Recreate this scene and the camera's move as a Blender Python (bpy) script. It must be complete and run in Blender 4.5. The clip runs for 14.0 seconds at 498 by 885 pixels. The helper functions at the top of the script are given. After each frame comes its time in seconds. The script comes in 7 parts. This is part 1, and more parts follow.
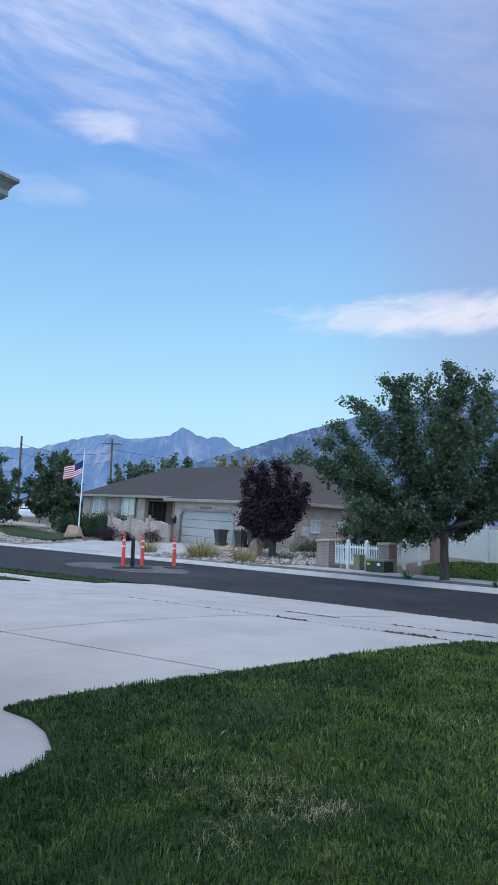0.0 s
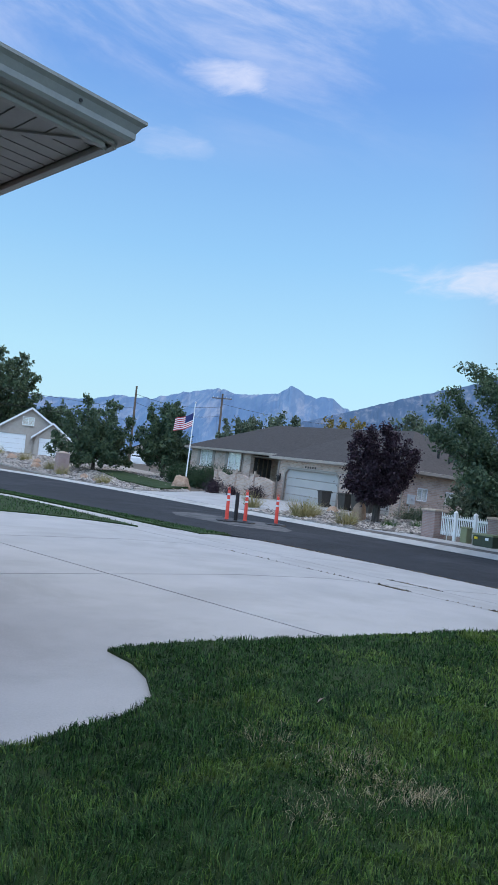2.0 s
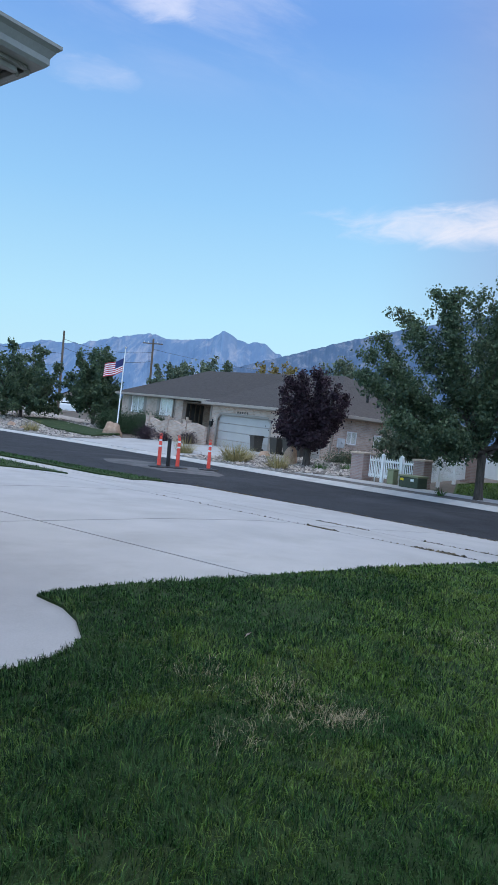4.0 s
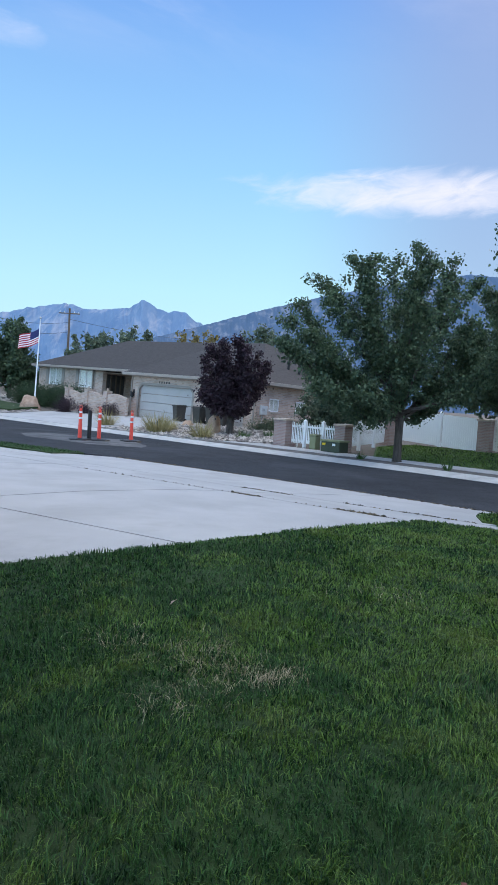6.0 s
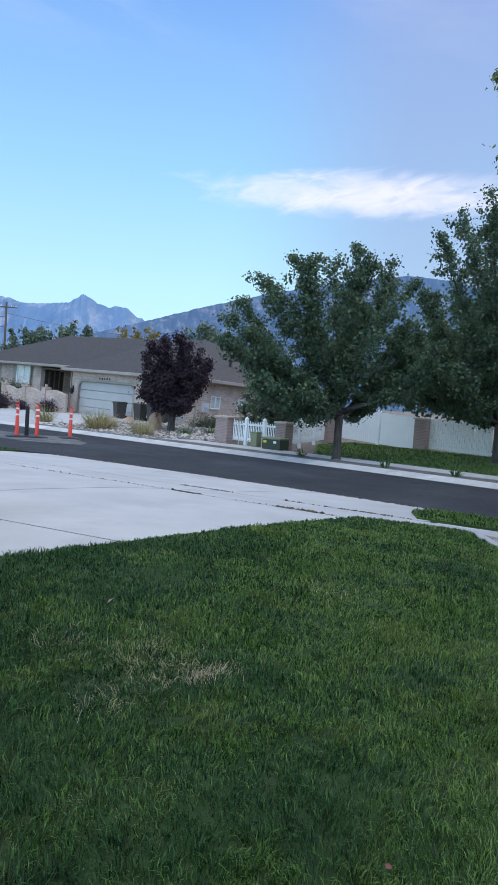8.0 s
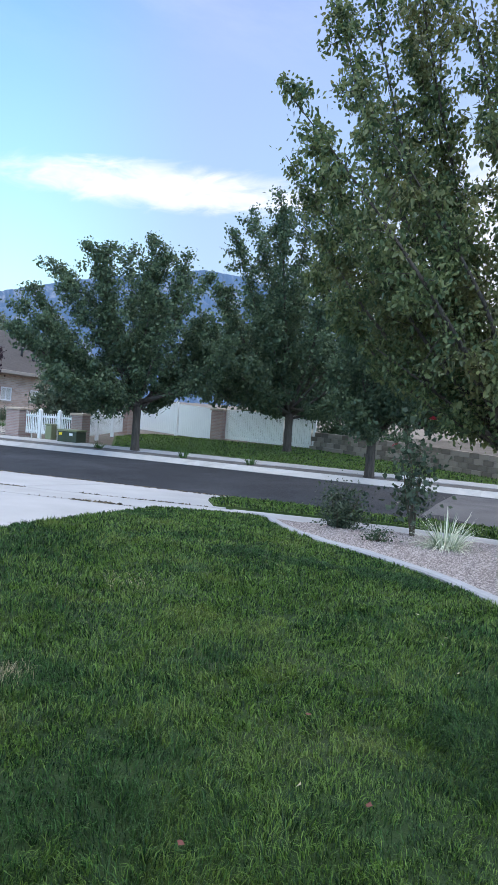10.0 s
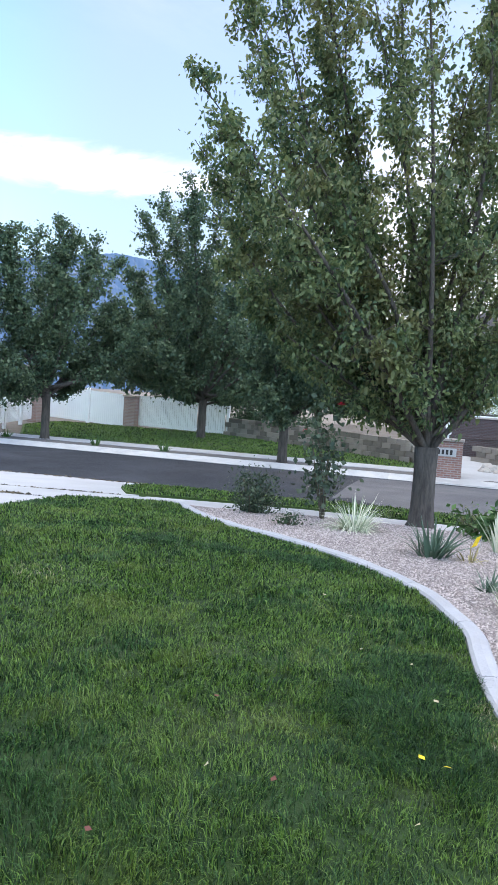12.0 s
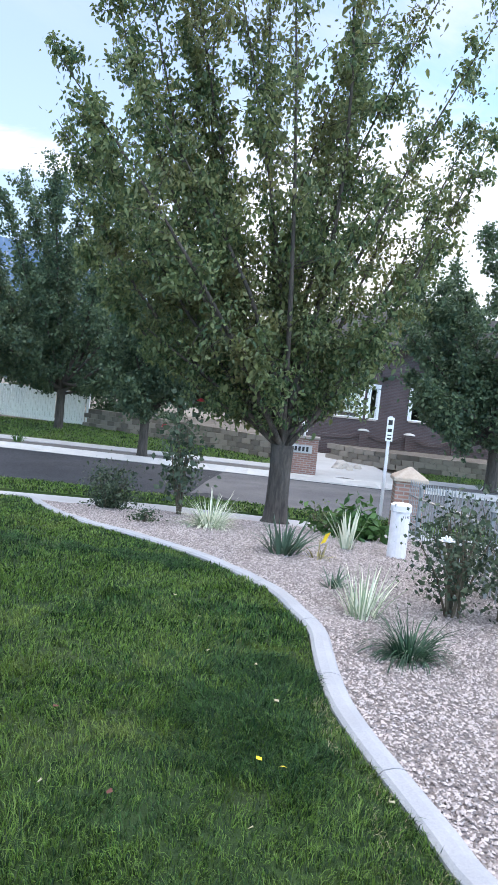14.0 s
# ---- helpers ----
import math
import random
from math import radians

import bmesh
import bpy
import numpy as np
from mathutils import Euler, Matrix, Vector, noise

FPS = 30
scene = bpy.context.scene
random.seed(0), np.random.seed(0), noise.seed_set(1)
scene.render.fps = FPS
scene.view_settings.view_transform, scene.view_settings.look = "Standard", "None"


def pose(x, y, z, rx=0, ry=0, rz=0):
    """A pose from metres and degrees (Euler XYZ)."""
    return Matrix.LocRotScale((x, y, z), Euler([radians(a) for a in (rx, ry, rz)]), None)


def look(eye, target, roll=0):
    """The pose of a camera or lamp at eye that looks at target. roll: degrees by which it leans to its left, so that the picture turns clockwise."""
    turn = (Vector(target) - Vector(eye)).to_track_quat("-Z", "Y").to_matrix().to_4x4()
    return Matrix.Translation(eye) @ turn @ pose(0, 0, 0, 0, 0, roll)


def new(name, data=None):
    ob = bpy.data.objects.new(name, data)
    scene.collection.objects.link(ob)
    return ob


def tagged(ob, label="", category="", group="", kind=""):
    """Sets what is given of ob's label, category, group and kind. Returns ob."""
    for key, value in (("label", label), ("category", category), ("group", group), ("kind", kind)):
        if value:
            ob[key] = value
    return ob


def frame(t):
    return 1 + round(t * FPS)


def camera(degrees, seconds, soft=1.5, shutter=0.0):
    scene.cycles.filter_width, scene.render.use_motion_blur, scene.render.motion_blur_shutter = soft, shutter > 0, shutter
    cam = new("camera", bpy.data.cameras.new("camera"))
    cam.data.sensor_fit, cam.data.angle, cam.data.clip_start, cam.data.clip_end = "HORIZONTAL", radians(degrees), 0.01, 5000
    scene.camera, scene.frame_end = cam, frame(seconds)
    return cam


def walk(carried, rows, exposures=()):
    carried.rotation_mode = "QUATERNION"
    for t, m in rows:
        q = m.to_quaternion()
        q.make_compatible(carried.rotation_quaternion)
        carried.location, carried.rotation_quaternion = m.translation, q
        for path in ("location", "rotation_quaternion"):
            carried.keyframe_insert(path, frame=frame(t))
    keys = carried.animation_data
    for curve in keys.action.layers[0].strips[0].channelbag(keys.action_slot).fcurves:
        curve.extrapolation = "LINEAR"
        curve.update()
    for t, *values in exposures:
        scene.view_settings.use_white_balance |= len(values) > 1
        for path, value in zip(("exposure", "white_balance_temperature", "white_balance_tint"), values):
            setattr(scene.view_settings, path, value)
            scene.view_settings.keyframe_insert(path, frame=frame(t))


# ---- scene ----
cam = camera(38.94, 14.0)
# seconds, x, y, z, yaw, pitch, roll
ROWS = [
    (0.0, -0.000, -0.000, 1.550, 0.00, 6.31, -1.42),
    (0.5, 0.019, 0.059, 1.578, 1.38, 5.68, -2.22),
    (1.0, 0.009, 0.099, 1.584, 4.04, 4.93, -3.30),
    (1.5, 0.019, 0.164, 1.563, 6.59, 3.72, -4.43),
    (2.0, -0.058, 0.167, 1.572, 8.42, 2.48, -5.64),
    (2.5, -0.070, 0.170, 1.563, 8.83, 1.22, -6.40),
    (3.0, -0.056, 0.170, 1.564, 7.72, 0.15, -6.59),
    (3.5, -0.028, 0.161, 1.555, 5.61, -0.68, -5.97),
    (4.0, -0.011, 0.149, 1.554, 2.95, -1.42, -5.05),
    (6.5, 0.021, 0.196, 1.526, -3.84, -3.54, -3.75),
    (7.0, 0.024, 0.175, 1.530, -4.30, -3.47, -4.00),
    (7.5, 0.041, 0.143, 1.539, -5.63, -3.45, -4.01),
    (8.0, 0.043, 0.140, 1.543, -8.02, -3.37, -3.98),
    (8.5, 0.067, 0.158, 1.533, -11.70, -3.19, -4.15),
    (9.0, 0.069, 0.165, 1.521, -16.22, -3.03, -4.06),
    (11.3, 0.117, 0.096, 1.513, -30.26, -3.26, -3.92),
    (11.5, 0.117, 0.093, 1.515, -30.60, -3.39, -3.85),
    (12.0, 0.110, 0.084, 1.528, -31.21, -3.59, -3.69),
    (12.5, 0.120, 0.074, 1.535, -32.04, -3.71, -3.83),
    (13.0, 0.127, 0.068, 1.560, -33.90, -3.75, -4.51),
    (13.5, 0.139, 0.085, 1.588, -37.53, -3.62, -5.59),
    (14.0, 0.175, 0.069, 1.589, -42.26, -3.32, -5.75),
]
EXPOSURES = [(0.0, 0.45, 6300, 9), (4.0, 0.46, 6300, 9), (6.5, 0.62, 6350, 9), (9.0, 0.75, 6450, 9), (11.3, 1.38, 6800, 11), (14.0, 1.47, 6900, 11)]
walk(cam, [(t, pose(x, y, z, 90 + p, r, w)) for t, x, y, z, w, p, r in ROWS], EXPOSURES)

# ---- world and sun ----
SUN_AZ, SUN_EL = 46.0, 4.0        # degrees to the right of +y, and above the horizon


class Graph:
    """A few shorthands for node trees."""

    def __init__(self, tree):
        self.t = tree

    def node(self, kind, **kw):
        n = self.t.nodes.new(kind)
        for k, v in kw.items():
            if k == "operation":
                n.operation = v
            elif k == "blend":
                n.blend_type = v
        return n

    def put(self, n, slot, v):
        if v is None:
            return
        if hasattr(v, "is_linked"):
            self.t.links.new(v, n.inputs[slot])
        else:
            n.inputs[slot].default_value = v

    def math(self, op, a, b=None, clamp=False):
        n = self.node("ShaderNodeMath", operation=op)
        n.use_clamp = clamp
        self.put(n, 0, a)
        self.put(n, 1, b)
        return n.outputs[0]

    def mix(self, fac, a, b, blend="MIX"):
        n = self.node("ShaderNodeMixRGB", blend=blend)
        self.put(n, 0, fac)
        self.put(n, 1, a)
        self.put(n, 2, b)
        return n.outputs[0]

    def noise(self, vec, scale, detail=4.0, rough=0.55, distort=0.0):
        n = self.node("ShaderNodeTexNoise")
        self.put(n, "Vector", vec)
        self.put(n, "Scale", scale)
        self.put(n, "Detail", detail)
        self.put(n, "Roughness", rough)
        self.put(n, "Distortion", distort)
        return n.outputs["Fac"]

    def ramp(self, fac, *stops):
        n = self.node("ShaderNodeValToRGB")
        els = n.color_ramp.elements
        while len(els) < len(stops):
            els.new(0.5)
        for e, (p, c) in zip(els, stops):
            e.position = p
            e.color = (c, c, c, 1) if isinstance(c, (int, float)) else (*c, 1)
        self.put(n, 0, fac)
        return n.outputs[0]

    def span(self, v, lo, hi, a=0.0, b=1.0):
        n = self.node("ShaderNodeMapRange")
        n.interpolation_type = "SMOOTHSTEP"
        for i, q in enumerate((v, lo, hi, a, b)):
            self.put(n, i, q)
        return n.outputs[0]


def make_world():
    world = bpy.data.worlds.new("evening_sky")
    scene.world = world
    world.use_nodes = True
    g = Graph(world.node_tree)
    g.t.nodes.clear()
    sky = g.node("ShaderNodeTexSky")
    sky.sky_type, sky.sun_disc = "NISHITA", False
    sky.sun_elevation, sky.sun_rotation = radians(SKY_EL), radians(SUN_AZ)
    sky.altitude, sky.air_density, sky.dust_density, sky.ozone_density = 1400, 1.0, 0.6, 2.0
    tc = g.node("ShaderNodeTexCoord").outputs["Generated"]
    sep = g.node("ShaderNodeSeparateXYZ")
    g.put(sep, 0, tc)
    x, y, z = sep.outputs
    az = g.math("ARCTAN2", x, y)                      # right of +y, radians
    el = g.math("ARCSINE", z)
    # clouds: thin streaks that lean with the wind, a long bank over the hills, a small puff
    def coords(tilt, sx, sy):
        c = g.node("ShaderNodeCombineXYZ")
        g.put(c, 0, g.math("MULTIPLY", g.math("ADD", az, g.math("MULTIPLY", el, tilt)), sx))
        g.put(c, 1, g.math("MULTIPLY", g.math("SUBTRACT", el, g.math("MULTIPLY", az, tilt)), sy))
        return c.outputs[0]
    def blob(a0, e0, wa, we, wob=None):
        da = g.math("DIVIDE", g.math("SUBTRACT", az, radians(a0)), radians(wa))
        e1 = g.math("SUBTRACT", el, radians(e0))
        de = g.math("DIVIDE", e1, radians(we))
        r = g.math("ADD", g.math("MULTIPLY", da, da), g.math("MULTIPLY", de, de))
        if wob is not None:
            r = g.math("ADD", r, wob)
        return g.span(r, 1.25, -0.35)
    fine = g.noise(coords(0.15, 9, 26), 1.6, 7, 0.6, 0.6)
    wob = g.math("MULTIPLY", g.math("SUBTRACT", fine, 0.5), 2.2)
    wisps = g.noise(coords(-0.24, 2.0, 8.0), 1.3, 8, 0.64, 0.45)
    high = g.span(el, radians(22), radians(36))
    cirrus = g.math("MULTIPLY", g.span(wisps, 0.38, 0.76), high)
    left = g.span(az, radians(14), radians(-14), 0.4, 1.0)
    cirrus = g.math("MULTIPLY", g.math("MULTIPLY", cirrus, left), 0.75)
    bank = g.math("MULTIPLY", blob(17.0, 16.4, 15.0, 1.75, wob), 0.85)
    bank2 = g.math("MULTIPLY", blob(50, 17, 18, 6.0, wob), 0.55)
    puff = g.math("MULTIPLY", blob(-13.2, 29.6, 4.4, 1.3, wob), 0.75)
    thin = g.math("MULTIPLY", blob(-17.5, 24.6, 4.0, 1.2, wob), 0.3)
    cover = g.math("MAXIMUM", g.math("MAXIMUM", cirrus, bank), g.math("MAXIMUM", g.math("MAXIMUM", puff, thin), bank2))
    base = g.mix(1.0, sky.outputs[0], SKY_TINT, "MULTIPLY")
    base = g.mix(SKY_MIX, base, g.ramp(g.math("DIVIDE", el, 1.2, True), *SKY_RAMP))
    dusk = g.math("MULTIPLY", g.span(az, radians(4), radians(21), 0.0, 0.62), g.span(az, radians(34), radians(58), 1.0, 0.4))
    base = g.mix(dusk, base, (0.31, 0.37, 0.60, 1))
    veil = g.math("MULTIPLY", g.span(az, radians(30), radians(58)), g.span(g.noise(coords(-0.3, 3.0, 7.0), 1.1, 6, 0.6, 0.4), 0.36, 0.70))
    base = g.mix(g.math("MULTIPLY", veil, 0.5), base, (0.58, 0.59, 0.72, 1))
    glow = blob(SUN_AZ + 2, 4, 24, 16)
    base = g.mix(g.math("MULTIPLY", glow, 0.75), base, (0.80, 0.72, 0.68, 1))
    cloud = g.mix(glow, (0.80, 0.82, 0.98, 1), (0.85, 0.80, 0.78, 1))
    cloud = g.mix(bank, cloud, (0.92, 0.88, 0.92, 1))
    colour = g.mix(cover, base, cloud)
    # unseen sky behind the viewer, lifted to brighten the fronts that face it
    half = g.span(y, 0.15, -0.75, 1.0, 2.2)
    lift = g.node("ShaderNodeCombineXYZ")
    for i in range(3):
        g.put(lift, i, half)
    colour = g.mix(1.0, colour, lift.outputs[0], "MULTIPLY")
    bg = g.node("ShaderNodeBackground")
    g.put(bg, "Color", colour)
    g.put(bg, "Strength", SKY_STRENGTH)
    out = g.node("ShaderNodeOutputWorld")
    g.t.links.new(bg.outputs[0], out.inputs[0])


SKY_EL, SKY_STRENGTH, SKY_MIX = 8.0, 0.75, 0.85
SKY_TINT = (0.12, 0.12, 0.12, 1)
# clear evening sky by height: pale at the hills, deep blue above; unseen top raised to light the ground
SKY_RAMP = [(0.0, (0.62, 0.88, 0.98)), (0.12, (0.52, 0.85, 1.03)), (0.25, (0.35, 0.66, 1.0)), (0.43, (0.20, 0.41, 0.88)), (0.57, (0.23, 0.43, 0.88)), (0.67, (1.1, 1.2, 1.4)), (0.82, (1.55, 1.6, 1.75)), (1.0, (1.75, 1.8, 1.85))]
make_world()

sun_data = bpy.data.lights.new("sun", "SUN")
sun_data.energy, sun_data.angle, sun_data.color = 0.9, radians(25), (1.0, 0.88, 0.76)
sun = new("sun", sun_data)
_d = Vector((math.sin(radians(SUN_AZ)) * math.cos(radians(14)), math.cos(radians(SUN_AZ)) * math.cos(radians(14)), math.sin(radians(14))))
sun.matrix_world = look((_d * 60), (0, 0, 0))

# ---- materials ----
def material(name, c1, c2, scale=4.0, rough=0.8, bump=0.2, fine=40.0, spot=None, spot_scale=0.6, spot_amount=0.35, metal=0.0, island=0.0, per_object=0.0, spec=0.4, translucent=0.0, stretch=(1, 1, 1)):
    """A procedural surface: two colours mixed by noise at two scales, stains, and a fine relief."""
    m = bpy.data.materials.new(name)
    m.use_nodes = True
    g = Graph(m.node_tree)
    bsdf = g.t.nodes["Principled BSDF"]
    mp = g.node("ShaderNodeMapping")
    g.put(mp, "Vector", g.node("ShaderNodeTexCoord").outputs["Object"])
    g.put(mp, "Scale", stretch)
    v = mp.outputs[0]
    n1 = g.noise(v, scale, 5, 0.6)
    n2 = g.noise(v, fine, 3, 0.6)
    f = g.math("ADD", g.math("MULTIPLY", n1, 0.6), g.math("MULTIPLY", n2, 0.4))
    if island or per_object:
        rnd = g.node("ShaderNodeNewGeometry").outputs["Random Per Island"] if island else g.node("ShaderNodeObjectInfo").outputs["Random"]
        amount = island or per_object
        f = g.math("ADD", g.math("MULTIPLY", f, 1 - amount), g.math("MULTIPLY", rnd, amount))
    col = g.mix(g.span(f, 0.3, 0.7), (*c1, 1), (*c2, 1))
    if spot is not None:
        col = g.mix(g.math("MULTIPLY", g.span(g.noise(v, spot_scale, 6, 0.65, 0.5), 0.48, 0.68), spot_amount), col, (*spot, 1))
    g.put(bsdf, "Base Color", col)
    g.put(bsdf, "Roughness", g.math("ADD", g.math("MULTIPLY", n2, 0.2), rough - 0.1))
    g.put(bsdf, "Metallic", metal)
    g.put(bsdf, "Specular IOR Level", spec)
    if bump:
        b = g.node("ShaderNodeBump")
        g.put(b, "Strength", bump)
        g.put(b, "Distance", 0.02)
        g.put(b, "Height", n2)
        g.put(bsdf, "Normal", b.outputs[0])
    if translucent:
        tr = g.node("ShaderNodeBsdfTranslucent")
        g.put(tr, 0, col)
        mx = g.node("ShaderNodeMixShader")
        g.put(mx, 0, translucent)
        g.t.links.new(bsdf.outputs[0], mx.inputs[1])
        g.t.links.new(tr.outputs[0], mx.inputs[2])
        out = [n for n in g.t.nodes if n.bl_idname == "ShaderNodeOutputMaterial"][0]
        g.t.links.new(mx.outputs[0], out.inputs[0])
    return m


def brick_material(name, c1, c2, mortar, bw=0.2, bh=0.067, gap=0.012, rough=0.85):
    m = bpy.data.materials.new(name)
    m.use_nodes = True
    g = Graph(m.node_tree)
    bsdf = g.t.nodes["Principled BSDF"]
    uv = g.node("ShaderNodeUVMap").outputs[0]
    br = g.node("ShaderNodeTexBrick")
    br.offset = 0.5
    g.put(br, "Vector", uv)
    g.put(br, "Color1", (*c1, 1))
    g.put(br, "Color2", (*c2, 1))
    g.put(br, "Mortar", (*mortar, 1))
    g.put(br, "Scale", 1.0)
    g.put(br, "Mortar Size", gap)
    g.put(br, "Brick Width", bw)
    g.put(br, "Row Height", bh)
    n = g.noise(uv, 1.3, 5, 0.6)
    n2 = g.noise(uv, 30, 3, 0.6)
    col = g.mix(g.span(n, 0.35, 0.7, 0.0, 0.35), br.outputs[0], (*[c * 0.62 for c in c1], 1))
    col = g.mix(g.math("MULTIPLY", n2, 0.25), col, (*mortar, 1))
    g.put(bsdf, "Base Color", col)
    g.put(bsdf, "Roughness", rough)
    b = g.node("ShaderNodeBump")
    g.put(b, "Strength", 0.5)
    g.put(b, "Distance", 0.01)
    g.put(b, "Height", g.math("SUBTRACT", n2, br.outputs["Fac"]))
    g.put(bsdf, "Normal", b.outputs[0])
    return m


M_CONCRETE = material("driveway_concrete", (0.375, 0.375, 0.38), (0.465, 0.465, 0.465), 0.8, 0.85, 0.1, 60, (0.33, 0.325, 0.32), 0.45, 0.55)
M_CONCRETE_OLD = material("old_concrete", (0.40, 0.40, 0.39), (0.52, 0.51, 0.50), 1.2, 0.9, 0.2, 50, (0.30, 0.29, 0.28), 0.7, 0.5)
M_KERB = material("edging_concrete", (0.32, 0.325, 0.345), (0.41, 0.415, 0.435), 3, 0.85, 0.2, 80, (0.36, 0.35, 0.34), 2.0, 0.4)
M_ASPHALT = material("fresh_asphalt", (0.028, 0.031, 0.037), (0.048, 0.052, 0.061), 1.0, 0.9, 0.5, 120, (0.068, 0.074, 0.086), 0.25, 0.5, spec=0.15)
M_STRIP = material("dark_strip_soil", (0.085, 0.08, 0.078), (0.15, 0.14, 0.135), 2.0, 0.95, 0.7, 30, (0.20, 0.19, 0.17), 1.0, 0.5)
M_SOIL = material("dry_soil", (0.10, 0.087, 0.072), (0.17, 0.148, 0.125), 1.5, 0.95, 0.5, 30)
M_LAWN = material("lawn_turf", (0.010, 0.028, 0.006), (0.028, 0.060, 0.012), 1.2, 0.95, 0.6, 60, (0.06, 0.07, 0.03), 0.8, 0.4)
M_GRASS = material("grass_blades", (0.006, 0.030, 0.006), (0.150, 0.260, 0.050), 1.4, 0.42, 0.0, 9, (0.20, 0.25, 0.06), 1.7, 0.5, island=0.72, translucent=0.35)
# lighter, yellower copy of lawn_turf: the sunlit look is put into the colour
M_LAWN_FAR = material("turf_painted_sunlit", (0.035, 0.072, 0.016), (0.080, 0.130, 0.032), 1.2, 0.95, 0.6, 40, (0.10, 0.12, 0.04), 0.5, 0.5)
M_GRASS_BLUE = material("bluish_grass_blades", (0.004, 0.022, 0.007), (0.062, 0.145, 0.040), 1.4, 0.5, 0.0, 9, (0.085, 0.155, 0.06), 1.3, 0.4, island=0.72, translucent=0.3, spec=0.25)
M_FESCUE = material("coarse_dark_fescue", (0.004, 0.022, 0.008), (0.052, 0.125, 0.036), 2.0, 0.5, 0.0, 9, island=0.65, translucent=0.25, spec=0.25)
M_STRAW = material("dry_grass", (0.38, 0.32, 0.19), (0.50, 0.44, 0.30), 3, 0.8, 0.0, 20, island=0.5, translucent=0.2)
M_GRAVEL = material("pink_gravel", (0.19, 0.165, 0.158), (0.52, 0.46, 0.44), 20, 0.9, 0.3, 90, island=0.85)
M_GRAVEL_BED = material("gravel_bed", (0.20, 0.17, 0.16), (0.40, 0.35, 0.335), 30, 0.95, 0.8, 70)
M_ROCKBED = material("rock_mulch", (0.20, 0.185, 0.17), (0.42, 0.39, 0.36), 5, 0.95, 0.9, 16)
M_BARK = material("grey_bark", (0.036, 0.030, 0.026), (0.115, 0.096, 0.082), 9, 0.95, 1.0, 30, stretch=(1, 1, 0.22))
M_LEAF = material("pear_leaves", (0.050, 0.095, 0.040), (0.175, 0.215, 0.085), 0.7, 0.5, 0.0, 6, (0.25, 0.20, 0.08), 0.6, 0.55, island=0.5, translucent=0.42, spec=0.5)
M_LEAF_FAR = material("shade_tree_leaves", (0.050, 0.092, 0.056), (0.115, 0.165, 0.085), 0.6, 0.5, 0.0, 5, island=0.5, translucent=0.38)
M_LEAF_GREY = material("grey_green_leaves", (0.075, 0.11, 0.075), (0.16, 0.20, 0.125), 0.6, 0.6, 0.0, 5, island=0.5, translucent=0.3)
M_LEAF_PURPLE = material("purple_plum_leaves", (0.018, 0.010, 0.018), (0.050, 0.026, 0.040), 1.0, 0.6, 0.0, 6, island=0.5, translucent=0.15)
M_LEAF_YELLOW = material("autumn_leaves", (0.16, 0.13, 0.04), (0.28, 0.22, 0.07), 1.0, 0.6, 0.0, 6, island=0.5, translucent=0.3)
M_HEDGE = material("hedge_leaves", (0.020, 0.050, 0.020), (0.045, 0.085, 0.035), 1.0, 0.6, 0.0, 8, island=0.5, translucent=0.2)
M_BRICK_TAN = brick_material("tan_brick", (0.40, 0.27, 0.21), (0.62, 0.47, 0.38), (0.52, 0.45, 0.40), 0.3, 0.1, 0.016)
M_WORN = material("worn_asphalt", (0.085, 0.085, 0.092), (0.125, 0.125, 0.135), 1.0, 0.9, 0.4, 90, (0.16, 0.155, 0.155), 0.5, 0.5, spec=0.2)
M_DUST = material("pale_road_dust", (0.06, 0.064, 0.07), (0.17, 0.17, 0.175), 1.1, 0.95, 0.2, 25, (0.048, 0.052, 0.06), 0.9, 1.0)
M_LITTER = material("dry_leaf_litter", (0.035, 0.03, 0.02), (0.16, 0.13, 0.08), 8, 0.95, 0.2, 30, island=0.8)
M_BRICK_RED = brick_material("red_brown_brick", (0.20, 0.085, 0.07), (0.30, 0.13, 0.10), (0.30, 0.26, 0.24))
M_BRICK_DARK = brick_material("purple_brown_brick", (0.070, 0.042, 0.045), (0.105, 0.062, 0.062), (0.115, 0.10, 0.10))
M_SHINGLE = material("brown_shingles", (0.040, 0.036, 0.036), (0.070, 0.063, 0.062), 3, 0.92, 0.6, 14, stretch=(1, 1, 3))
M_TRIM = material("taupe_trim", (0.30, 0.26, 0.23), (0.36, 0.32, 0.28), 2, 0.6, 0.05, 20)
M_GARAGE = material("garage_door_paint", (0.42, 0.40, 0.385), (0.47, 0.45, 0.43), 1.0, 0.55, 0.03, 20)
M_WHITE = material("white_vinyl", (0.82, 0.83, 0.84), (0.88, 0.89, 0.89), 1.5, 0.5, 0.03, 20)
M_GUTTER = material("grey_green_gutter", (0.26, 0.28, 0.26), (0.31, 0.33, 0.31), 2, 0.4, 0.05, 30, (0.2, 0.2, 0.19), 3, 0.3)
M_SOFFIT = material("soffit_panels", (0.28, 0.29, 0.28), (0.33, 0.34, 0.33), 2, 0.5, 0.05, 30)
M_BLACK = material("black_plastic", (0.012, 0.012, 0.013), (0.025, 0.025, 0.027), 5, 0.5, 0.05, 30)
M_BIN = material("brown_bin_plastic", (0.045, 0.04, 0.036), (0.065, 0.058, 0.05), 5, 0.5, 0.05, 30)
M_ORANGE = material("orange_plastic", (0.78, 0.08, 0.055), (0.88, 0.11, 0.075), 5, 0.45, 0.02, 30)
M_REFLECT = material("reflective_band", (0.7, 0.68, 0.7), (0.82, 0.8, 0.82), 20, 0.35, 0.02, 60)
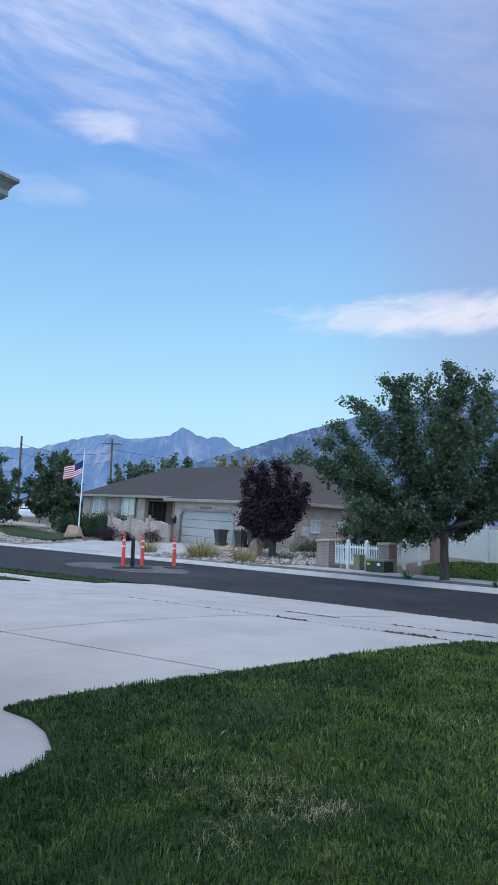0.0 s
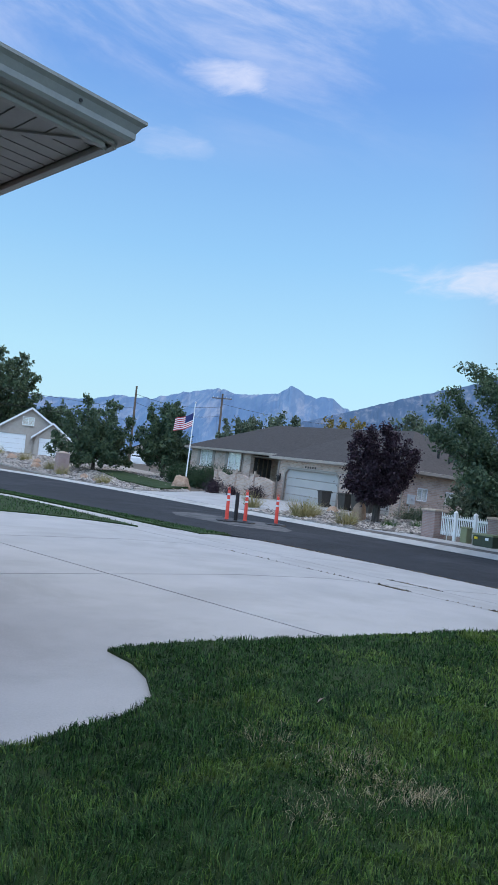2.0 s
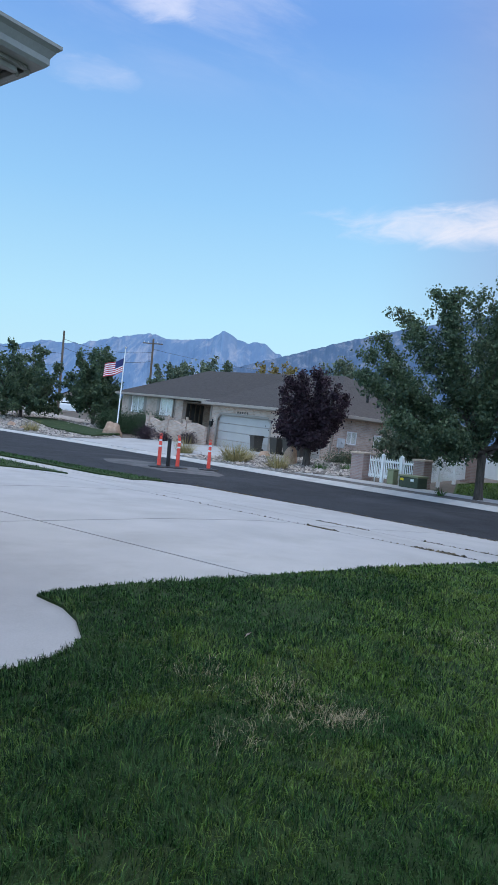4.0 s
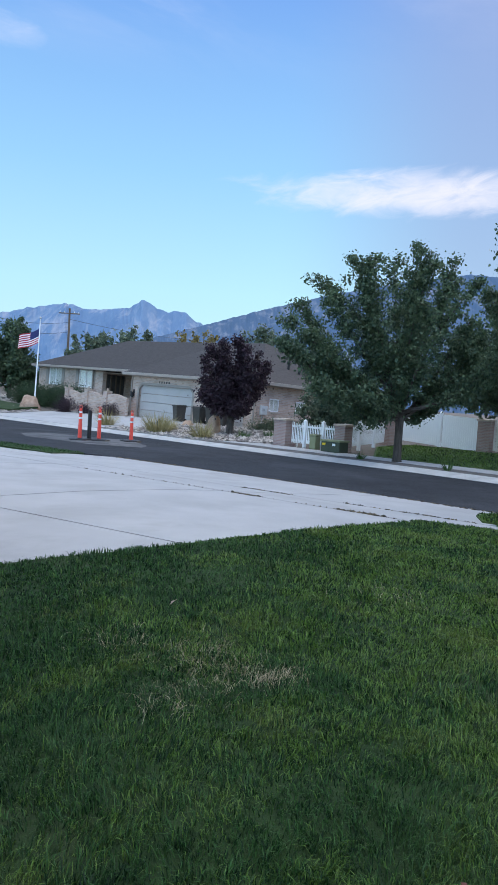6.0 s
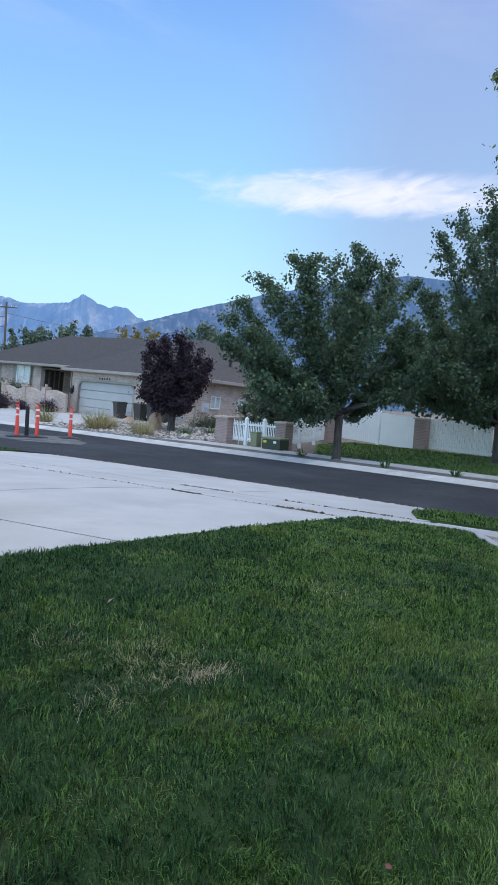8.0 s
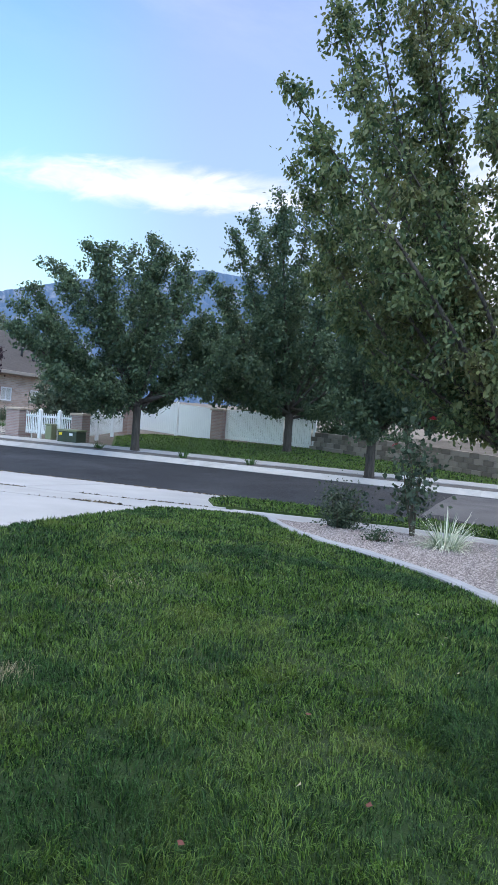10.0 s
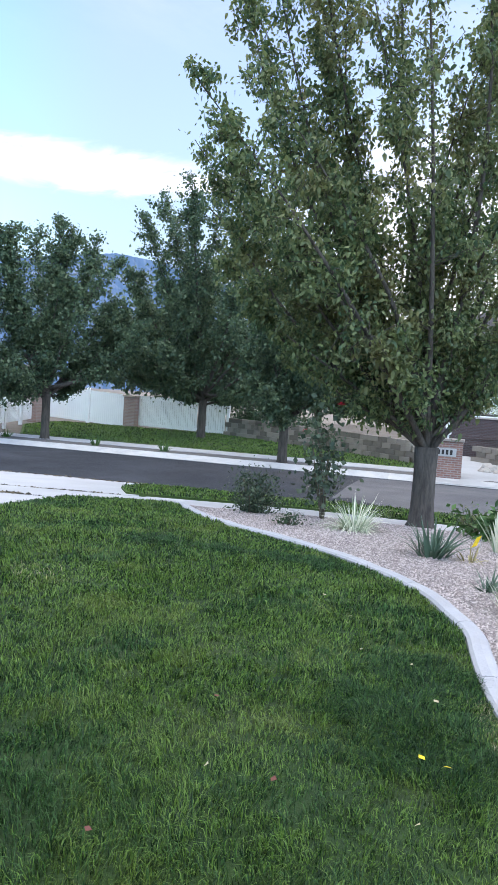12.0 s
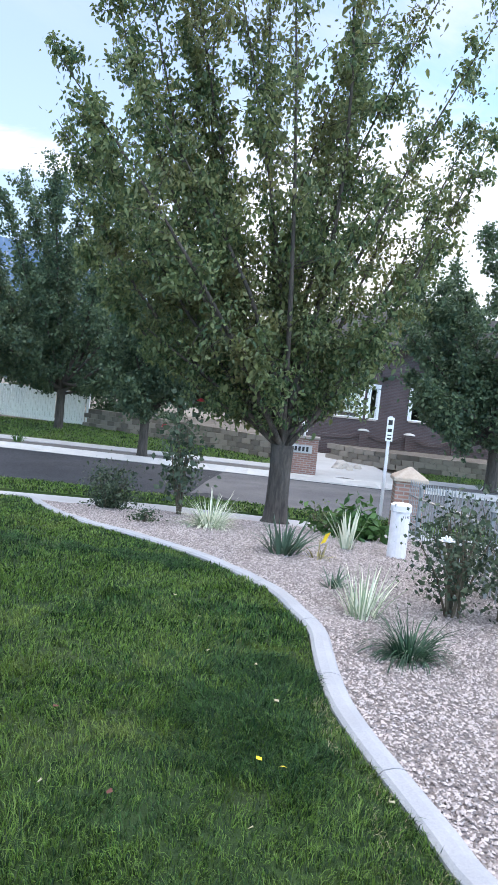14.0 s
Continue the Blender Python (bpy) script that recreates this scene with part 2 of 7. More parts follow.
M_METAL = material("galvanised_steel", (0.42, 0.44, 0.45), (0.52, 0.53, 0.54), 8, 0.45, 0.05, 40, metal=0.6)
M_RAIL = material("dull_grey_iron", (0.22, 0.23, 0.24), (0.32, 0.33, 0.34), 8, 0.55, 0.05, 40, metal=0.3)
M_WOOD = material("weathered_pole_wood", (0.10, 0.075, 0.055), (0.17, 0.13, 0.10), 4, 0.9, 0.5, 30, stretch=(1, 1, 0.1))
M_BLOCK = material("tan_retaining_block", (0.14, 0.118, 0.10), (0.27, 0.23, 0.195), 3, 0.95, 0.9, 18, per_object=0.5)
M_BOULDER = material("orange_boulder", (0.30, 0.19, 0.13), (0.50, 0.36, 0.27), 3, 0.9, 0.8, 15)
M_CAPSTONE = material("pillar_capstone", (0.42, 0.33, 0.26), (0.55, 0.45, 0.37), 5, 0.9, 0.4, 25)
M_STRAWGRASS = material("ornamental_grass", (0.24, 0.21, 0.09), (0.42, 0.37, 0.19), 2, 0.8, 0.0, 10, island=0.5, translucent=0.3)
M_IRIS = material("iris_leaves", (0.05, 0.095, 0.06), (0.10, 0.16, 0.11), 3, 0.55, 0.0, 20, island=0.5, translucent=0.2)
M_DAYLILY = material("daylily_leaves", (0.018, 0.05, 0.028), (0.05, 0.115, 0.06), 3, 0.5, 0.0, 20, island=0.6, translucent=0.2)
M_VARIEGATED = material("variegated_leaves", (0.25, 0.33, 0.20), (0.80, 0.80, 0.66), 8, 0.6, 0.0, 20, island=0.8, translucent=0.2)
M_ROSELEAF = material("rose_leaves", (0.028, 0.050, 0.030), (0.085, 0.115, 0.065), 3, 0.55, 0.0, 20, island=0.5, translucent=0.2)
M_BIGLEAF = material("large_garden_leaves", (0.03, 0.085, 0.02), (0.075, 0.16, 0.04), 3, 0.5, 0.0, 20, island=0.5, translucent=0.2)
M_CANE = material("rose_cane", (0.06, 0.05, 0.035), (0.13, 0.11, 0.075), 8, 0.85, 0.3, 40)
M_REDFLOWER = material("red_petals", (0.30, 0.015, 0.03), (0.45, 0.03, 0.05), 8, 0.6, 0.0, 30)
M_WHITEFLOWER = material("white_petals", (0.78, 0.78, 0.76), (0.86, 0.86, 0.84), 8, 0.6, 0.0, 30)
M_YELLOW = material("yellow_plastic", (0.80, 0.55, 0.02), (0.86, 0.62, 0.04), 8, 0.5, 0.0, 30)
M_GREENBOX = material("green_utility_paint", (0.20, 0.22, 0.12), (0.26, 0.27, 0.16), 4, 0.55, 0.05, 30)
M_DARKBOX = material("dark_green_utility_paint", (0.04, 0.055, 0.035), (0.06, 0.075, 0.05), 4, 0.5, 0.05, 30)
M_GREYBOX = material("grey_meter_paint", (0.50, 0.52, 0.53), (0.58, 0.60, 0.61), 4, 0.5, 0.05, 30)
M_STUCCO = material("taupe_stucco", (0.42, 0.36, 0.31), (0.50, 0.44, 0.38), 2, 0.9, 0.4, 60)
M_CURTAIN = material("pale_curtain", (0.72, 0.72, 0.68), (0.82, 0.82, 0.78), 6, 0.9, 0.2, 20, stretch=(6, 6, 0.3))
# near-black: the dimness indoors is put into the colour
M_DARKROOM = material("interior_painted_dim", (0.05, 0.05, 0.05), (0.09, 0.085, 0.08), 2, 0.9, 0.1, 10)
M_FLAGRED = material("flag_red", (0.42, 0.025, 0.04), (0.5, 0.04, 0.055), 6, 0.8, 0.05, 60)
M_FLAGWHITE = material("flag_white", (0.74, 0.73, 0.74), (0.8, 0.8, 0.8), 6, 0.8, 0.05, 60)
M_FLAGBLUE = material("flag_blue", (0.02, 0.03, 0.11), (0.03, 0.04, 0.15), 6, 0.8, 0.05, 60)
# the blue haze of distance is painted into both rock colours
M_ROCK_FAR = material("haze_painted_rock", (0.085, 0.165, 0.29), (0.15, 0.235, 0.36), 0.006, 0.95, 0.0, 0.03, (0.36, 0.38, 0.44), 0.016, 0.6, stretch=(1, 0.12, 0.4))
M_ROCK_MID = material("haze_painted_scrub", (0.045, 0.092, 0.165), (0.080, 0.132, 0.215), 0.008, 0.95, 0.0, 0.04, (0.28, 0.29, 0.33), 0.03, 0.55, stretch=(1, 0.2, 0.5))


def glass_material():
    m = bpy.data.materials.new("window_glass")
    m.use_nodes = True
    g = Graph(m.node_tree)
    g.t.nodes.clear()
    gl = g.node("ShaderNodeBsdfGlossy")
    g.put(gl, "Roughness", 0.02)
    tr = g.node("ShaderNodeBsdfTransparent")
    mx = g.node("ShaderNodeMixShader")
    g.put(mx, 0, 0.12)
    g.t.links.new(tr.outputs[0], mx.inputs[1])
    g.t.links.new(gl.outputs[0], mx.inputs[2])
    out = g.node("ShaderNodeOutputMaterial")
    g.t.links.new(mx.outputs[0], out.inputs[0])
    return m


M_GLASS = glass_material()

# ---- shaping helpers ----
from mathutils.geometry import delaunay_2d_cdt

TH = radians(-48)
UX, UY = math.cos(TH), math.sin(TH)          # along the street
VX, VY = -UY, UX                             # across it, away from the lawn
PROFILE_S = [-500, 6, 8, 11, 14.6, 14.7, 17.9, 21.1, 21.55, 21.7, 23.2, 24.6, 28, 33, 45, 90, 400]
PROFILE_Z = [0, 0, -.06, -.28, -.5, -.6, -.54, -.6, -.62, -.48, -.45, -.43, -.2, -.1, 0, 0, 0]
NEAR_L, NEAR_S = [-400, -60, -37, -30, -22, -17.5, -13, -10, -6.5, 400], [-30, 3, 8.5, 10.5, 12, 13, 13.7, 14, 14.3, 14.6]
FAR_L, FAR_S = [-400, -75, -65, -50, -30, -20, -13, 400], [0, 18, 19.5, 20.3, 20.8, 21, 21.3, 21.4]


def st(s, l):
    return (s * VX + l * UX, s * VY + l * UY)


def sl(x, y):
    return x * VX + y * VY, x * UX + y * UY


def near_edge(l):
    return float(np.interp(l, NEAR_L, NEAR_S))


def far_edge(l):
    return float(np.interp(l, FAR_L, FAR_S))


def hgt(x, y):
    s, l = sl(x, y)
    a, b = near_edge(l), far_edge(l)
    if s < a:
        s = s + (14.6 - a) * max(0, (s - 6) / max(a - 6, 0.1)) if a > 7 else s + (14.6 - a)
    elif s < b:
        s = 14.6 + (s - a) / (b - a) * 6.5
    else:
        s = s - b + 21.1
    rise = min(1.4, max(0.0, -l - 58) * 0.03) * min(1.0, max(0.0, (s - 22) / 6))
    return float(np.interp(s, PROFILE_S, PROFILE_Z)) + rise


def hgt_all(p):
    """Ground heights for many points at once (near the camera, with no rise far along the street)."""
    s, l = p[:, 0] * VX + p[:, 1] * VY, p[:, 0] * UX + p[:, 1] * UY
    a, b = np.interp(l, NEAR_L, NEAR_S), np.interp(l, FAR_L, FAR_S)
    w = np.where(s < a, np.where(a > 7, s + (14.6 - a) * np.maximum(0, (s - 6) / np.maximum(a - 6, 0.1)), s + 14.6 - a), np.where(s < b, 14.6 + (s - a) / (b - a) * 6.5, s - b + 21.1))
    rise = np.minimum(1.4, np.maximum(0.0, -l - 58) * 0.03) * np.minimum(1.0, np.maximum(0.0, (w - 22) / 6))
    return np.interp(w, PROFILE_S, PROFILE_Z) + rise


def scatter(poly, n, rng, near=None):
    """n random points inside an outline, thinned by near(x, y)."""
    xs, ys = np.array([p[0] for p in poly]), np.array([p[1] for p in poly])
    got, total = [], 0
    while total < n:
        m = max(n, 2000)
        x, y = rng.uniform(xs.min(), xs.max(), m), rng.uniform(ys.min(), ys.max(), m)
        keep = np.ones(m, bool)
        if near is not None:
            keep &= rng.uniform(size=m) < near(x, y)
        c = np.zeros(m, bool)
        j = len(poly) - 1
        for i in range(len(poly)):
            xi, yi, xj, yj = xs[i], ys[i], xs[j], ys[j]
            if yi != yj:
                c ^= ((yi > y) != (yj > y)) & (x < (xj - xi) * (y - yi) / (yj - yi) + xi)
            j = i
        keep &= c
        got.append(np.stack([x[keep], y[keep]], 1))
        total += int(keep.sum())
    return np.concatenate(got)[:n]


def vnoise(x, y, size, seed):
    """Smooth random field, 0 to 1, with features of the given size in metres."""
    grid = np.random.default_rng(seed).uniform(size=(128, 128))
    u, v = x / size + 40, y / size + 40
    i, j = np.floor(u).astype(int), np.floor(v).astype(int)
    fu, fv = u - i, v - j
    fu, fv = fu * fu * (3 - 2 * fu), fv * fv * (3 - 2 * fv)
    i, j = i % 127, j % 127
    return (grid[i, j] * (1 - fu) + grid[i + 1, j] * fu) * (1 - fv) + (grid[i, j + 1] * (1 - fu) + grid[i + 1, j + 1] * fu) * fv


def mesh_ob(name, bm, mat, parent=None, smooth=False):
    me = bpy.data.meshes.new(name)
    bm.to_mesh(me)
    bm.free()
    for m in (mat if isinstance(mat, (list, tuple)) else [mat]):
        me.materials.append(m)
    if smooth:
        for p in me.polygons:
            p.use_smooth = True
    ob = new(name, me)
    if parent is not None:
        ob.parent = parent
    return ob


def part(name, bm, mat, parent, label="", smooth=False):
    return tagged(mesh_ob(name, bm, mat, parent, smooth), label)


def thing(name, at, rz=0.0, label="", category="", group="", kind=""):
    """An Empty at a thing's base, which its parts hang under."""
    ob = new(name)
    ob.empty_display_size = 0.2
    ob.matrix_world = pose(*at, 0, 0, rz)
    return tagged(ob, label, category, group, kind)


def raw_mesh(name, verts, faces, mat, parent=None, smooth=False, index=None):
    me = bpy.data.meshes.new(name)
    me.from_pydata(verts, [], faces)
    for m in (mat if isinstance(mat, (list, tuple)) else [mat]):
        me.materials.append(m)
    if index is not None:
        me.polygons.foreach_set("material_index", index)
    if smooth:
        me.polygons.foreach_set("use_smooth", [True] * len(me.polygons))
    me.update()
    ob = new(name, me)
    if parent is not None:
        ob.parent = parent
    return ob


def box(bm, x0, x1, y0, y1, z0, z1, bevel=0.0):
    """Adds a box, with bevelled edges where asked for, and gives its faces' uv in metres."""
    r = bmesh.ops.create_cube(bm, size=1.0)
    for v in r["verts"]:
        v.co = Vector(((x0 + x1) / 2 + v.co.x * (x1 - x0), (y0 + y1) / 2 + v.co.y * (y1 - y0), (z0 + z1) / 2 + v.co.z * (z1 - z0)))
    if bevel:
        es = list({e for v in r["verts"] for e in v.link_edges})
        bmesh.ops.bevel(bm, geom=es, offset=bevel, segments=2, affect="EDGES", profile=0.6)
    return r["verts"]


def tube(bm, pts, radii, n=8, cap=True):
    """A tapered tube along points."""
    rings = []
    for i, p in enumerate(pts):
        p = Vector(p)
        d = (Vector(pts[min(i + 1, len(pts) - 1)]) - Vector(pts[max(i - 1, 0)])).normalized()
        a = d.orthogonal().normalized() if abs(d.z) < 0.9 else Vector((1, 0, 0)).cross(d).normalized()
        b = d.cross(a)
        rings.append([bm.verts.new(p + (a * math.cos(2 * math.pi * k / n) + b * math.sin(2 * math.pi * k / n)) * radii[i]) for k in range(n)])
    for r0, r1 in zip(rings, rings[1:]):
        for k in range(n):
            bm.faces.new((r0[k], r0[(k + 1) % n], r1[(k + 1) % n], r1[k]))
    if cap:
        bm.faces.new(rings[0][::-1])
        bm.faces.new(rings[-1])


def box_uv(ob):
    """uv in metres, by each face's main direction (for brick courses)."""
    me = ob.data
    layer = me.uv_layers.new(name="UVMap")
    for p in me.polygons:
        n = p.normal
        for li in p.loop_indices:
            co = me.vertices[me.loops[li].vertex_index].co
            if abs(n.z) > 0.8:
                layer.data[li].uv = (co.x, co.y)
            elif abs(n.x) > abs(n.y):
                layer.data[li].uv = (co.y, co.z)
            else:
                layer.data[li].uv = (co.x, co.z)
    return ob


def inside(px, py, poly):
    c = False
    j = len(poly) - 1
    for i in range(len(poly)):
        xi, yi = poly[i]
        xj, yj = poly[j]
        if (yi > py) != (yj > py) and px < (xj - xi) * (py - yi) / (yj - yi) + xi:
            c = not c
        j = i
    return c


def drape(name, poly, lift, mat, step=1.0, depth=0.12, parent=None, rough=0.0):
    """A sheet of the given outline laid on the ground, lifted, with sides going down."""
    fine = []
    for a, b in zip(poly, poly[1:] + poly[:1]):
        k = max(1, int(math.dist(a, b) / step))
        fine += [(a[0] + (b[0] - a[0]) * i / k, a[1] + (b[1] - a[1]) * i / k) for i in range(k)]
    n = len(fine)
    pts = [Vector(p) for p in fine]
    xs, ys = [p[0] for p in fine], [p[1] for p in fine]
    x = min(xs) + step / 2
    while x < max(xs):
        y = min(ys) + step / 2
        while y < max(ys):
            if inside(x, y, fine):
                pts.append(Vector((x, y)))
            y += step
        x += step
    vs, _, fs, ov, _, _ = delaunay_2d_cdt(pts, [], [list(range(n))], 1, 1e-4)
    verts = [(v.x, v.y, hgt(v.x, v.y) + lift + (rough * noise.noise(Vector((v.x * 2, v.y * 2, 0))) if rough else 0)) for v in vs]
    faces = [tuple(f) for f in fs]
    edge = {}
    for f in faces:
        for a, b in zip(f, f[1:] + f[:1]):
            edge[(a, b)] = True
    rim = [(a, b) for a, b in edge if (b, a) not in edge]
    low = {}
    for a, b in rim:
        for q in (a, b):
            if q not in low:
                low[q] = len(verts)
                verts.append((verts[q][0], verts[q][1], verts[q][2] - depth))
    faces += [(b, a, low[a], low[b]) for a, b in rim]
    return raw_mesh(name, verts, faces, mat, parent)


# ---- ground, road, paving ----
def make_ground():
    """One sheet to the horizon; it follows the street's slope near the camera."""
    ls = [-3000, -1500, -700, -300, -150, -100] + list(range(-80, 60, 2)) + [60, 80, 120, 250, 600, 1500, 3000]
    ss = [-3000, -1200, -500, -200, -80, -40, -20, -10, -4, 0] + [x * 0.5 for x in range(4, 100)] + [52, 58, 66, 80, 110, 180, 350, 800, 1800, 4000]
    verts, faces = [], []
    for s in ss:
        for l in ls:
            x, y = st(s, l)
            verts.append((x, y, hgt(x, y) - 0.10))
    w = len(ls)
    for i in range(len(ss) - 1):
        for j in range(w - 1):
            faces.append((i * w + j, i * w + j + 1, (i + 1) * w + j + 1, (i + 1) * w + j))
    tagged(raw_mesh("ground", verts, faces, M_SOIL), "dry bare soil between paving and lawns", "ground", kind="structure")


make_ground()


def band(s_of, l0, l1, s_of2, step=2.0):
    """Outline between two lines along the street."""
    n = max(2, int((l1 - l0) / step))
    ls = [l0 + (l1 - l0) * i / n for i in range(n + 1)]
    return [st(s_of(l), l) for l in ls] + [st(s_of2(l), l) for l in reversed(ls)]


tagged(drape("road", band(near_edge, -150, 60, far_edge, 4), 0.0, M_ASPHALT, 1.3), "freshly laid dark asphalt street", "road", kind="structure")

tagged(drape("worn_asphalt", band(lambda l: near_edge(l) + 0.25, -2.6, 40, lambda l: far_edge(l) - 0.3, 3), 0.005, M_WORN, 1.0, 0.004), "worn grey asphalt stretch of the street", "road", kind="structure")
tagged(drape("dust_patch", [st(14.6, -27.5), st(15.2, -23.6), st(16.4, -21.8), st(17.3, -22.6), st(17.9, -24.0), st(18.6, -25.6), st(17.6, -27.2), st(16.8, -29.5), st(15.2, -29.0)], 0.005, M_DUST, 0.5, 0.004), "pale dusty patch on the asphalt", "road dust", kind="structure")

# far side of the street: gutter and kerb, planting strip, pavement
tagged(drape("kerb_far", band(far_edge, -150, 60, lambda l: far_edge(l) + 0.62, 4), 0.012, M_CONCRETE_OLD, 0.6), "pale concrete kerb and gutter", "kerb", kind="structure")
tagged(drape("planting_strip", band(lambda l: far_edge(l) + 0.62, -24.5, 60, lambda l: far_edge(l) + 1.6, 3), 0.0, M_STRIP, 0.8, rough=0.03), "bare soil planting strip beside the kerb", "ground", kind="structure")
tagged(drape("pavement_far", band(lambda l: far_edge(l) + 1.6, -24.5, 60, lambda l: far_edge(l) + 2.75, 3), 0.015, M_CONCRETE, 0.8), "pale concrete pavement", "pavement", kind="structure")
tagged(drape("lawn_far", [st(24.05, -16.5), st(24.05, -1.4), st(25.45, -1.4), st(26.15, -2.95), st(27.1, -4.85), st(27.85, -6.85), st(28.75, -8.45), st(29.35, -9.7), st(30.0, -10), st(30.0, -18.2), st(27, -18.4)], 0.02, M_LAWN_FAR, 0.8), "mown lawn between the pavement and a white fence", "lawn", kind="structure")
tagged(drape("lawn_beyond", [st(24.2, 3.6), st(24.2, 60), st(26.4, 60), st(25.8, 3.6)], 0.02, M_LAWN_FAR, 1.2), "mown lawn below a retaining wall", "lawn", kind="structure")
tagged(drape("side_drive", [st(21.4, -1.2), st(21.4, 3.2), st(24.4, 2.8), st(28.5, 1.5), st(28.5, -0.5), st(24.4, -0.8)], 0.035, M_CONCRETE, 1.0), "pale concrete driveway crossing the pavement", "driveway", kind="structure")

# this side: concrete slabs of the driveway and the pavement that crosses it
JS = 0.24


def slab_pt(q, l):
    return st(q + JS * (l + 7), l)


LAWN_CUSP, TIP = (-1.92, 5.81), (3.35, 10.75)
driveway = tagged(new("driveway"), "wide pale concrete driveway with saw-cut joints", "driveway", kind="structure")


def make_slabs():
    gap = 0.018
    qs = [-30, -12, -5.5, 0.5, 4.55, 9.45, 11.0]
    ls = [-60, -30, -24, -18.2, -13.4, -9.3, -5.2]
    for i in range(len(qs) - 1):
        cuts = ls[:-1] + [-2.6] if qs[i] < 4 else ls
        for j in range(len(cuts) - 1):
            a, b, c, d = qs[i] + gap, qs[i + 1] - gap, cuts[j] + gap, cuts[j + 1] - gap
            outline = [slab_pt(a, c), slab_pt(a, d), slab_pt(b, d), slab_pt(b, c)]
            drape("slab", outline, 0.0, M_CONCRETE, 0.9, 0.09, driveway)
    # apron down to the road, with gutter line
    for c, d in ((-18.4, -13.4), (-13.4, -9.3), (-9.3, -5.4)):
        n = 4
        lo = [slab_pt(11.0 + gap, c + gap + (d - c - 2 * gap) * k / n) for k in range(n + 1)]
        hi = []
        for k in range(n + 1):
            l = c + gap + (d - c - 2 * gap) * k / n
            hi.append(st(near_edge(l), l))
        drape("slab", lo + hi[::-1], 0.0, M_CONCRETE, 0.7, 0.09, driveway)


make_slabs()
# front path by the house and the pavement beyond the driveway
tagged(drape("pavement_near", [st(10.0, -5.19), st(11.55, -5.19), st(12.35, -2.5), st(12.4, 60), st(11.3, 60), st(11.3, -2.2), st(10.7, -4.2)], 0.0, M_CONCRETE, 0.8), "pale concrete pavement beside the gravel bed", "pavement", kind="structure")
tagged(drape("pavement_left", [(-4.6, 18.9), (-5.4, 17.9), (-7.2, 19.3), (-9.2, 21.4), (-12.4, 23.4), (-60, 45), (-60, 47.4), (-13.4, 24.6), (-11.2, 24.0), (-8.6, 22.9), (-6.6, 21.4), (-4.4, 19.8)], -0.012, M_CONCRETE, 0.9), "narrow concrete pavement between two lawns", "pavement", kind="structure")
tagged(drape("kerb_near", band(lambda l: near_edge(l) - 0.35, -5.4, 60, near_edge, 3), 0.01, M_CONCRETE_OLD, 0.6), "pale concrete kerb", "kerb", kind="structure")

LAWN = [(-1.77, 3.67), (-1.64, 3.79), (-1.48, 4.12), (-1.34, 4.35), (-1.25, 4.60), (-1.26, 4.85), (-1.42, 5.25), (-1.62, 5.55), LAWN_CUSP,
        (-1.72, 6.05), (-1.16, 6.55), (-0.2, 7.3), (0.9, 8.2), (1.9, 9.1), (2.7, 9.95), (3.15, 10.5), TIP, (3.75, 10.85), (4.5, 10.75), (4.92, 10.45),
        (4.98, 10.05), (4.78, 9.45), (4.52, 8.35), (4.45, 7.3), (4.52, 6.5), (4.57, 5.7), (4.5, 4.95), (4.3, 4.15), (4.05, 3.62), (3.85, 3.27),
        (3.58, 2.98), (3.33, 2.71), (3.10, 2.43), (2.94, 2.20), (2.80, 1.96), (2.63, 1.65), (2.48, 1.38), (2.35, 1.15), (2.2, 0.6), (2.0, -0.5), (1.9, -3.0), (-3.2, -3.0), (-2.6, 2.2)]
lawn = tagged(drape("lawn", LAWN, 0.025, M_LAWN, 0.35, 0.1, rough=0.012), "mown green lawn with a few straw-coloured patches", "lawn", kind="structure")
STRIP = [st(11.62, -5.65), st(12.4, -2.4), st(12.42, 40), st(14.22, 40), st(14.2, -1), st(14.0, -4.5), st(13.75, -6.2), st(12.6, -6.25)]
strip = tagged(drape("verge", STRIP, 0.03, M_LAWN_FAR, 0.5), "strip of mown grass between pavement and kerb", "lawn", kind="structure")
LEFT_LAWN = [(-5.36, 17.64), (-6.18, 17.55), (-8.87, 16.9), (-14, 15.8), (-30, 14), (-60, 25), (-60, 44.5), (-12.3, 23.0), (-9.1, 20.9), (-6.9, 18.9)]
tagged(drape("lawn_left", LEFT_LAWN, 0.03, M_LAWN, 0.9), "mown grass beside the driveway", "lawn", kind="structure")
LEFT_STRIP = [(-4.2, 19.9), (-6.6, 21.6), (-8.5, 23.2), (-11.1, 24.4), (-13.4, 25.0), (-60, 48)] + [st(near_edge(l) - 0.3, l) for l in (-75, -60, -50, -42, -36, -30, -26, -22, -19.3)]
tagged(drape("verge_left", LEFT_STRIP, 0.03, M_LAWN, 0.9), "strip of mown grass along the street", "lawn", kind="structure")

# gravel bed and its concrete edging
EDGE = LAWN[19:38]
BED = EDGE + [(2.7, 0.4), (3.4, -2.5), (12, -2.5), st(11.28, 9)] + [st(11.28, 4), st(11.28, 0), st(11.26, -2.2), st(10.75, -3.7)]
bed = tagged(drape("gravel_bed", BED, 0.015, M_GRAVEL_BED, 0.35, 0.1, rough=0.02), "bed of pinkish grey gravel round the garden plants", "gravel bed", kind="structure")


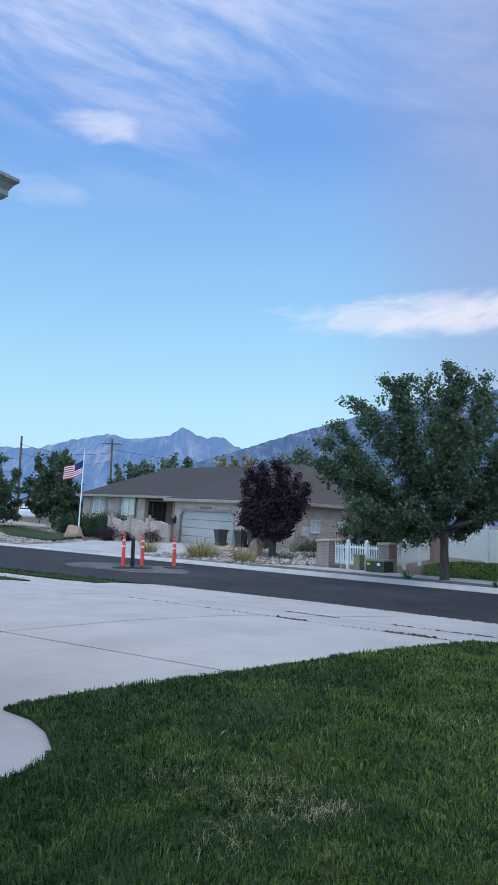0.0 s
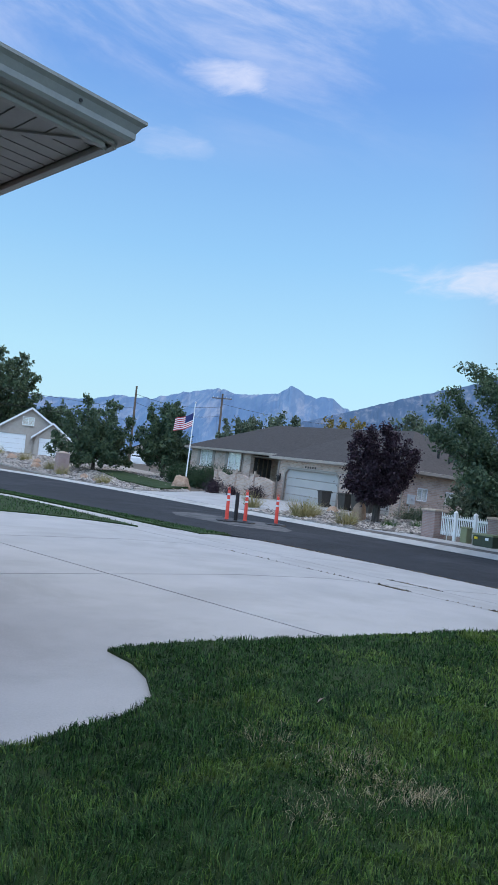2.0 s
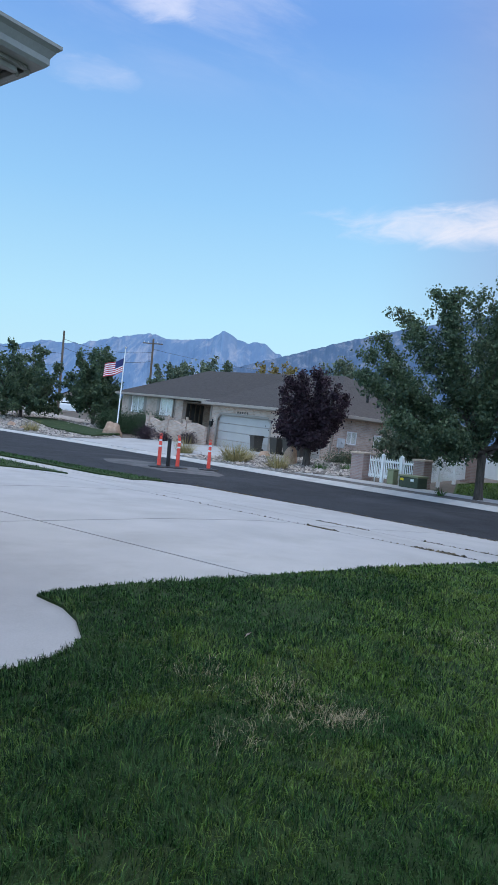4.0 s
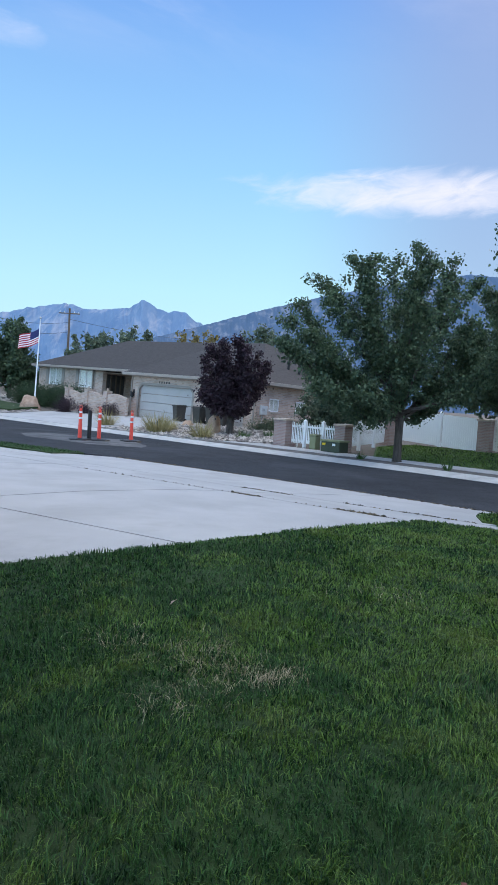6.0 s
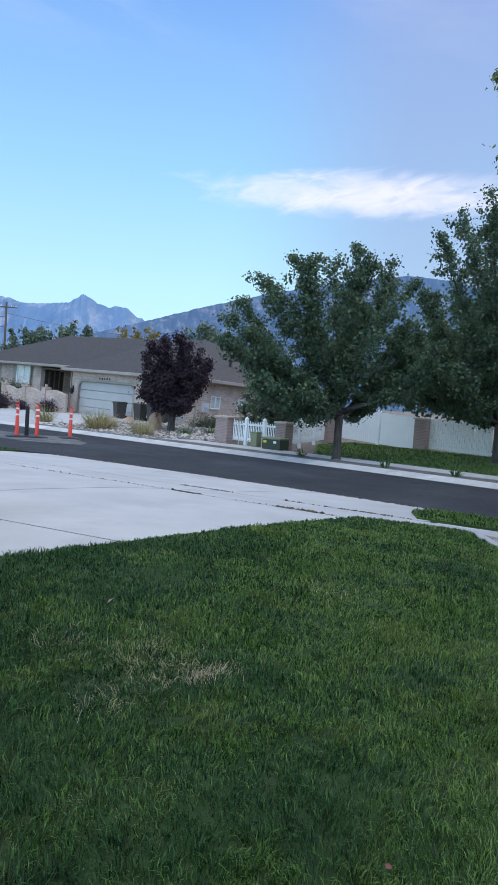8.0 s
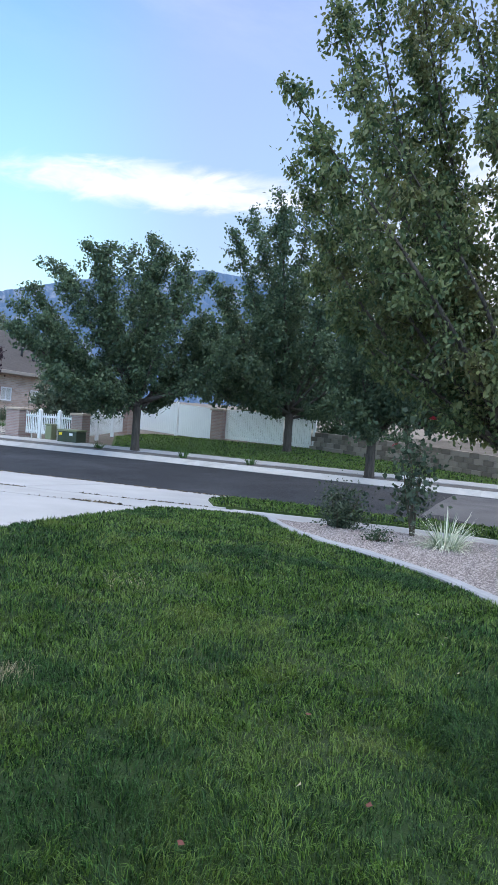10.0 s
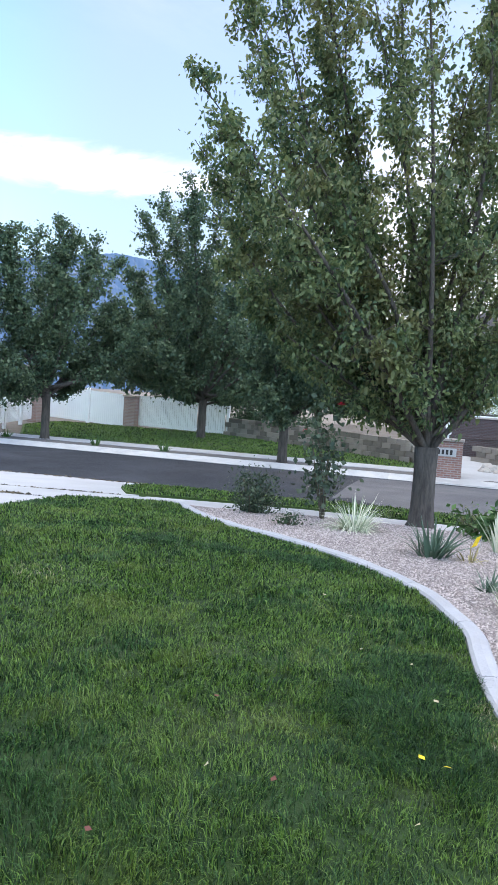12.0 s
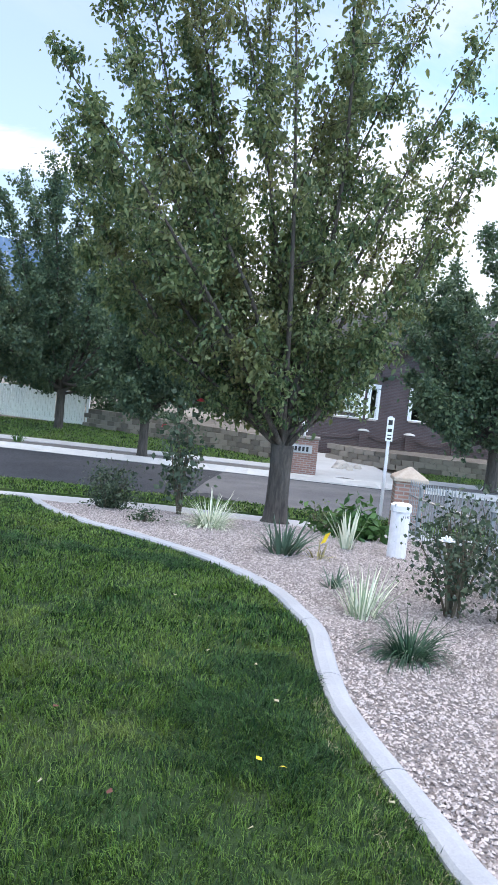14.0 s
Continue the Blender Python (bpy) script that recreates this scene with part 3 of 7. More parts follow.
def smooth_line(pts, step):
    """Evenly spaced points on a soft curve through pts."""
    out = []
    for i in range(len(pts) - 1):
        p0, p1, p2, p3 = (Vector(pts[max(i - 1, 0)]), Vector(pts[i]), Vector(pts[i + 1]), Vector(pts[min(i + 2, len(pts) - 1)]))
        k = max(2, int((p2 - p1).length / step))
        for j in range(k):
            u = j / k
            out.append(0.5 * ((2 * p1) + (p2 - p0) * u + (2 * p0 - 5 * p1 + 4 * p2 - p3) * u * u + (3 * p1 - p0 - 3 * p2 + p3) * u ** 3))
    out.append(Vector(pts[-1]))
    return out


def make_edging():
    """Poured edging: a low rounded kerb, cut into lengths by joints."""
    edging = tagged(new("lawn_edging"), "curved poured concrete edging round the gravel bed", "garden edging", kind="structure")
    line = smooth_line(EDGE + [(2.28, 0.8), (2.1, -0.4)], 0.06)
    prof = [(0.0, -0.05), (0.0, 0.045), (0.02, 0.062), (0.075, 0.070), (0.12, 0.062), (0.14, 0.04), (0.14, -0.05)]
    cuts = [0]
    acc = 0.0
    for i in range(1, len(line)):
        acc += (line[i] - line[i - 1]).length
        if acc > 1.0:
            cuts.append(i)
            acc = 0.0
    cuts.append(len(line) - 1)
    for a, b in zip(cuts, cuts[1:]):
        verts, faces = [], []
        for i in range(a, b + 1):
            t = (line[min(i + 1, len(line) - 1)] - line[max(i - 1, 0)]).normalized()
            nrm = Vector((-t.y, t.x))          # towards the bed
            base = line[i] + (t * 0.004 if i == a else (-t * 0.004 if i == b else Vector((0, 0))))
            z = hgt(base.x, base.y) + 0.006 * noise.noise(Vector((base.x * 3, base.y * 3, 0)))
            for o, h in prof:
                verts.append((base.x + nrm.x * o, base.y + nrm.y * o, z + h))
        w = len(prof)
        for i in range(b - a):
            for k in range(w - 1):
                faces.append((i * w + k, (i + 1) * w + k, (i + 1) * w + k + 1, i * w + k + 1))
        faces.append(tuple(range(w)))
        faces.append(tuple(reversed(range((b - a) * w, (b - a + 1) * w))))
        raw_mesh("edging_length", verts, faces, M_KERB, edging, smooth=False)


make_edging()

# ---- trees and plants ----
def leaf_mesh(points, size, rng, droop=0.35, slim=0.5, jitter=0.35, ovate=False):
    """Folded leaves (two triangles each) at the points; returns verts and faces."""
    n = len(points)
    d = rng.normal(size=(n, 3))
    d[:, 2] -= droop * 2
    d /= np.linalg.norm(d, axis=1)[:, None]
    r = rng.normal(size=(n, 3))
    w = np.cross(d, r)
    w /= np.linalg.norm(w, axis=1)[:, None]
    up = np.cross(w, d)
    L = (size * (1 + jitter * rng.normal(size=n)).clip(0.4, 1.8))[:, None]
    p = np.asarray(points)
    a = p
    tip = p + d * L
    mid = p + d * L * 0.45
    if ovate:
        q, t = p + d * L * 0.28, p + d * L * 0.68
        sag = np.array([0, 0, -1.0]) * L * 0.16
        v = np.stack([a, q + w * L * slim * 0.5 + up * L * 0.1, t + w * L * slim * 0.36 + up * L * 0.06 + sag * 0.4, tip + sag, t - w * L * slim * 0.36 + up * L * 0.06 + sag * 0.4, q - w * L * slim * 0.5 + up * L * 0.1], 1).reshape(-1, 3)
        i = np.arange(n)[:, None] * 6
        return v, np.concatenate([i + [0, 1, 2], i + [0, 2, 3], i + [0, 3, 4], i + [0, 4, 5]], 0)
    v = np.stack([a, mid + w * L * slim * 0.5 + up * L * 0.12, tip, mid - w * L * slim * 0.5 + up * L * 0.12], 1).reshape(-1, 3)
    i = np.arange(n)[:, None] * 4
    f = np.concatenate([i + [0, 1, 2], i + [0, 2, 3]], 0)
    return v, f


def fast_mesh(name, v, f, mat, parent=None):
    """A large triangle mesh from arrays."""
    me = bpy.data.meshes.new(name)
    me.vertices.add(len(v))
    me.vertices.foreach_set("co", np.asarray(v, dtype=np.float32).ravel())
    me.loops.add(len(f) * 3)
    me.loops.foreach_set("vertex_index", np.asarray(f, dtype=np.int32).ravel())
    me.polygons.add(len(f))
    me.polygons.foreach_set("loop_start", np.arange(len(f), dtype=np.int32) * 3)
    me.polygons.foreach_set("loop_total", np.full(len(f), 3, dtype=np.int32))
    me.update(calc_edges=True)
    me.materials.append(mat)
    ob = new(name, me)
    if parent is not None:
        ob.parent = parent
    return ob


def limb_path(p0, p1, rng, bow=0.15, n=7):
    p0, p1 = np.asarray(p0, float), np.asarray(p1, float)
    L = np.linalg.norm(p1 - p0)
    side = rng.normal(size=3) * 0.05 * L
    out = []
    for i in range(n):
        u = i / (n - 1)
        q = p0 + (p1 - p0) * u
        q = q + side * math.sin(math.pi * u)
        q[2] -= bow * L * math.sin(math.pi * u) * 0.5 * (1 - abs((p1 - p0)[2]) / L)
        out.append(q)
    return out


def tree(name, at, seed, label, tips, fork, trunk_r, leaf, leaves, mat, spread=0.32, twigs=9, category="tree", group="", droop=0.35, clump=1.0, low=0.16, ovate=False, lean=(0, 0), slim=0.7, limb=1.0, bias=0.85):
    """Trunk, limbs up to the given tips (x, y, z from the base), twigs along the limbs, and leaves along the twigs."""
    rng = np.random.default_rng(seed)
    x, y = at
    root = thing(name, (x, y, hgt(x, y) - 0.03), 0, label, category, group)
    bm = bmesh.new()
    top = np.array([lean[0], lean[1], fork])
    flare = [(0, 0, 0), (0, 0, 0.08), (lean[0] * 0.15, lean[1] * 0.15, fork * 0.25), (lean[0] * 0.6, lean[1] * 0.6, fork * 0.7), tuple(top)]
    tube(bm, flare, [trunk_r * 1.45, trunk_r * 1.15, trunk_r, trunk_r * 0.94, trunk_r * 1.02], 12)
    part("trunk", bm, M_BARK, root, smooth=True)
    bm = bmesh.new()
    pts = []
    whole = sum(float(np.linalg.norm(np.asarray(tip) - top)) for tip in tips)
    for tip in tips:
        tip = np.asarray(tip, float)
        start = top + np.array([0, 0, rng.uniform(-0.12, 0.18) * fork])
        path = limb_path(start, tip, rng)
        L = np.linalg.norm(tip - start)
        r0 = trunk_r * (0.62 if L > 2.5 else 0.4) * rng.uniform(0.75, 1.05) * limb
        tube(bm, path, [max(0.008, r0 * (1 - 0.93 * i / 6)) for i in range(7)], 6, cap=False)
        k = max(3, int(twigs * L / 3))
        for j in range(k):
            u = rng.uniform(low, 1.0) ** bias
            i = min(int(u * 6), 5)
            q = path[i] + (path[i + 1] - path[i]) * (u * 6 - i)
            d = rng.normal(size=3) + (tip - start) / L * 0.9
            d[2] = d[2] * 0.7 + 0.3
            d /= np.linalg.norm(d)
            tl = spread * L * (1.15 - 0.8 * u) * rng.uniform(0.5, 1.15) + 0.12
            e = q + d * tl
            e[2] -= 0.12 * tl
            tube(bm, [q, (q + e) / 2 + rng.normal(size=3) * 0.03, e], [max(0.006, r0 * 0.22 * (1 - u * 0.6)), 0.006, 0.003], 4, cap=False)
            m = max(4, int(leaves * L / whole / k * rng.uniform(0.5, 1.5)))
            uu = (rng.uniform(0.03, 1.05, m) ** 0.6)[:, None]
            pts.append(q + (e - q) * uu + rng.normal(size=(m, 3)) * (0.07 + 0.10 * tl) * clump)
        m = int(leaves * L / whole * 0.22)
        uu = rng.uniform(0.35, 1.0, m)
        base = np.array([np.interp(uu * 6, range(7), [p[c] for p in path]) for c in range(3)]).T
        pts.append(base + rng.normal(size=(m, 3)) * 0.2 * clump)
    part("branchwork", bm, M_BARK, root, smooth=True)
    pts = np.concatenate(pts)
    v, f = leaf_mesh(pts, leaf, rng, droop, slim, 0.35, ovate)
    crown = fast_mesh("crown", v, f, mat, root)
    return root


def dome_tips(rng, n, r, z0, z1, squash=1.0, flat=0.0):
    """Limb ends over a rounded, uneven crown."""
    out = []
    for i in range(n):
        a = 2.399963 * i + rng.uniform(-0.3, 0.3)
        u = (i + 0.5) / n
        z = z0 + (z1 - z0) * u
        w = math.sqrt(max(0.03, 1 - (2 * u ** (0.8 + flat) - 0.75) ** 2 / 1.6))
        q = r * w * rng.uniform(0.78, 1.12)
        out.append((q * math.cos(a), q * math.sin(a) * squash, z * rng.uniform(0.94, 1.05)))
    return out


def shrub(name, at, seed, label, r, h, n, leaf, mat, category="shrub", group="", z=None, squash=1.0, cane=True, droop=0.1, rz=0.0):
    """A low bush: short stems and a rounded, broken mass of leaves."""
    rng = np.random.default_rng(seed)
    x, y = at
    root = thing(name, (x, y, (hgt(x, y) if z is None else z) - 0.02), rz, label, category, group)
    bm = bmesh.new()
    pts = []
    k = max(8, int(14 * r))
    for i in range(k):
        a = rng.uniform(0, 2 * math.pi)
        q = math.sqrt(rng.uniform(0, 1)) * r
        zz = h * math.sqrt(max(0.05, 1 - (q / r) ** 2 * 0.8)) * rng.uniform(0.7, 1.05)
        tip = np.array([q * math.cos(a), q * math.sin(a) * squash, zz])
        tube(bm, [(tip[0] * 0.15, tip[1] * 0.15, 0), tuple(tip * (0.55, 0.55, 0.5)), tuple(tip)], [0.014, 0.009, 0.004], 4, cap=False)
        m = n // k
        u = rng.uniform(0.2, 1.0, m)[:, None]
        pts.append(tip * u * (0.85, 0.85, 1) + rng.normal(size=(m, 3)) * (0.16 * r + 0.05) * (1, squash, 0.75))
    part("stems", bm, M_CANE, root)
    pts = np.concatenate(pts)
    pts[:, 2] = np.abs(pts[:, 2]) + 0.01
    v, f = leaf_mesh(pts, leaf, rng, droop)
    fast_mesh("foliage", v, f, mat, root)
    return root


def blade_clump(name, at, seed, label, n, length, width, mat, splay=0.5, category="plant", group="", curl=0.5, base=0.1):
    """Strap leaves that rise from one base and arch over."""
    rng = np.random.default_rng(seed)
    x, y = at
    root = thing(name, (x, y, hgt(x, y) + 0.005), 0, label, category, group)
    verts, faces = [], []
    for i in range(n):
        a = rng.uniform(0, 2 * math.pi)
        q = base * math.sqrt(rng.uniform(0, 1))
        out = np.array([math.cos(a), math.sin(a), 0])
        L = length * rng.uniform(0.55, 1.12)
        tilt = splay * rng.uniform(0.15, 1.0)
        side = np.array([-math.sin(a + 0.4), math.cos(a + 0.4), 0])
        p = out * q
        ang = math.pi / 2 - tilt
        b0 = len(verts)
        seg = 5
        for k in range(seg + 1):
            u = k / seg
            w = width * (1 - u ** 2.2) * 0.5 + 0.0008
            verts += [tuple(p - side * w), tuple(p + side * w)]
            p = p + (out * math.cos(ang) + np.array([0, 0, math.sin(ang)])) * L / seg
            ang -= curl * rng.uniform(0.5, 1.4) * tilt * 0.75
        for k in range(seg):
            j = b0 + 2 * k
            faces.append((j, j + 1, j + 3, j + 2))
    raw_mesh("leaves", verts, faces, mat, root)
    return root


# ---- mountains ----
def mountains(name, dist, profile, mat, rough, label, seed):
    """A ridge by heading and height in degrees, with spurs and gullies running down towards the valley."""
    az = np.array([p[0] for p in profile])
    el = np.array([p[1] for p in profile])
    cols = np.arange(az[0], az[-1] + 0.01, 0.16)
    rows = 22
    verts, faces = [], []
    for r in range(rows):
        u = r / (rows - 1)
        for a in cols:
            top = dist * math.tan(radians(float(np.interp(a, az, el))))
            jag = noise.fractal(Vector((a * 1.7, seed, 0)), 0.8, 2.1, 6) * 0.034 * dist * rough * (0.6 if u == 0 else 1)
            spur = noise.ridged_multi_fractal(Vector((a * 0.55 + u * 0.5, seed + u * 0.9, u * 1.2)), 0.9, 2.1, 5, 1.0, 2.0)
            d = dist * (1 - 0.34 * u + (0.018 * (spur - 1.0) * min(1, u * 3)))
            z = (top + jag * 0.35) * (1 - u) ** 1.25 + (spur - 1) * 0.012 * dist * math.sin(math.pi * u)
            verts.append((math.sin(radians(a)) * d, math.cos(radians(a)) * d, z - 6 * u))
    w = len(cols)
    for r in range(rows - 1):
        for c in range(w - 1):
            faces.append((r * w + c, (r + 1) * w + c, (r + 1) * w + c + 1, r * w + c + 1))
    tagged(raw_mesh(name, verts, faces, mat, smooth=False), label, "mountain", kind="structure")


# no air between: the haze on both ridges is in their colour
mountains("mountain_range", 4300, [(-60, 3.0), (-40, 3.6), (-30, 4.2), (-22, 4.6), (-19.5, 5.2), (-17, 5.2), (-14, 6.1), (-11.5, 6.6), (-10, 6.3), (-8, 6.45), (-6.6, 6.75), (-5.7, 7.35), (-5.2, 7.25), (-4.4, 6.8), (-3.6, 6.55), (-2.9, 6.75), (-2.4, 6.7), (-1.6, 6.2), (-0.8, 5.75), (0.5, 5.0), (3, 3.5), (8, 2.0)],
          M_ROCK_FAR, 0.3, "mountain range with a rocky peak, painted in hazy blue", 3.0)
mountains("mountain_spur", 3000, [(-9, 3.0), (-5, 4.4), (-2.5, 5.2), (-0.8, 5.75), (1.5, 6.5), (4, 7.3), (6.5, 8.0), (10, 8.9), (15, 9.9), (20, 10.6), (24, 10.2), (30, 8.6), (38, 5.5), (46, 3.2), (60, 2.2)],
          M_ROCK_MID, 0.2, "scrub-covered mountain slope, painted in hazy blue", 9.0)


# ---- trees ----
def view_tips(at, rows, seed, depth, extra=0):
    """Limb ends as (sideways, height) seen from the lawn, with depth added at random."""
    rng = np.random.default_rng(seed)
    d = Vector((at[0], at[1])).normalized()
    r = Vector((d.y, -d.x))
    out = []
    for lat, h in rows:
        k = rng.uniform(-1, 1) * depth
        out.append((r.x * lat + d.x * k, r.y * lat + d.y * k, h))
    for i in range(extra):
        lat, h = rows[int(rng.integers(len(rows)))]
        k = rng.uniform(-1, 1) * depth * 1.2
        f = rng.uniform(0.3, 0.85)
        out.append((r.x * lat * f + d.x * k, r.y * lat * f + d.y * k, 1.2 + (h - 1.2) * rng.uniform(0.6, 0.95)))
    return out


PEAR = (8.31, 8.11)
pear_rows = [(-4.6, 6.6), (-4.0, 6.9), (-3.4, 8.4), (-2.9, 9.0), (-2.2, 9.3), (-1.7, 8.9), (-1.0, 9.4), (-0.6, 8.9), (0.1, 9.2), (0.55, 8.8), (1.0, 8.6), (1.8, 8.4), (2.6, 8.1), (2.8, 7.3), (2.4, 5.0),
             (-4.3, 5.4), (-3.4, 4.2), (-2.9, 3.3), (-1.8, 3.0), (-0.7, 2.7), (0.6, 2.9), (1.3, 3.3), (2.0, 3.9), (-2.6, 6.4), (-1.5, 5.6), (0.2, 6.2), (1.2, 5.4), (-4.3, 6.1), (-3.8, 5.0), (-3.5, 6.3), (-2.9, 7.4), (-3.1, 5.3), (-2.3, 4.4),
             (-1.2, 3.6), (2.5, 6.0), (0.5, 7.4), (1.9, 7.0), (-1.9, 7.2), (-1.2, 7.6), (-0.3, 4.6), (-2.2, 8.0), (-3.2, 6.9)]
tree("pear_tree", PEAR, 11, "large green pear tree with upright limbs in a gravel bed", view_tips(PEAR, pear_rows, 5, 1.9, 0), 1.3, 0.19, 0.070, 90000, M_LEAF, 0.115, 17, low=0.08, clump=0.62, slim=0.56, ovate=True, limb=0.5, bias=0.8)

TREE_A = st(23.03, -14.73)
rows_a = [(-3.7, 6.8), (-2.9, 6.0), (-2.0, 7.4), (-1.3, 7.5), (-0.7, 8.0), (0.3, 8.2), (0.9, 8.0), (1.6, 7.5), (-4.3, 6.0), (-4.2, 5.0), (-4.3, 4.2), (-3.9, 3.3), (-3.0, 2.7), (2.4, 5.6), (2.7, 3.2), (1.4, 2.4), (-1.4, 2.4), (-3.4, 4.6), (2.4, 4.2), (0.4, 6.0), (2.8, 4.9), (2.2, 6.5), (-2.2, 3.6), (-0.2, 3.4), (-1.6, 5.4), (3.3, 3.7), (3.2, 4.4)]
tree("street_tree", TREE_A, 21, "dark green shade tree in the planting strip", view_tips(TREE_A, rows_a, 6, 2.4, 8), 1.7, 0.16, 0.10, 78000, M_LEAF_FAR, 0.17, 24, clump=0.8, limb=0.8, group="street trees")
TREE_B = (13.6, 26.0)
rows_b = [(-4.2, 5.2), (-4.1, 3.5), (-2.2, 9.9), (-0.9, 9.8), (-2.7, 8.6), (-3.4, 7.0), (-3.8, 4.2), (-3.0, 2.6), (-1.2, 2.2), (0.6, 10.2), (1.8, 9.0), (3.0, 7.4), (3.6, 5.2), (3.2, 3.2), (1.4, 2.3), (-1.6, 6.4), (0.2, 7.5)]
tree("street_tree", TREE_B, 22, "tall dark green shade tree on a lawn by a white fence", view_tips(TREE_B, rows_b, 7, 2.6, 8), 1.6, 0.17, 0.11, 66000, M_LEAF_FAR, 0.17, 24, clump=0.8, limb=0.8, group="street trees")
TREE_C = st(22.34, -5.44)
rows_c = [(-1.5, 3.6), (-1.9, 4.6), (-1.2, 6.2), (0.2, 7.0), (1.4, 6.4), (2.4, 5.0), (2.2, 3.4), (1.2, 2.4), (-0.6, 2.2), (0.6, 4.4)]
tree("street_tree", TREE_C, 23, "green shade tree in the planting strip", view_tips(TREE_C, rows_c, 8, 1.9, 8), 1.5, 0.15, 0.10, 45000, M_LEAF_FAR, 0.18, 14, group="street trees")
TREE_D = st(22.7, 5.6)
rows_d = [(-3.2, 3.6), (-3.3, 5.0), (-2.9, 6.4), (-2.0, 7.3), (-2.6, 3.2), (-2.9, 4.6), (-2.8, 2.8), (-2.4, 5.6), (-1.7, 2.7), (-2.0, 3.8), (-2.2, 6.2), (-1.0, 7.4), (0.4, 7.8), (1.8, 7.0), (3.0, 5.4), (3.1, 3.4), (1.4, 2.3), (-1.4, 2.2)]
tree("street_tree", TREE_D, 24, "green shade tree beside the far pavement", view_tips(TREE_D, rows_d, 9, 2.4, 10), 1.7, 0.19, 0.11, 56000, M_LEAF_FAR, 0.18, 14, group="street trees")
PLUM = st(25.62, -26.6)
rows_p = [(-1.6, 4.0), (-1.2, 4.4), (-0.6, 4.8), (0.1, 4.95), (0.7, 4.75), (1.2, 4.3), (1.75, 3.9), (-1.6, 2.9), (-1.75, 2.1), (-1.1, 1.75), (0.2, 1.7), (0.8, 1.8), (1.2, 2.3), (1.6, 3.0), (0, 3.2), (-0.9, 3.4), (0.9, 3.3), (-1.5, 2.4)]
tree("plum_tree", PLUM, 31, "round purple-leaved plum tree in a rock garden", view_tips(PLUM, rows_p, 10, 1.5, 10), 0.95, 0.20, 0.115, 42000, M_LEAF_PURPLE, 0.11, 20)


def far_tree(at, h, r, seed, mat, n=5000, leaf=0.3, z0=0.22, label="leafy green tree behind the houses", fork=0.2):
    rng = np.random.default_rng(seed)
    tree("tree", at, seed, label, dome_tips(rng, 30, r, h * z0, h), h * fork, 0.018 * h + 0.06, leaf, int(n * 1.9), mat, 0.3, 9, group="background trees")


def az_pt(az, d):
    return (math.sin(radians(az)) * d, math.cos(radians(az)) * d)


far_tree(az_pt(-27.6, 126), 16.6, 6.0, 41, M_LEAF_FAR, 9000, 0.4)
far_tree(az_pt(-31.5, 124), 18.8, 7.5, 47, M_LEAF_FAR, 8000, 0.4)
far_tree(az_pt(-20.9, 76), 7.6, 4.5, 42, M_LEAF_FAR, 8000, 0.26, 0.12)
far_tree(az_pt(-15.4, 74), 8.0, 3.1, 43, M_LEAF_FAR, 7000, 0.26, 0.2)
far_tree(az_pt(-6.9, 78), 8.2, 4.6, 44, M_LEAF_GREY, 6000, 0.3, 0.3)
far_tree(az_pt(-9.2, 80), 7.4, 3.4, 48, M_LEAF_GREY, 4000, 0.3, 0.3)
far_tree(az_pt(-1.0, 84), 9.0, 3.6, 45, M_LEAF_YELLOW, 3500, 0.3, 0.4, "tree turning yellow behind a house")
far_tree(az_pt(4.4, 66), 8.3, 3.6, 46, M_LEAF_GREY, 5000, 0.28, 0.3)
far_tree(az_pt(7.6, 54), 6.2, 3.0, 49, M_LEAF_GREY, 6000, 0.22, 0.2)
far_tree(az_pt(10.0, 37.0), 3.3, 1.7, 50, M_LEAF_GREY, 6000, 0.14, 0.12, "grey-green shrubby tree beside a brick house")
far_tree(az_pt(-24.2, 128), 9.0, 4.0, 51, M_LEAF_FAR, 6000, 0.35)
far_tree(az_pt(-12.4, 100), 4.2, 6.0, 52, M_LEAF_FAR, 4000, 0.35, 0.1)
far_tree(az_pt(24.5, 46), 9.5, 5.0, 53, M_LEAF_FAR, 9000, 0.24)
far_tree(az_pt(31.5, 44), 8.0, 5.0, 54, M_LEAF_FAR, 8000, 0.24)
far_tree(az_pt(37, 40), 7.0, 4.0, 55, M_LEAF_FAR, 7000, 0.22)
far_tree(az_pt(58, 36), 8.0, 4.0, 56, M_LEAF_FAR, 7000, 0.22)

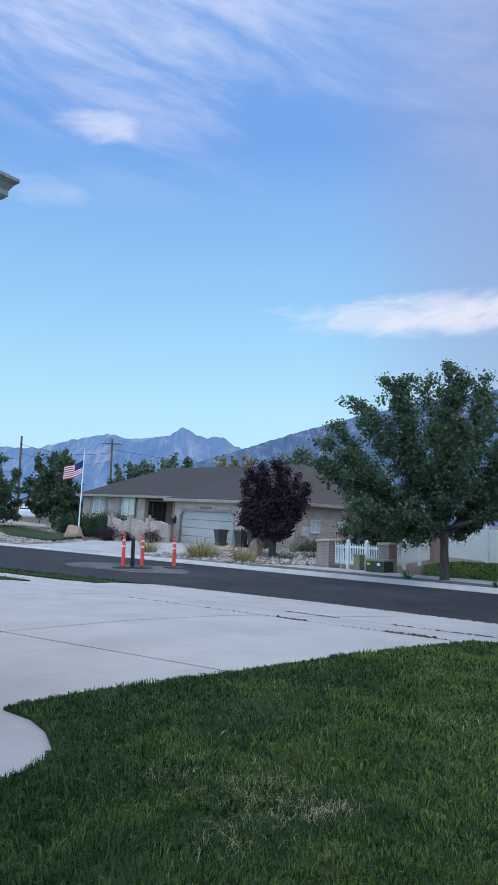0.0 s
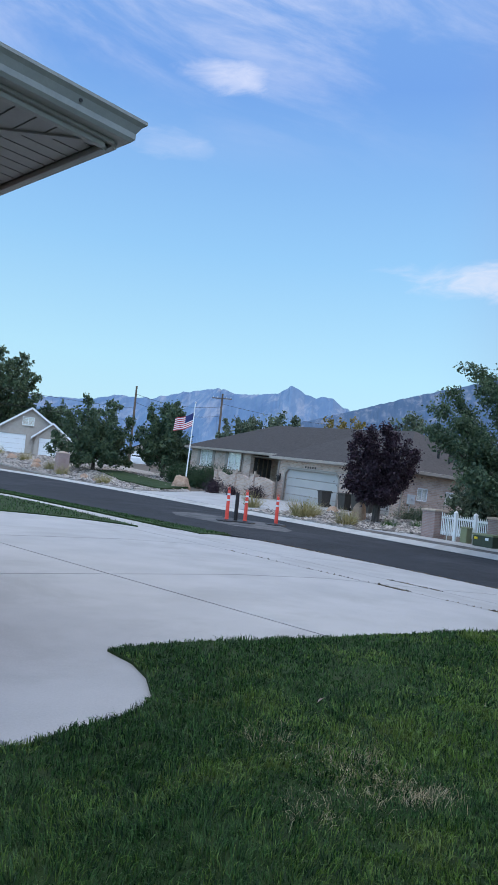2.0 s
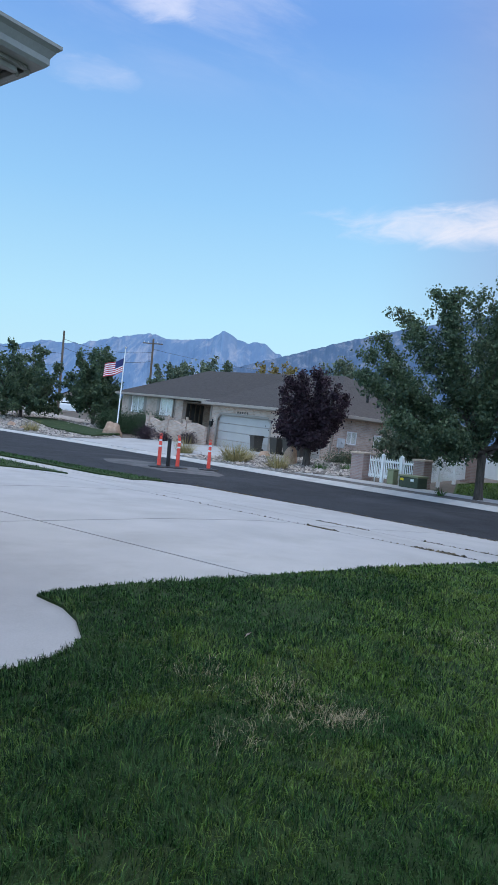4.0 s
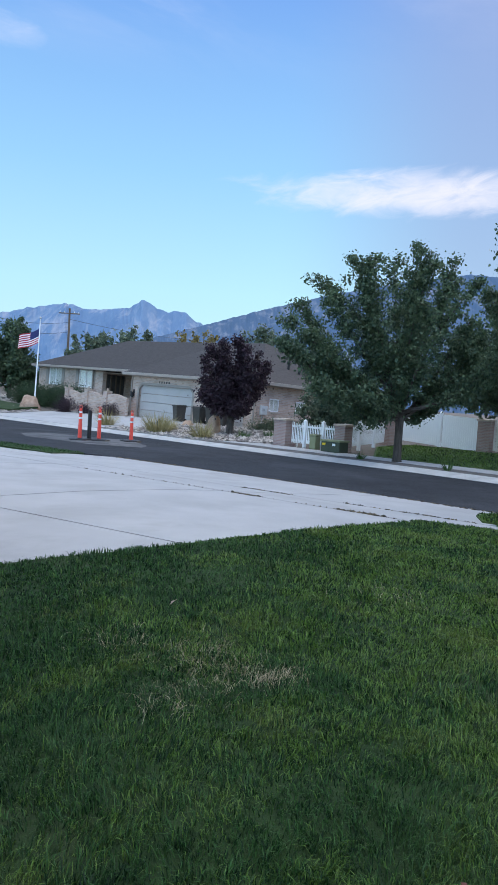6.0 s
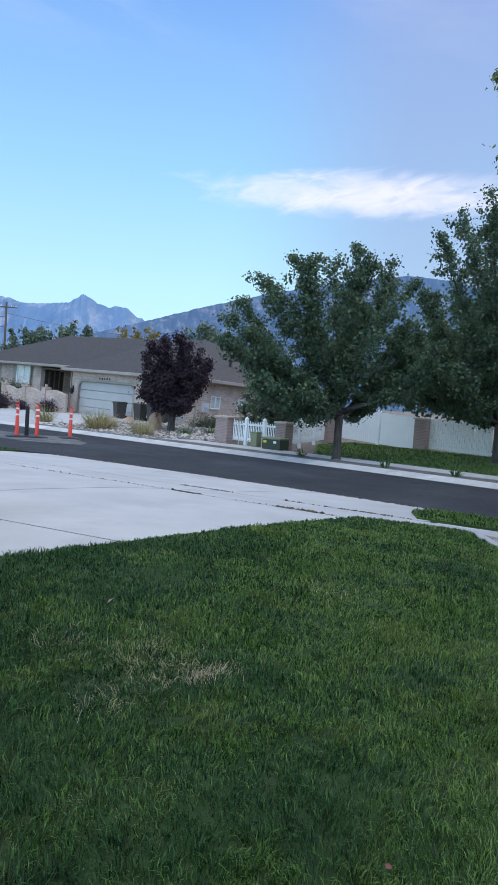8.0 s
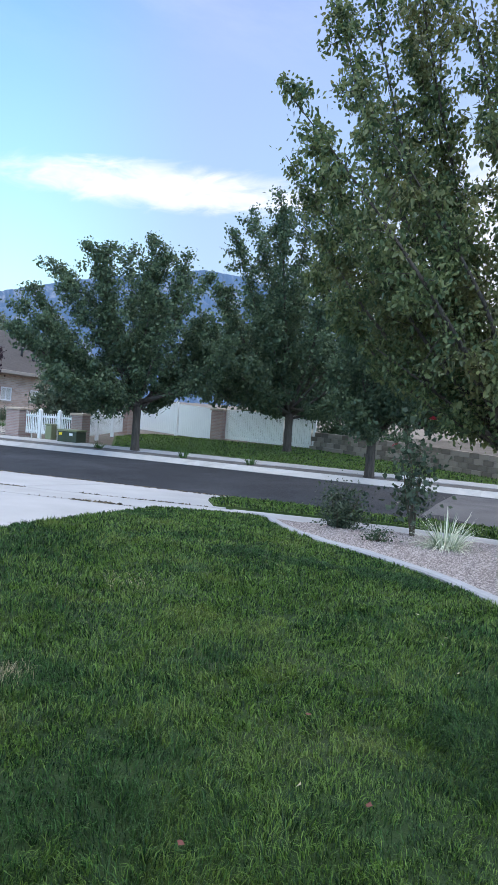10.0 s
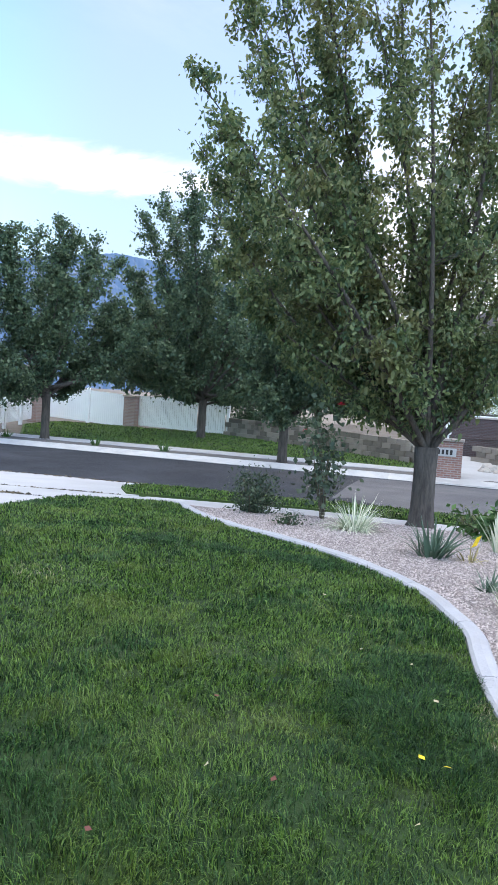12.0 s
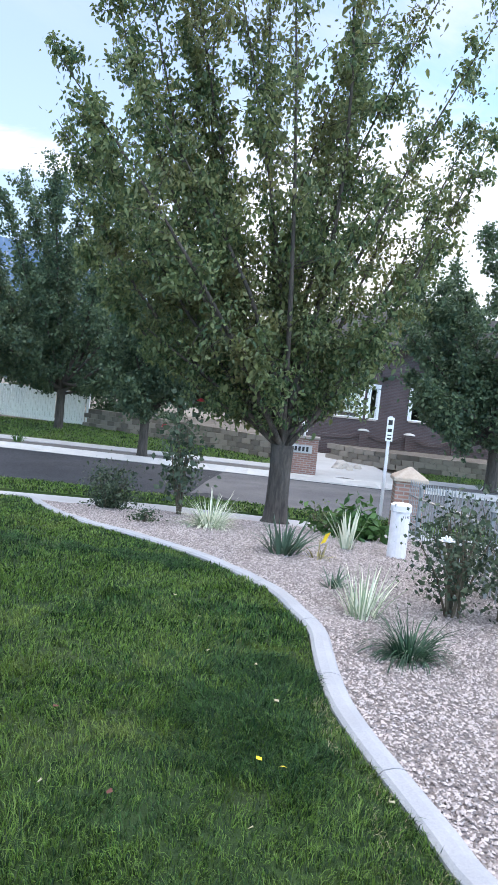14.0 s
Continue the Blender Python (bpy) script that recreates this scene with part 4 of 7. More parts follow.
# ---- the brick house across the street ----
# local axes: x along the street, y away from it, z up, from the garage's corner
def brick_box(name, x0, x1, y0, y1, z0, z1, mat, parent, holes=()):
    """A wall with its openings cut through: holes as (a0, a1, z0, z1) along its longer side."""
    along_x = (x1 - x0) > (y1 - y0)
    a0, a1 = (x0, x1) if along_x else (y0, y1)
    xs = sorted({a0, a1, *[h[0] for h in holes], *[h[1] for h in holes]})
    zs = sorted({z0, z1, *[h[2] for h in holes], *[h[3] for h in holes]})
    bm = bmesh.new()
    for i in range(len(xs) - 1):
        for j in range(len(zs) - 1):
            cx, cz = (xs[i] + xs[i + 1]) / 2, (zs[j] + zs[j + 1]) / 2
            if any(h[0] < cx < h[1] and h[2] < cz < h[3] for h in holes):
                continue
            if along_x:
                box(bm, xs[i], xs[i + 1], y0, y1, zs[j], zs[j + 1])
            else:
                box(bm, x0, x1, xs[i], xs[i + 1], zs[j], zs[j + 1])
    bmesh.ops.remove_doubles(bm, verts=bm.verts, dist=1e-4)
    bm.verts.index_update()
    seen = {}
    for f in bm.faces:
        seen.setdefault(tuple(sorted(v.index for v in f.verts)), []).append(f)
    bmesh.ops.delete(bm, geom=[f for fs in seen.values() if len(fs) > 1 for f in fs], context="FACES_ONLY")
    return box_uv(mesh_ob(name, bm, mat, parent))


def slab_roof(name, verts, faces, mat, parent, thick=0.14):
    ob = raw_mesh(name, verts, faces, mat, parent)
    bm = bmesh.new()
    bm.from_mesh(ob.data)
    bmesh.ops.recalc_face_normals(bm, faces=bm.faces)
    r = bmesh.ops.extrude_face_region(bm, geom=bm.faces[:])
    for v in r["geom"]:
        if isinstance(v, bmesh.types.BMVert):
            v.co.z -= thick
    bmesh.ops.recalc_face_normals(bm, faces=bm.faces)
    bm.to_mesh(ob.data)
    bm.free()
    return ob


def house_window(parent, x0, x1, z0, z1, y, curtain=True, side=False, name="window", mull=1):
    """A framed window with panes and a sill, set in a wall; side: in a wall that runs away from the street."""
    w = new(name)
    w.parent = parent
    if side:
        w.matrix_local = Matrix.Translation((y, 0, 0)) @ Matrix.Rotation(radians(90), 4, "Z")
        y = 0.0
    f = 0.06
    for q in ((x0, x1, z0, z0 + f), (x0, x1, z1 - f, z1), (x0, x0 + f, z0 + f, z1 - f), (x1 - f, x1, z0 + f, z1 - f)):
        bm = bmesh.new()
        box(bm, q[0], q[1], y + 0.02, y + 0.11, q[2], q[3], 0.008)
        part("window_frame", bm, M_WHITE, w)
    for k in range(mull):
        c = x0 + (x1 - x0) * (k + 1) / (mull + 1)
        bm = bmesh.new()
        box(bm, c - 0.025, c + 0.025, y + 0.03, y + 0.10, z0 + f, z1 - f)
        part("mullion", bm, M_WHITE, w)
    xs = [x0 + f] + [x0 + (x1 - x0) * (k + 1) / (mull + 1) for k in range(mull)] + [x1 - f]
    for a, b in zip(xs, xs[1:]):
        bm = bmesh.new()
        box(bm, a, b, y + 0.06, y + 0.07, z0 + f, z1 - f)
        p = part("pane", bm, M_GLASS, w)
        p.visible_shadow = False
    if curtain:
        verts, faces = [], []
        n = 36
        for i in range(n + 1):
            u = i / n
            xx = x0 + 0.03 + (x1 - x0 - 0.06) * u
            yy = y + 0.13 + 0.02 * math.sin(u * 60)
            verts += [(xx, yy, z0), (xx, yy, z1)]
        faces = [(2 * i, 2 * i + 2, 2 * i + 3, 2 * i + 1) for i in range(n)]
        raw_mesh("curtain", verts, faces, M_CURTAIN, w)
    bm = bmesh.new()
    box(bm, x0 - 0.06, x1 + 0.06, y - 0.05, y + 0.04, z0 - 0.07, z0 - 0.004, 0.01)
    part("window_sill", bm, M_BRICK_TAN, w)
    return w


def make_brick_house():
    x0, y0 = st(30.2, -41.9)
    z = -0.16
    house = thing("brick_house", (x0, y0, z), -48, "single-storey tan brick house with a brown shingle roof", "house")
    house.matrix_world = Matrix.Translation((x0, y0, z)) @ Matrix.Rotation(radians(2.0), 4, "Y") @ Matrix.Rotation(TH, 4, "Z")
    H = 3.12
    # garage block: front along x from 0 to 12.6
    G0, G1 = 0.95, 6.75
    brick_box("wall", 0, 12.6, 0, 0.25, 0, H, M_BRICK_TAN, house, [(G0, G1, -0.01, 2.32), (9.0, 11.6, -0.01, 2.1)])
    brick_box("wall", 12.35, 12.6, 0.25, 11.0, 0, H, M_BRICK_TAN, house, [(1.1, 2.0, 1.4, 2.17), (3.55, 4.5, 1.38, 2.15)])
    brick_box("wall", -0.0, 0.25, 0.25, 6.0, 0, H, M_BRICK_TAN, house)
    HW = 3.46
    brick_box("wall", -18.6, -8.1, 2.9, 3.15, 0, HW, M_BRICK_TAN, house, [(-16.8, -14.55, 1.72, 3.22), (-11.76, -9.66, 1.72, 3.22)])
    brick_box("wall", -8.1, 0, 6.0, 6.25, 0, H, M_BRICK_TAN, house, [(-2.7, -1.5, 0.02, 2.2)])
    brick_box("wall", -18.6, -18.35, 3.15, 12, 0, HW, M_BRICK_TAN, house)
    brick_box("wall", -8.35, -8.1, 3.15, 6.0, 0, H, M_BRICK_TAN, house, [(3.3, 5.2, 0.05, 3.0)])
    # glazed entrance in the porch's side; near-black panes also stand for the recess's shade
    for k in range(4):
        a = 3.3 + k * 0.475
        bm = bmesh.new()
        box(bm, -8.26, -8.24, a + 0.03, a + 0.445, 0.1, 2.95)
        part("entrance_pane", bm, M_DARKROOM, house)
        bm = bmesh.new()
        box(bm, -8.2, -8.08, a - 0.035, a + 0.035, 0.05, 3.0, 0.01)
        part("entrance_post", bm, M_WOOD, house)
    bm = bmesh.new()
    box(bm, -9.42, -9.3, 2.78, 2.88, 0.05, HW - 0.1, 0.02)
    part("downspout", bm, M_WOOD, house)
    # boards painted dark, as the dim rooms behind the windows
    bm = bmesh.new()
    box(bm, -18.9, 12.3, 10.8, 11.0, 0, H)
    part("back_wall", bm, M_DARKROOM, house)
    bm = bmesh.new()
    box(bm, -18.9, 12.3, 4.5, 10.8, H - 0.05, H - 0.01)
    part("ceiling_board", bm, M_DARKROOM, house)
    # front door, in shade under the porch
    bm = bmesh.new()
    box(bm, -2.68, -1.52, 6.06, 6.12, 0.02, 2.18, 0.01)
    door = part("door", bm, M_WOOD, house, "dark front door")
    bm = bmesh.new()
    box(bm, -1.68, -1.62, 6.0, 6.06, 0.95, 1.1, 0.015)
    part("door_handle", bm, M_METAL, door)
    # garage doors of four panelled sections
    def garage_door(a, b, top):
        root = new("garage_door")
        root.parent = house
        n = 4
        for k in range(n):
            bm = bmesh.new()
            box(bm, a + 0.02, b - 0.02, 0.16, 0.21, 0.01 + top * k / n, top * (k + 1) / n - 0.012, 0.008)
            part("section", bm, M_GARAGE, root)
    garage_door(G0, G1, 2.32)
    garage_door(9.0, 11.6, 2.1)
    # trim round the main door, with cut corners
    for q in ((G0 - 0.16, G0, 0, 2.05), (G1, G1 + 0.16, 0, 2.05), (G0 + 0.3, G1 - 0.3, 2.32, 2.48)):
        bm = bmesh.new()
        box(bm, q[0], q[1], -0.03, 0.1, q[2], q[3], 0.01)
        part("door_trim", bm, M_TRIM, house)
    for sx, a in ((1, G0), (-1, G1)):
        bm = bmesh.new()
        vs = [(a - 0.16 * sx, 2.05), (a, 2.05), (a + 0.30 * sx, 2.32), (a + 0.30 * sx, 2.48)]
        f = [bm.verts.new((x, -0.03, zz)) for x, zz in vs]
        b = [bm.verts.new((x, 0.10, zz)) for x, zz in vs]
        bm.faces.new(f)
        bm.faces.new(b[::-1])
        for i in range(4):
            bm.faces.new((f[i], b[i], b[(i + 1) % 4], f[(i + 1) % 4]))
        bmesh.ops.recalc_face_normals(bm, faces=bm.faces)
        part("door_trim", bm, M_TRIM, house)
    # number plate of plain bars over the door
    for k in range(5):
        bm = bmesh.new()
        box(bm, 3.15 + k * 0.26, 3.27 + k * 0.26, -0.02, 0.01, 2.52, 2.66, 0.004)
        part("number_bar", bm, M_BLACK, house)
    house_window(house, -16.8, -14.55, 1.72, 3.22, 2.9)
    house_window(house, -11.76, -9.66, 1.72, 3.22, 2.9)
    house_window(house, 1.1, 2.0, 1.4, 2.17, 12.6, side=True)
    house_window(house, 3.55, 4.5, 1.38, 2.15, 12.6, side=True)
    # shutters beside the front windows
    for a in (-17.25, -14.5, -12.2, -9.64):
        bm = bmesh.new()
        box(bm, a, a + 0.42, 2.84, 2.898, 1.68, 3.26, 0.008)
        for k in range(14):
            box(bm, a + 0.05, a + 0.37, 2.82, 2.84, 1.74 + k * 0.106, 1.81 + k * 0.106)
        part("shutter", bm, M_TRIM, house)
    # hipped roof: main block and the left wing
    e = 0.5
    RZ = 6.25
    A = [(-e, -e, H), (12.6 + e, -e, H), (12.6 + e, 15.5, H), (-e, 15.5, H), (2.0, 7.6, RZ), (5.6, 7.6, RZ)]
    slab_roof("roof", A, [(0, 1, 5, 4), (1, 2, 5), (2, 3, 4, 5), (3, 0, 4)], M_SHINGLE, house)
    B = [(-18.6 - e, 2.4, HW), (3, 2.4, HW - 0.12), (3, 13.6, HW - 0.12), (-18.6 - e, 13.6, HW), (-12.0, 7.9, RZ + 0.06), (4.0, 7.9, RZ - 0.02)]
    slab_roof("roof", B, [(0, 1, 5, 4), (2, 3, 4, 5), (3, 0, 4)], M_SHINGLE, house)
    # fascia boards and gutters
    for q in ((-e, 12.6 + e, -e - 0.1, -e, H), (-18.6 - e, -e, 2.3, 2.4, HW - 0.04)):
        bm = bmesh.new()
        box(bm, q[0], q[1], q[2], q[3], q[4] - 0.17, q[4] + 0.02, 0.02)
        part("gutter", bm, M_TRIM, house)
    bm = bmesh.new()
    box(bm, 12.6 + e, 12.6 + e + 0.1, -e, 15.5, H - 0.17, H + 0.02, 0.02)
    part("gutter", bm, M_TRIM, house)
    bm = bmesh.new()
    box(bm, -e, 12.6 + e, -e, 0, H - 0.2, H - 0.15)
    box(bm, -18.6 - e, -0.5, 2.4, 2.9, HW - 0.24, HW - 0.19)
    box(bm, 12.6, 12.6 + e, 0, 15, H - 0.2, H - 0.15)
    box(bm, -8.1, 0, 2.9, 6.0, H - 0.06, H - 0.01)
    part("soffit", bm, M_TRIM, house)
    for q in ((12.45, -0.09), (0.1, -0.09)):
        bm = bmesh.new()
        box(bm, q[0] - 0.05, q[0] + 0.05, q[1], q[1] + 0.08, 0.05, H - 0.1, 0.015)
        part("downspout", bm, M_TRIM, house)
    # roof vents
    for q in ((10.4, 5.0), (11.0, 5.4)):
        bm = bmesh.new()
        zz = 4.4
        tube(bm, [(q[0], q[1], zz - 0.5), (q[0], q[1], zz + 0.25), (q[0], q[1], zz + 0.27), (q[0], q[1], zz + 0.38)], [0.09, 0.09, 0.16, 0.12], 10)
        part("roof_vent", bm, M_BLACK, house)
    # wall lantern by the garage
    bm = bmesh.new()
    box(bm, 0.32, 0.42, -0.06, 0.0, 1.75, 1.95, 0.01)
    box(bm, 0.25, 0.49, -0.24, -0.04, 1.45, 1.72, 0.03)
    box(bm, 0.22, 0.52, -0.27, -0.01, 1.72, 1.78, 0.02)
    box(bm, 0.30, 0.44, -0.2, -0.08, 1.36, 1.45, 0.02)
    part("wall_lantern", bm, M_BLACK, house, "black wall lantern")
    # electricity meter on the side wall
    bm = bmesh.new()
    box(bm, 12.6, 12.75, 0.3, 0.85, 1.15, 1.72, 0.02)
    tube(bm, [(12.75, 0.6, 1.5), (12.85, 0.6, 1.5)], [0.1, 0.09], 12)
    part("meter_box", bm, M_GREYBOX, house, "grey electricity meter box")
    bm = bmesh.new()
    tube(bm, [(12.66, 0.5, 1.15), (12.66, 0.5, 0.0)], [0.03, 0.03], 8)
    part("conduit", bm, M_GREYBOX, house)
    return house


make_brick_house()

# ---- across the street: paving, walls, fences, garden things ----
tagged(drape("house_driveway", [st(21.2, -46.5), st(21.4, -33), st(23.5, -32.5), st(28.6, -33.2), st(30.1, -29.6), st(30.1, -41.5), st(28.5, -48), st(26.5, -47.2)], 0.02, M_CONCRETE, 1.2), "wide pale concrete driveway up to a garage", "driveway", kind="structure")
tagged(drape("rock_garden", [st(21.75, -32.8), st(21.9, -24.6), st(23.9, -22.3), st(30, -22.8), st(30.1, -29.2), st(28.6, -33.0), st(23.5, -32.3)], 0.03, M_ROCKBED, 0.5, rough=0.12), "rock mulch garden with low shrubs", "rock garden", kind="structure")
tagged(drape("rock_garden_left", [st(20.4, -120), st(21.0, -70), st(21.3, -46.8), st(26.3, -47.5), st(28, -52), st(36, -66), st(40, -120)], 0.03, M_ROCKBED, 0.9, rough=0.07), "rock mulch front garden with ornamental grasses", "rock garden", kind="structure")
tagged(drape("lawn_patch", [st(24.2, -48.3), st(25.2, -58), st(27.5, -70), st(30.5, -70), st(29.2, -58), st(27.2, -49.5)], 0.20, M_LAWN, 0.9), "small patch of lawn in a front garden", "lawn", kind="structure")


def stones(name, poly, n, r0, r1, mat, seed, label, lift=0.02, near=None, sunk=False):
    """Loose stones lying on the ground inside an outline."""
    rng = np.random.default_rng(seed)
    q = scatter(poly, n, rng, near)
    p = np.column_stack([q, hgt_all(q) + lift])
    base = np.array([(1, 0, 0), (0, 1, 0), (-1, 0, 0), (0, -1, 0), (0, 0, 1), (0, 0, -1)], float)
    r = rng.uniform(r0, r1, n)[:, None, None]
    v = base[None] * r * rng.uniform(0.5, 1.35, (n, 6, 1)) + rng.normal(size=(n, 6, 3)) * r * 0.32
    v[:, :, 2] *= 0.7
    a = rng.uniform(0, 2 * math.pi, n)
    c, s = np.cos(a)[:, None], np.sin(a)[:, None]
    x = v[:, :, 0] * c - v[:, :, 1] * s
    y = v[:, :, 0] * s + v[:, :, 1] * c
    v = np.stack([x, y, v[:, :, 2]], 2) + p[:, None, :]
    f = np.array([(0, 1, 4), (1, 2, 4), (2, 3, 4), (3, 0, 4), (2, 1, 5), (0, 3, 5)])
    if sunk:
        f = f[:4]                       # half buried: the top alone
    f = (np.arange(n)[:, None, None] * 6 + f[None]).reshape(-1, 3)
    tagged(fast_mesh(name, v.reshape(-1, 3), f, mat), label, "stones", kind="stuff")


M_RUBBLE = material("garden_rubble", (0.17, 0.155, 0.145), (0.47, 0.43, 0.39), 3, 0.95, 0.4, 20, island=0.8)
stones("garden_rubble", [st(21.9, -32.6), st(22.0, -24.6), st(23.9, -22.5), st(29.5, -23), st(29.5, -29), st(28.4, -32.8), st(23.5, -32.1)], 5000, 0.05, 0.14, M_RUBBLE, 3, "grey and tan rubble stones in a front garden", 0.03)
stones("garden_rubble", [st(20.9, -110), st(21.2, -70), st(21.6, -47), st(26.0, -47.8), st(27.6, -52), st(33, -62), st(33, -110)], 7000, 0.06, 0.16, M_RUBBLE, 4, "grey and tan rubble stones in a front garden", 0.05)


def boulder(name, at, size, seed, label, mat=M_BOULDER):
    rng = np.random.default_rng(seed)
    bm = bmesh.new()
    bmesh.ops.create_icosphere(bm, subdivisions=3, radius=1.0)
    for v in bm.verts:
        k = 1 + 0.25 * noise.noise(v.co * 1.3 + Vector((seed, 0, 0))) + 0.08 * noise.noise(v.co * 4 + Vector((0, seed, 0)))
        v.co = Vector((v.co.x * size[0], v.co.y * size[1], max(-0.3, v.co.z) * size[2])) * k
    ob = mesh_ob(name, bm, mat, smooth=False)
    ob.matrix_world = pose(at[0], at[1], hgt(*at) + 0.12 * size[2], 0, 0, seed * 40)
    return tagged(ob, label, "boulder", "garden boulders")


boulder("boulder", st(25.5, -27.7), (0.42, 0.35, 0.95), 2, "upright orange-brown boulder beside a plum tree")
boulder("boulder", st(27.0, -50.4), (0.75, 0.6, 0.95), 5, "rounded orange-brown boulder at the foot of a flagpole")
for k, (s, l, r) in enumerate([(23.2, -62, 0.4), (22.6, -75, 0.5), (23.5, -88, 0.55), (22.8, -58, 0.3), (24.2, -80, 0.45), (27.2, -31.8, 0.35), (29.2, -43.2, 0.5)]):
    boulder("boulder", st(s, l), (r * 1.2, r, r * 0.9), 7 + k, "tan boulder in the rock mulch")

for k, (s, l, L, n, w) in enumerate([(22.7, -28.9, 1.25, 420, 0.55), (23.4, -34.6, 1.1, 260, 0.4), (22.6, -25.4, 0.95, 240, 0.4), (24.3, -30.0, 0.8, 200, 0.35), (22.0, -54.5, 1.0, 260, 0.5), (22.4, -66, 1.2, 240, 0.5),
                                     (23.2, -72, 1.2, 240, 0.5), (24, -84, 1.3, 240, 0.6), (23.5, -95, 1.4, 240, 0.6), (25.0, -25.0, 0.5, 120, 0.3), (26.4, -24.4, 0.5, 120, 0.3)]):
    blade_clump("ornamental_grass", st(s, l), 60 + k, "straw-coloured ornamental grass clump in rock mulch", n, L, 0.022, M_STRAWGRASS if k < 9 else M_BIGLEAF, 0.85, "grass clump", "ornamental grasses", 0.5, w)
shrub("bush", st(29.0, -24.4), 70, "low grey-green clipped bush against a brick wall", 1.5, 0.75, 3500, 0.09, M_LEAF_GREY, squash=0.6)
shrub("bush", st(29.0, -27.0), 73, "low grey-green clipped bush against a brick wall", 1.3, 0.7, 3000, 0.09, M_LEAF_GREY, squash=0.6)
shrub("bush", st(24.6, -31.0), 71, "small dark green bush in rock mulch", 0.4, 0.6, 800, 0.07, M_HEDGE)
shrub("bush", st(27.4, -46.0), 72, "dark purple bush by a low brick wall", 1.1, 1.25, 3000, 0.09, M_LEAF_PURPLE)
shrub("bush", st(28.2, -41.6), 74, "dark purple bush by a low brick wall", 0.75, 1.0, 1800, 0.09, M_LEAF_PURPLE)
shrub("bush", st(27.8, -44.2), 75, "dark purple bush by a low brick wall", 0.6, 0.8, 1200, 0.09, M_LEAF_PURPLE)
for k in range(4):
    shrub("hedge", st(31.2, -51.4 - k * 2.6), 80 + k, "clipped dark green hedge under the front windows", 1.9, 1.95, 9000, 0.1, M_HEDGE, "hedge", "front hedge", squash=0.8)


def brick_pillar(name, at, w, h, mat, capmat, label, cap="flat", rz=-48.0, group="fence pillars", z=None):
    root = thing(name, (at[0], at[1], (hgt(*at) if z is None else z) - 0.02), rz, label, "pillar", group)
    bm = bmesh.new()
    box(bm, -w / 2, w / 2, -w / 2, w / 2, 0, h, 0.008)
    box_uv(part("shaft", bm, mat, root))
    bm = bmesh.new()
    c = w / 2 + 0.05
    if cap == "flat":
        box(bm, -c, c, -c, c, h + 0.002, h + 0.09, 0.02)
    else:
        vs = [bm.verts.new(p) for p in ((-c, -c, h + 0.002), (c, -c, h + 0.002), (c, c, h + 0.002), (-c, c, h + 0.002), (-c, -c, h + 0.07), (c, -c, h + 0.07), (c, c, h + 0.07), (-c, c, h + 0.07), (0, 0, h + 0.27))]
        for f in ((3, 2, 1, 0), (0, 1, 5, 4), (1, 2, 6, 5), (2, 3, 7, 6), (3, 0, 4, 7), (4, 5, 8), (5, 6, 8), (6, 7, 8), (7, 4, 8)):
            bm.faces.new([vs[i] for i in f])
        bmesh.ops.bevel(bm, geom=bm.edges[:], offset=0.012, segments=1, affect="EDGES")
    part("cap", bm, capmat, root)
    return root


PINK = brick_material("pinkish_brick", (0.30, 0.18, 0.16), (0.40, 0.25, 0.22), (0.38, 0.33, 0.31))
brick_pillar("fence_pillar", st(24.2, -21.5), 0.72, 1.16, PINK, M_CAPSTONE, "square pinkish brick fence pillar with a flat cap")
brick_pillar("fence_pillar", st(24.35, -18.3), 0.55, 1.12, PINK, M_CAPSTONE, "square pinkish brick fence pillar with a flat cap")
brick_pillar("fence_pillar", st(28.6, -18.9), 0.5, 1.25, PINK, M_CAPSTONE, "square pinkish brick fence pillar with a flat cap")
brick_pillar("fence_pillar", st(30.1, -14.68), 0.6, 1.42, PINK, M_CAPSTONE, "square pinkish brick fence pillar beside white vinyl panels")


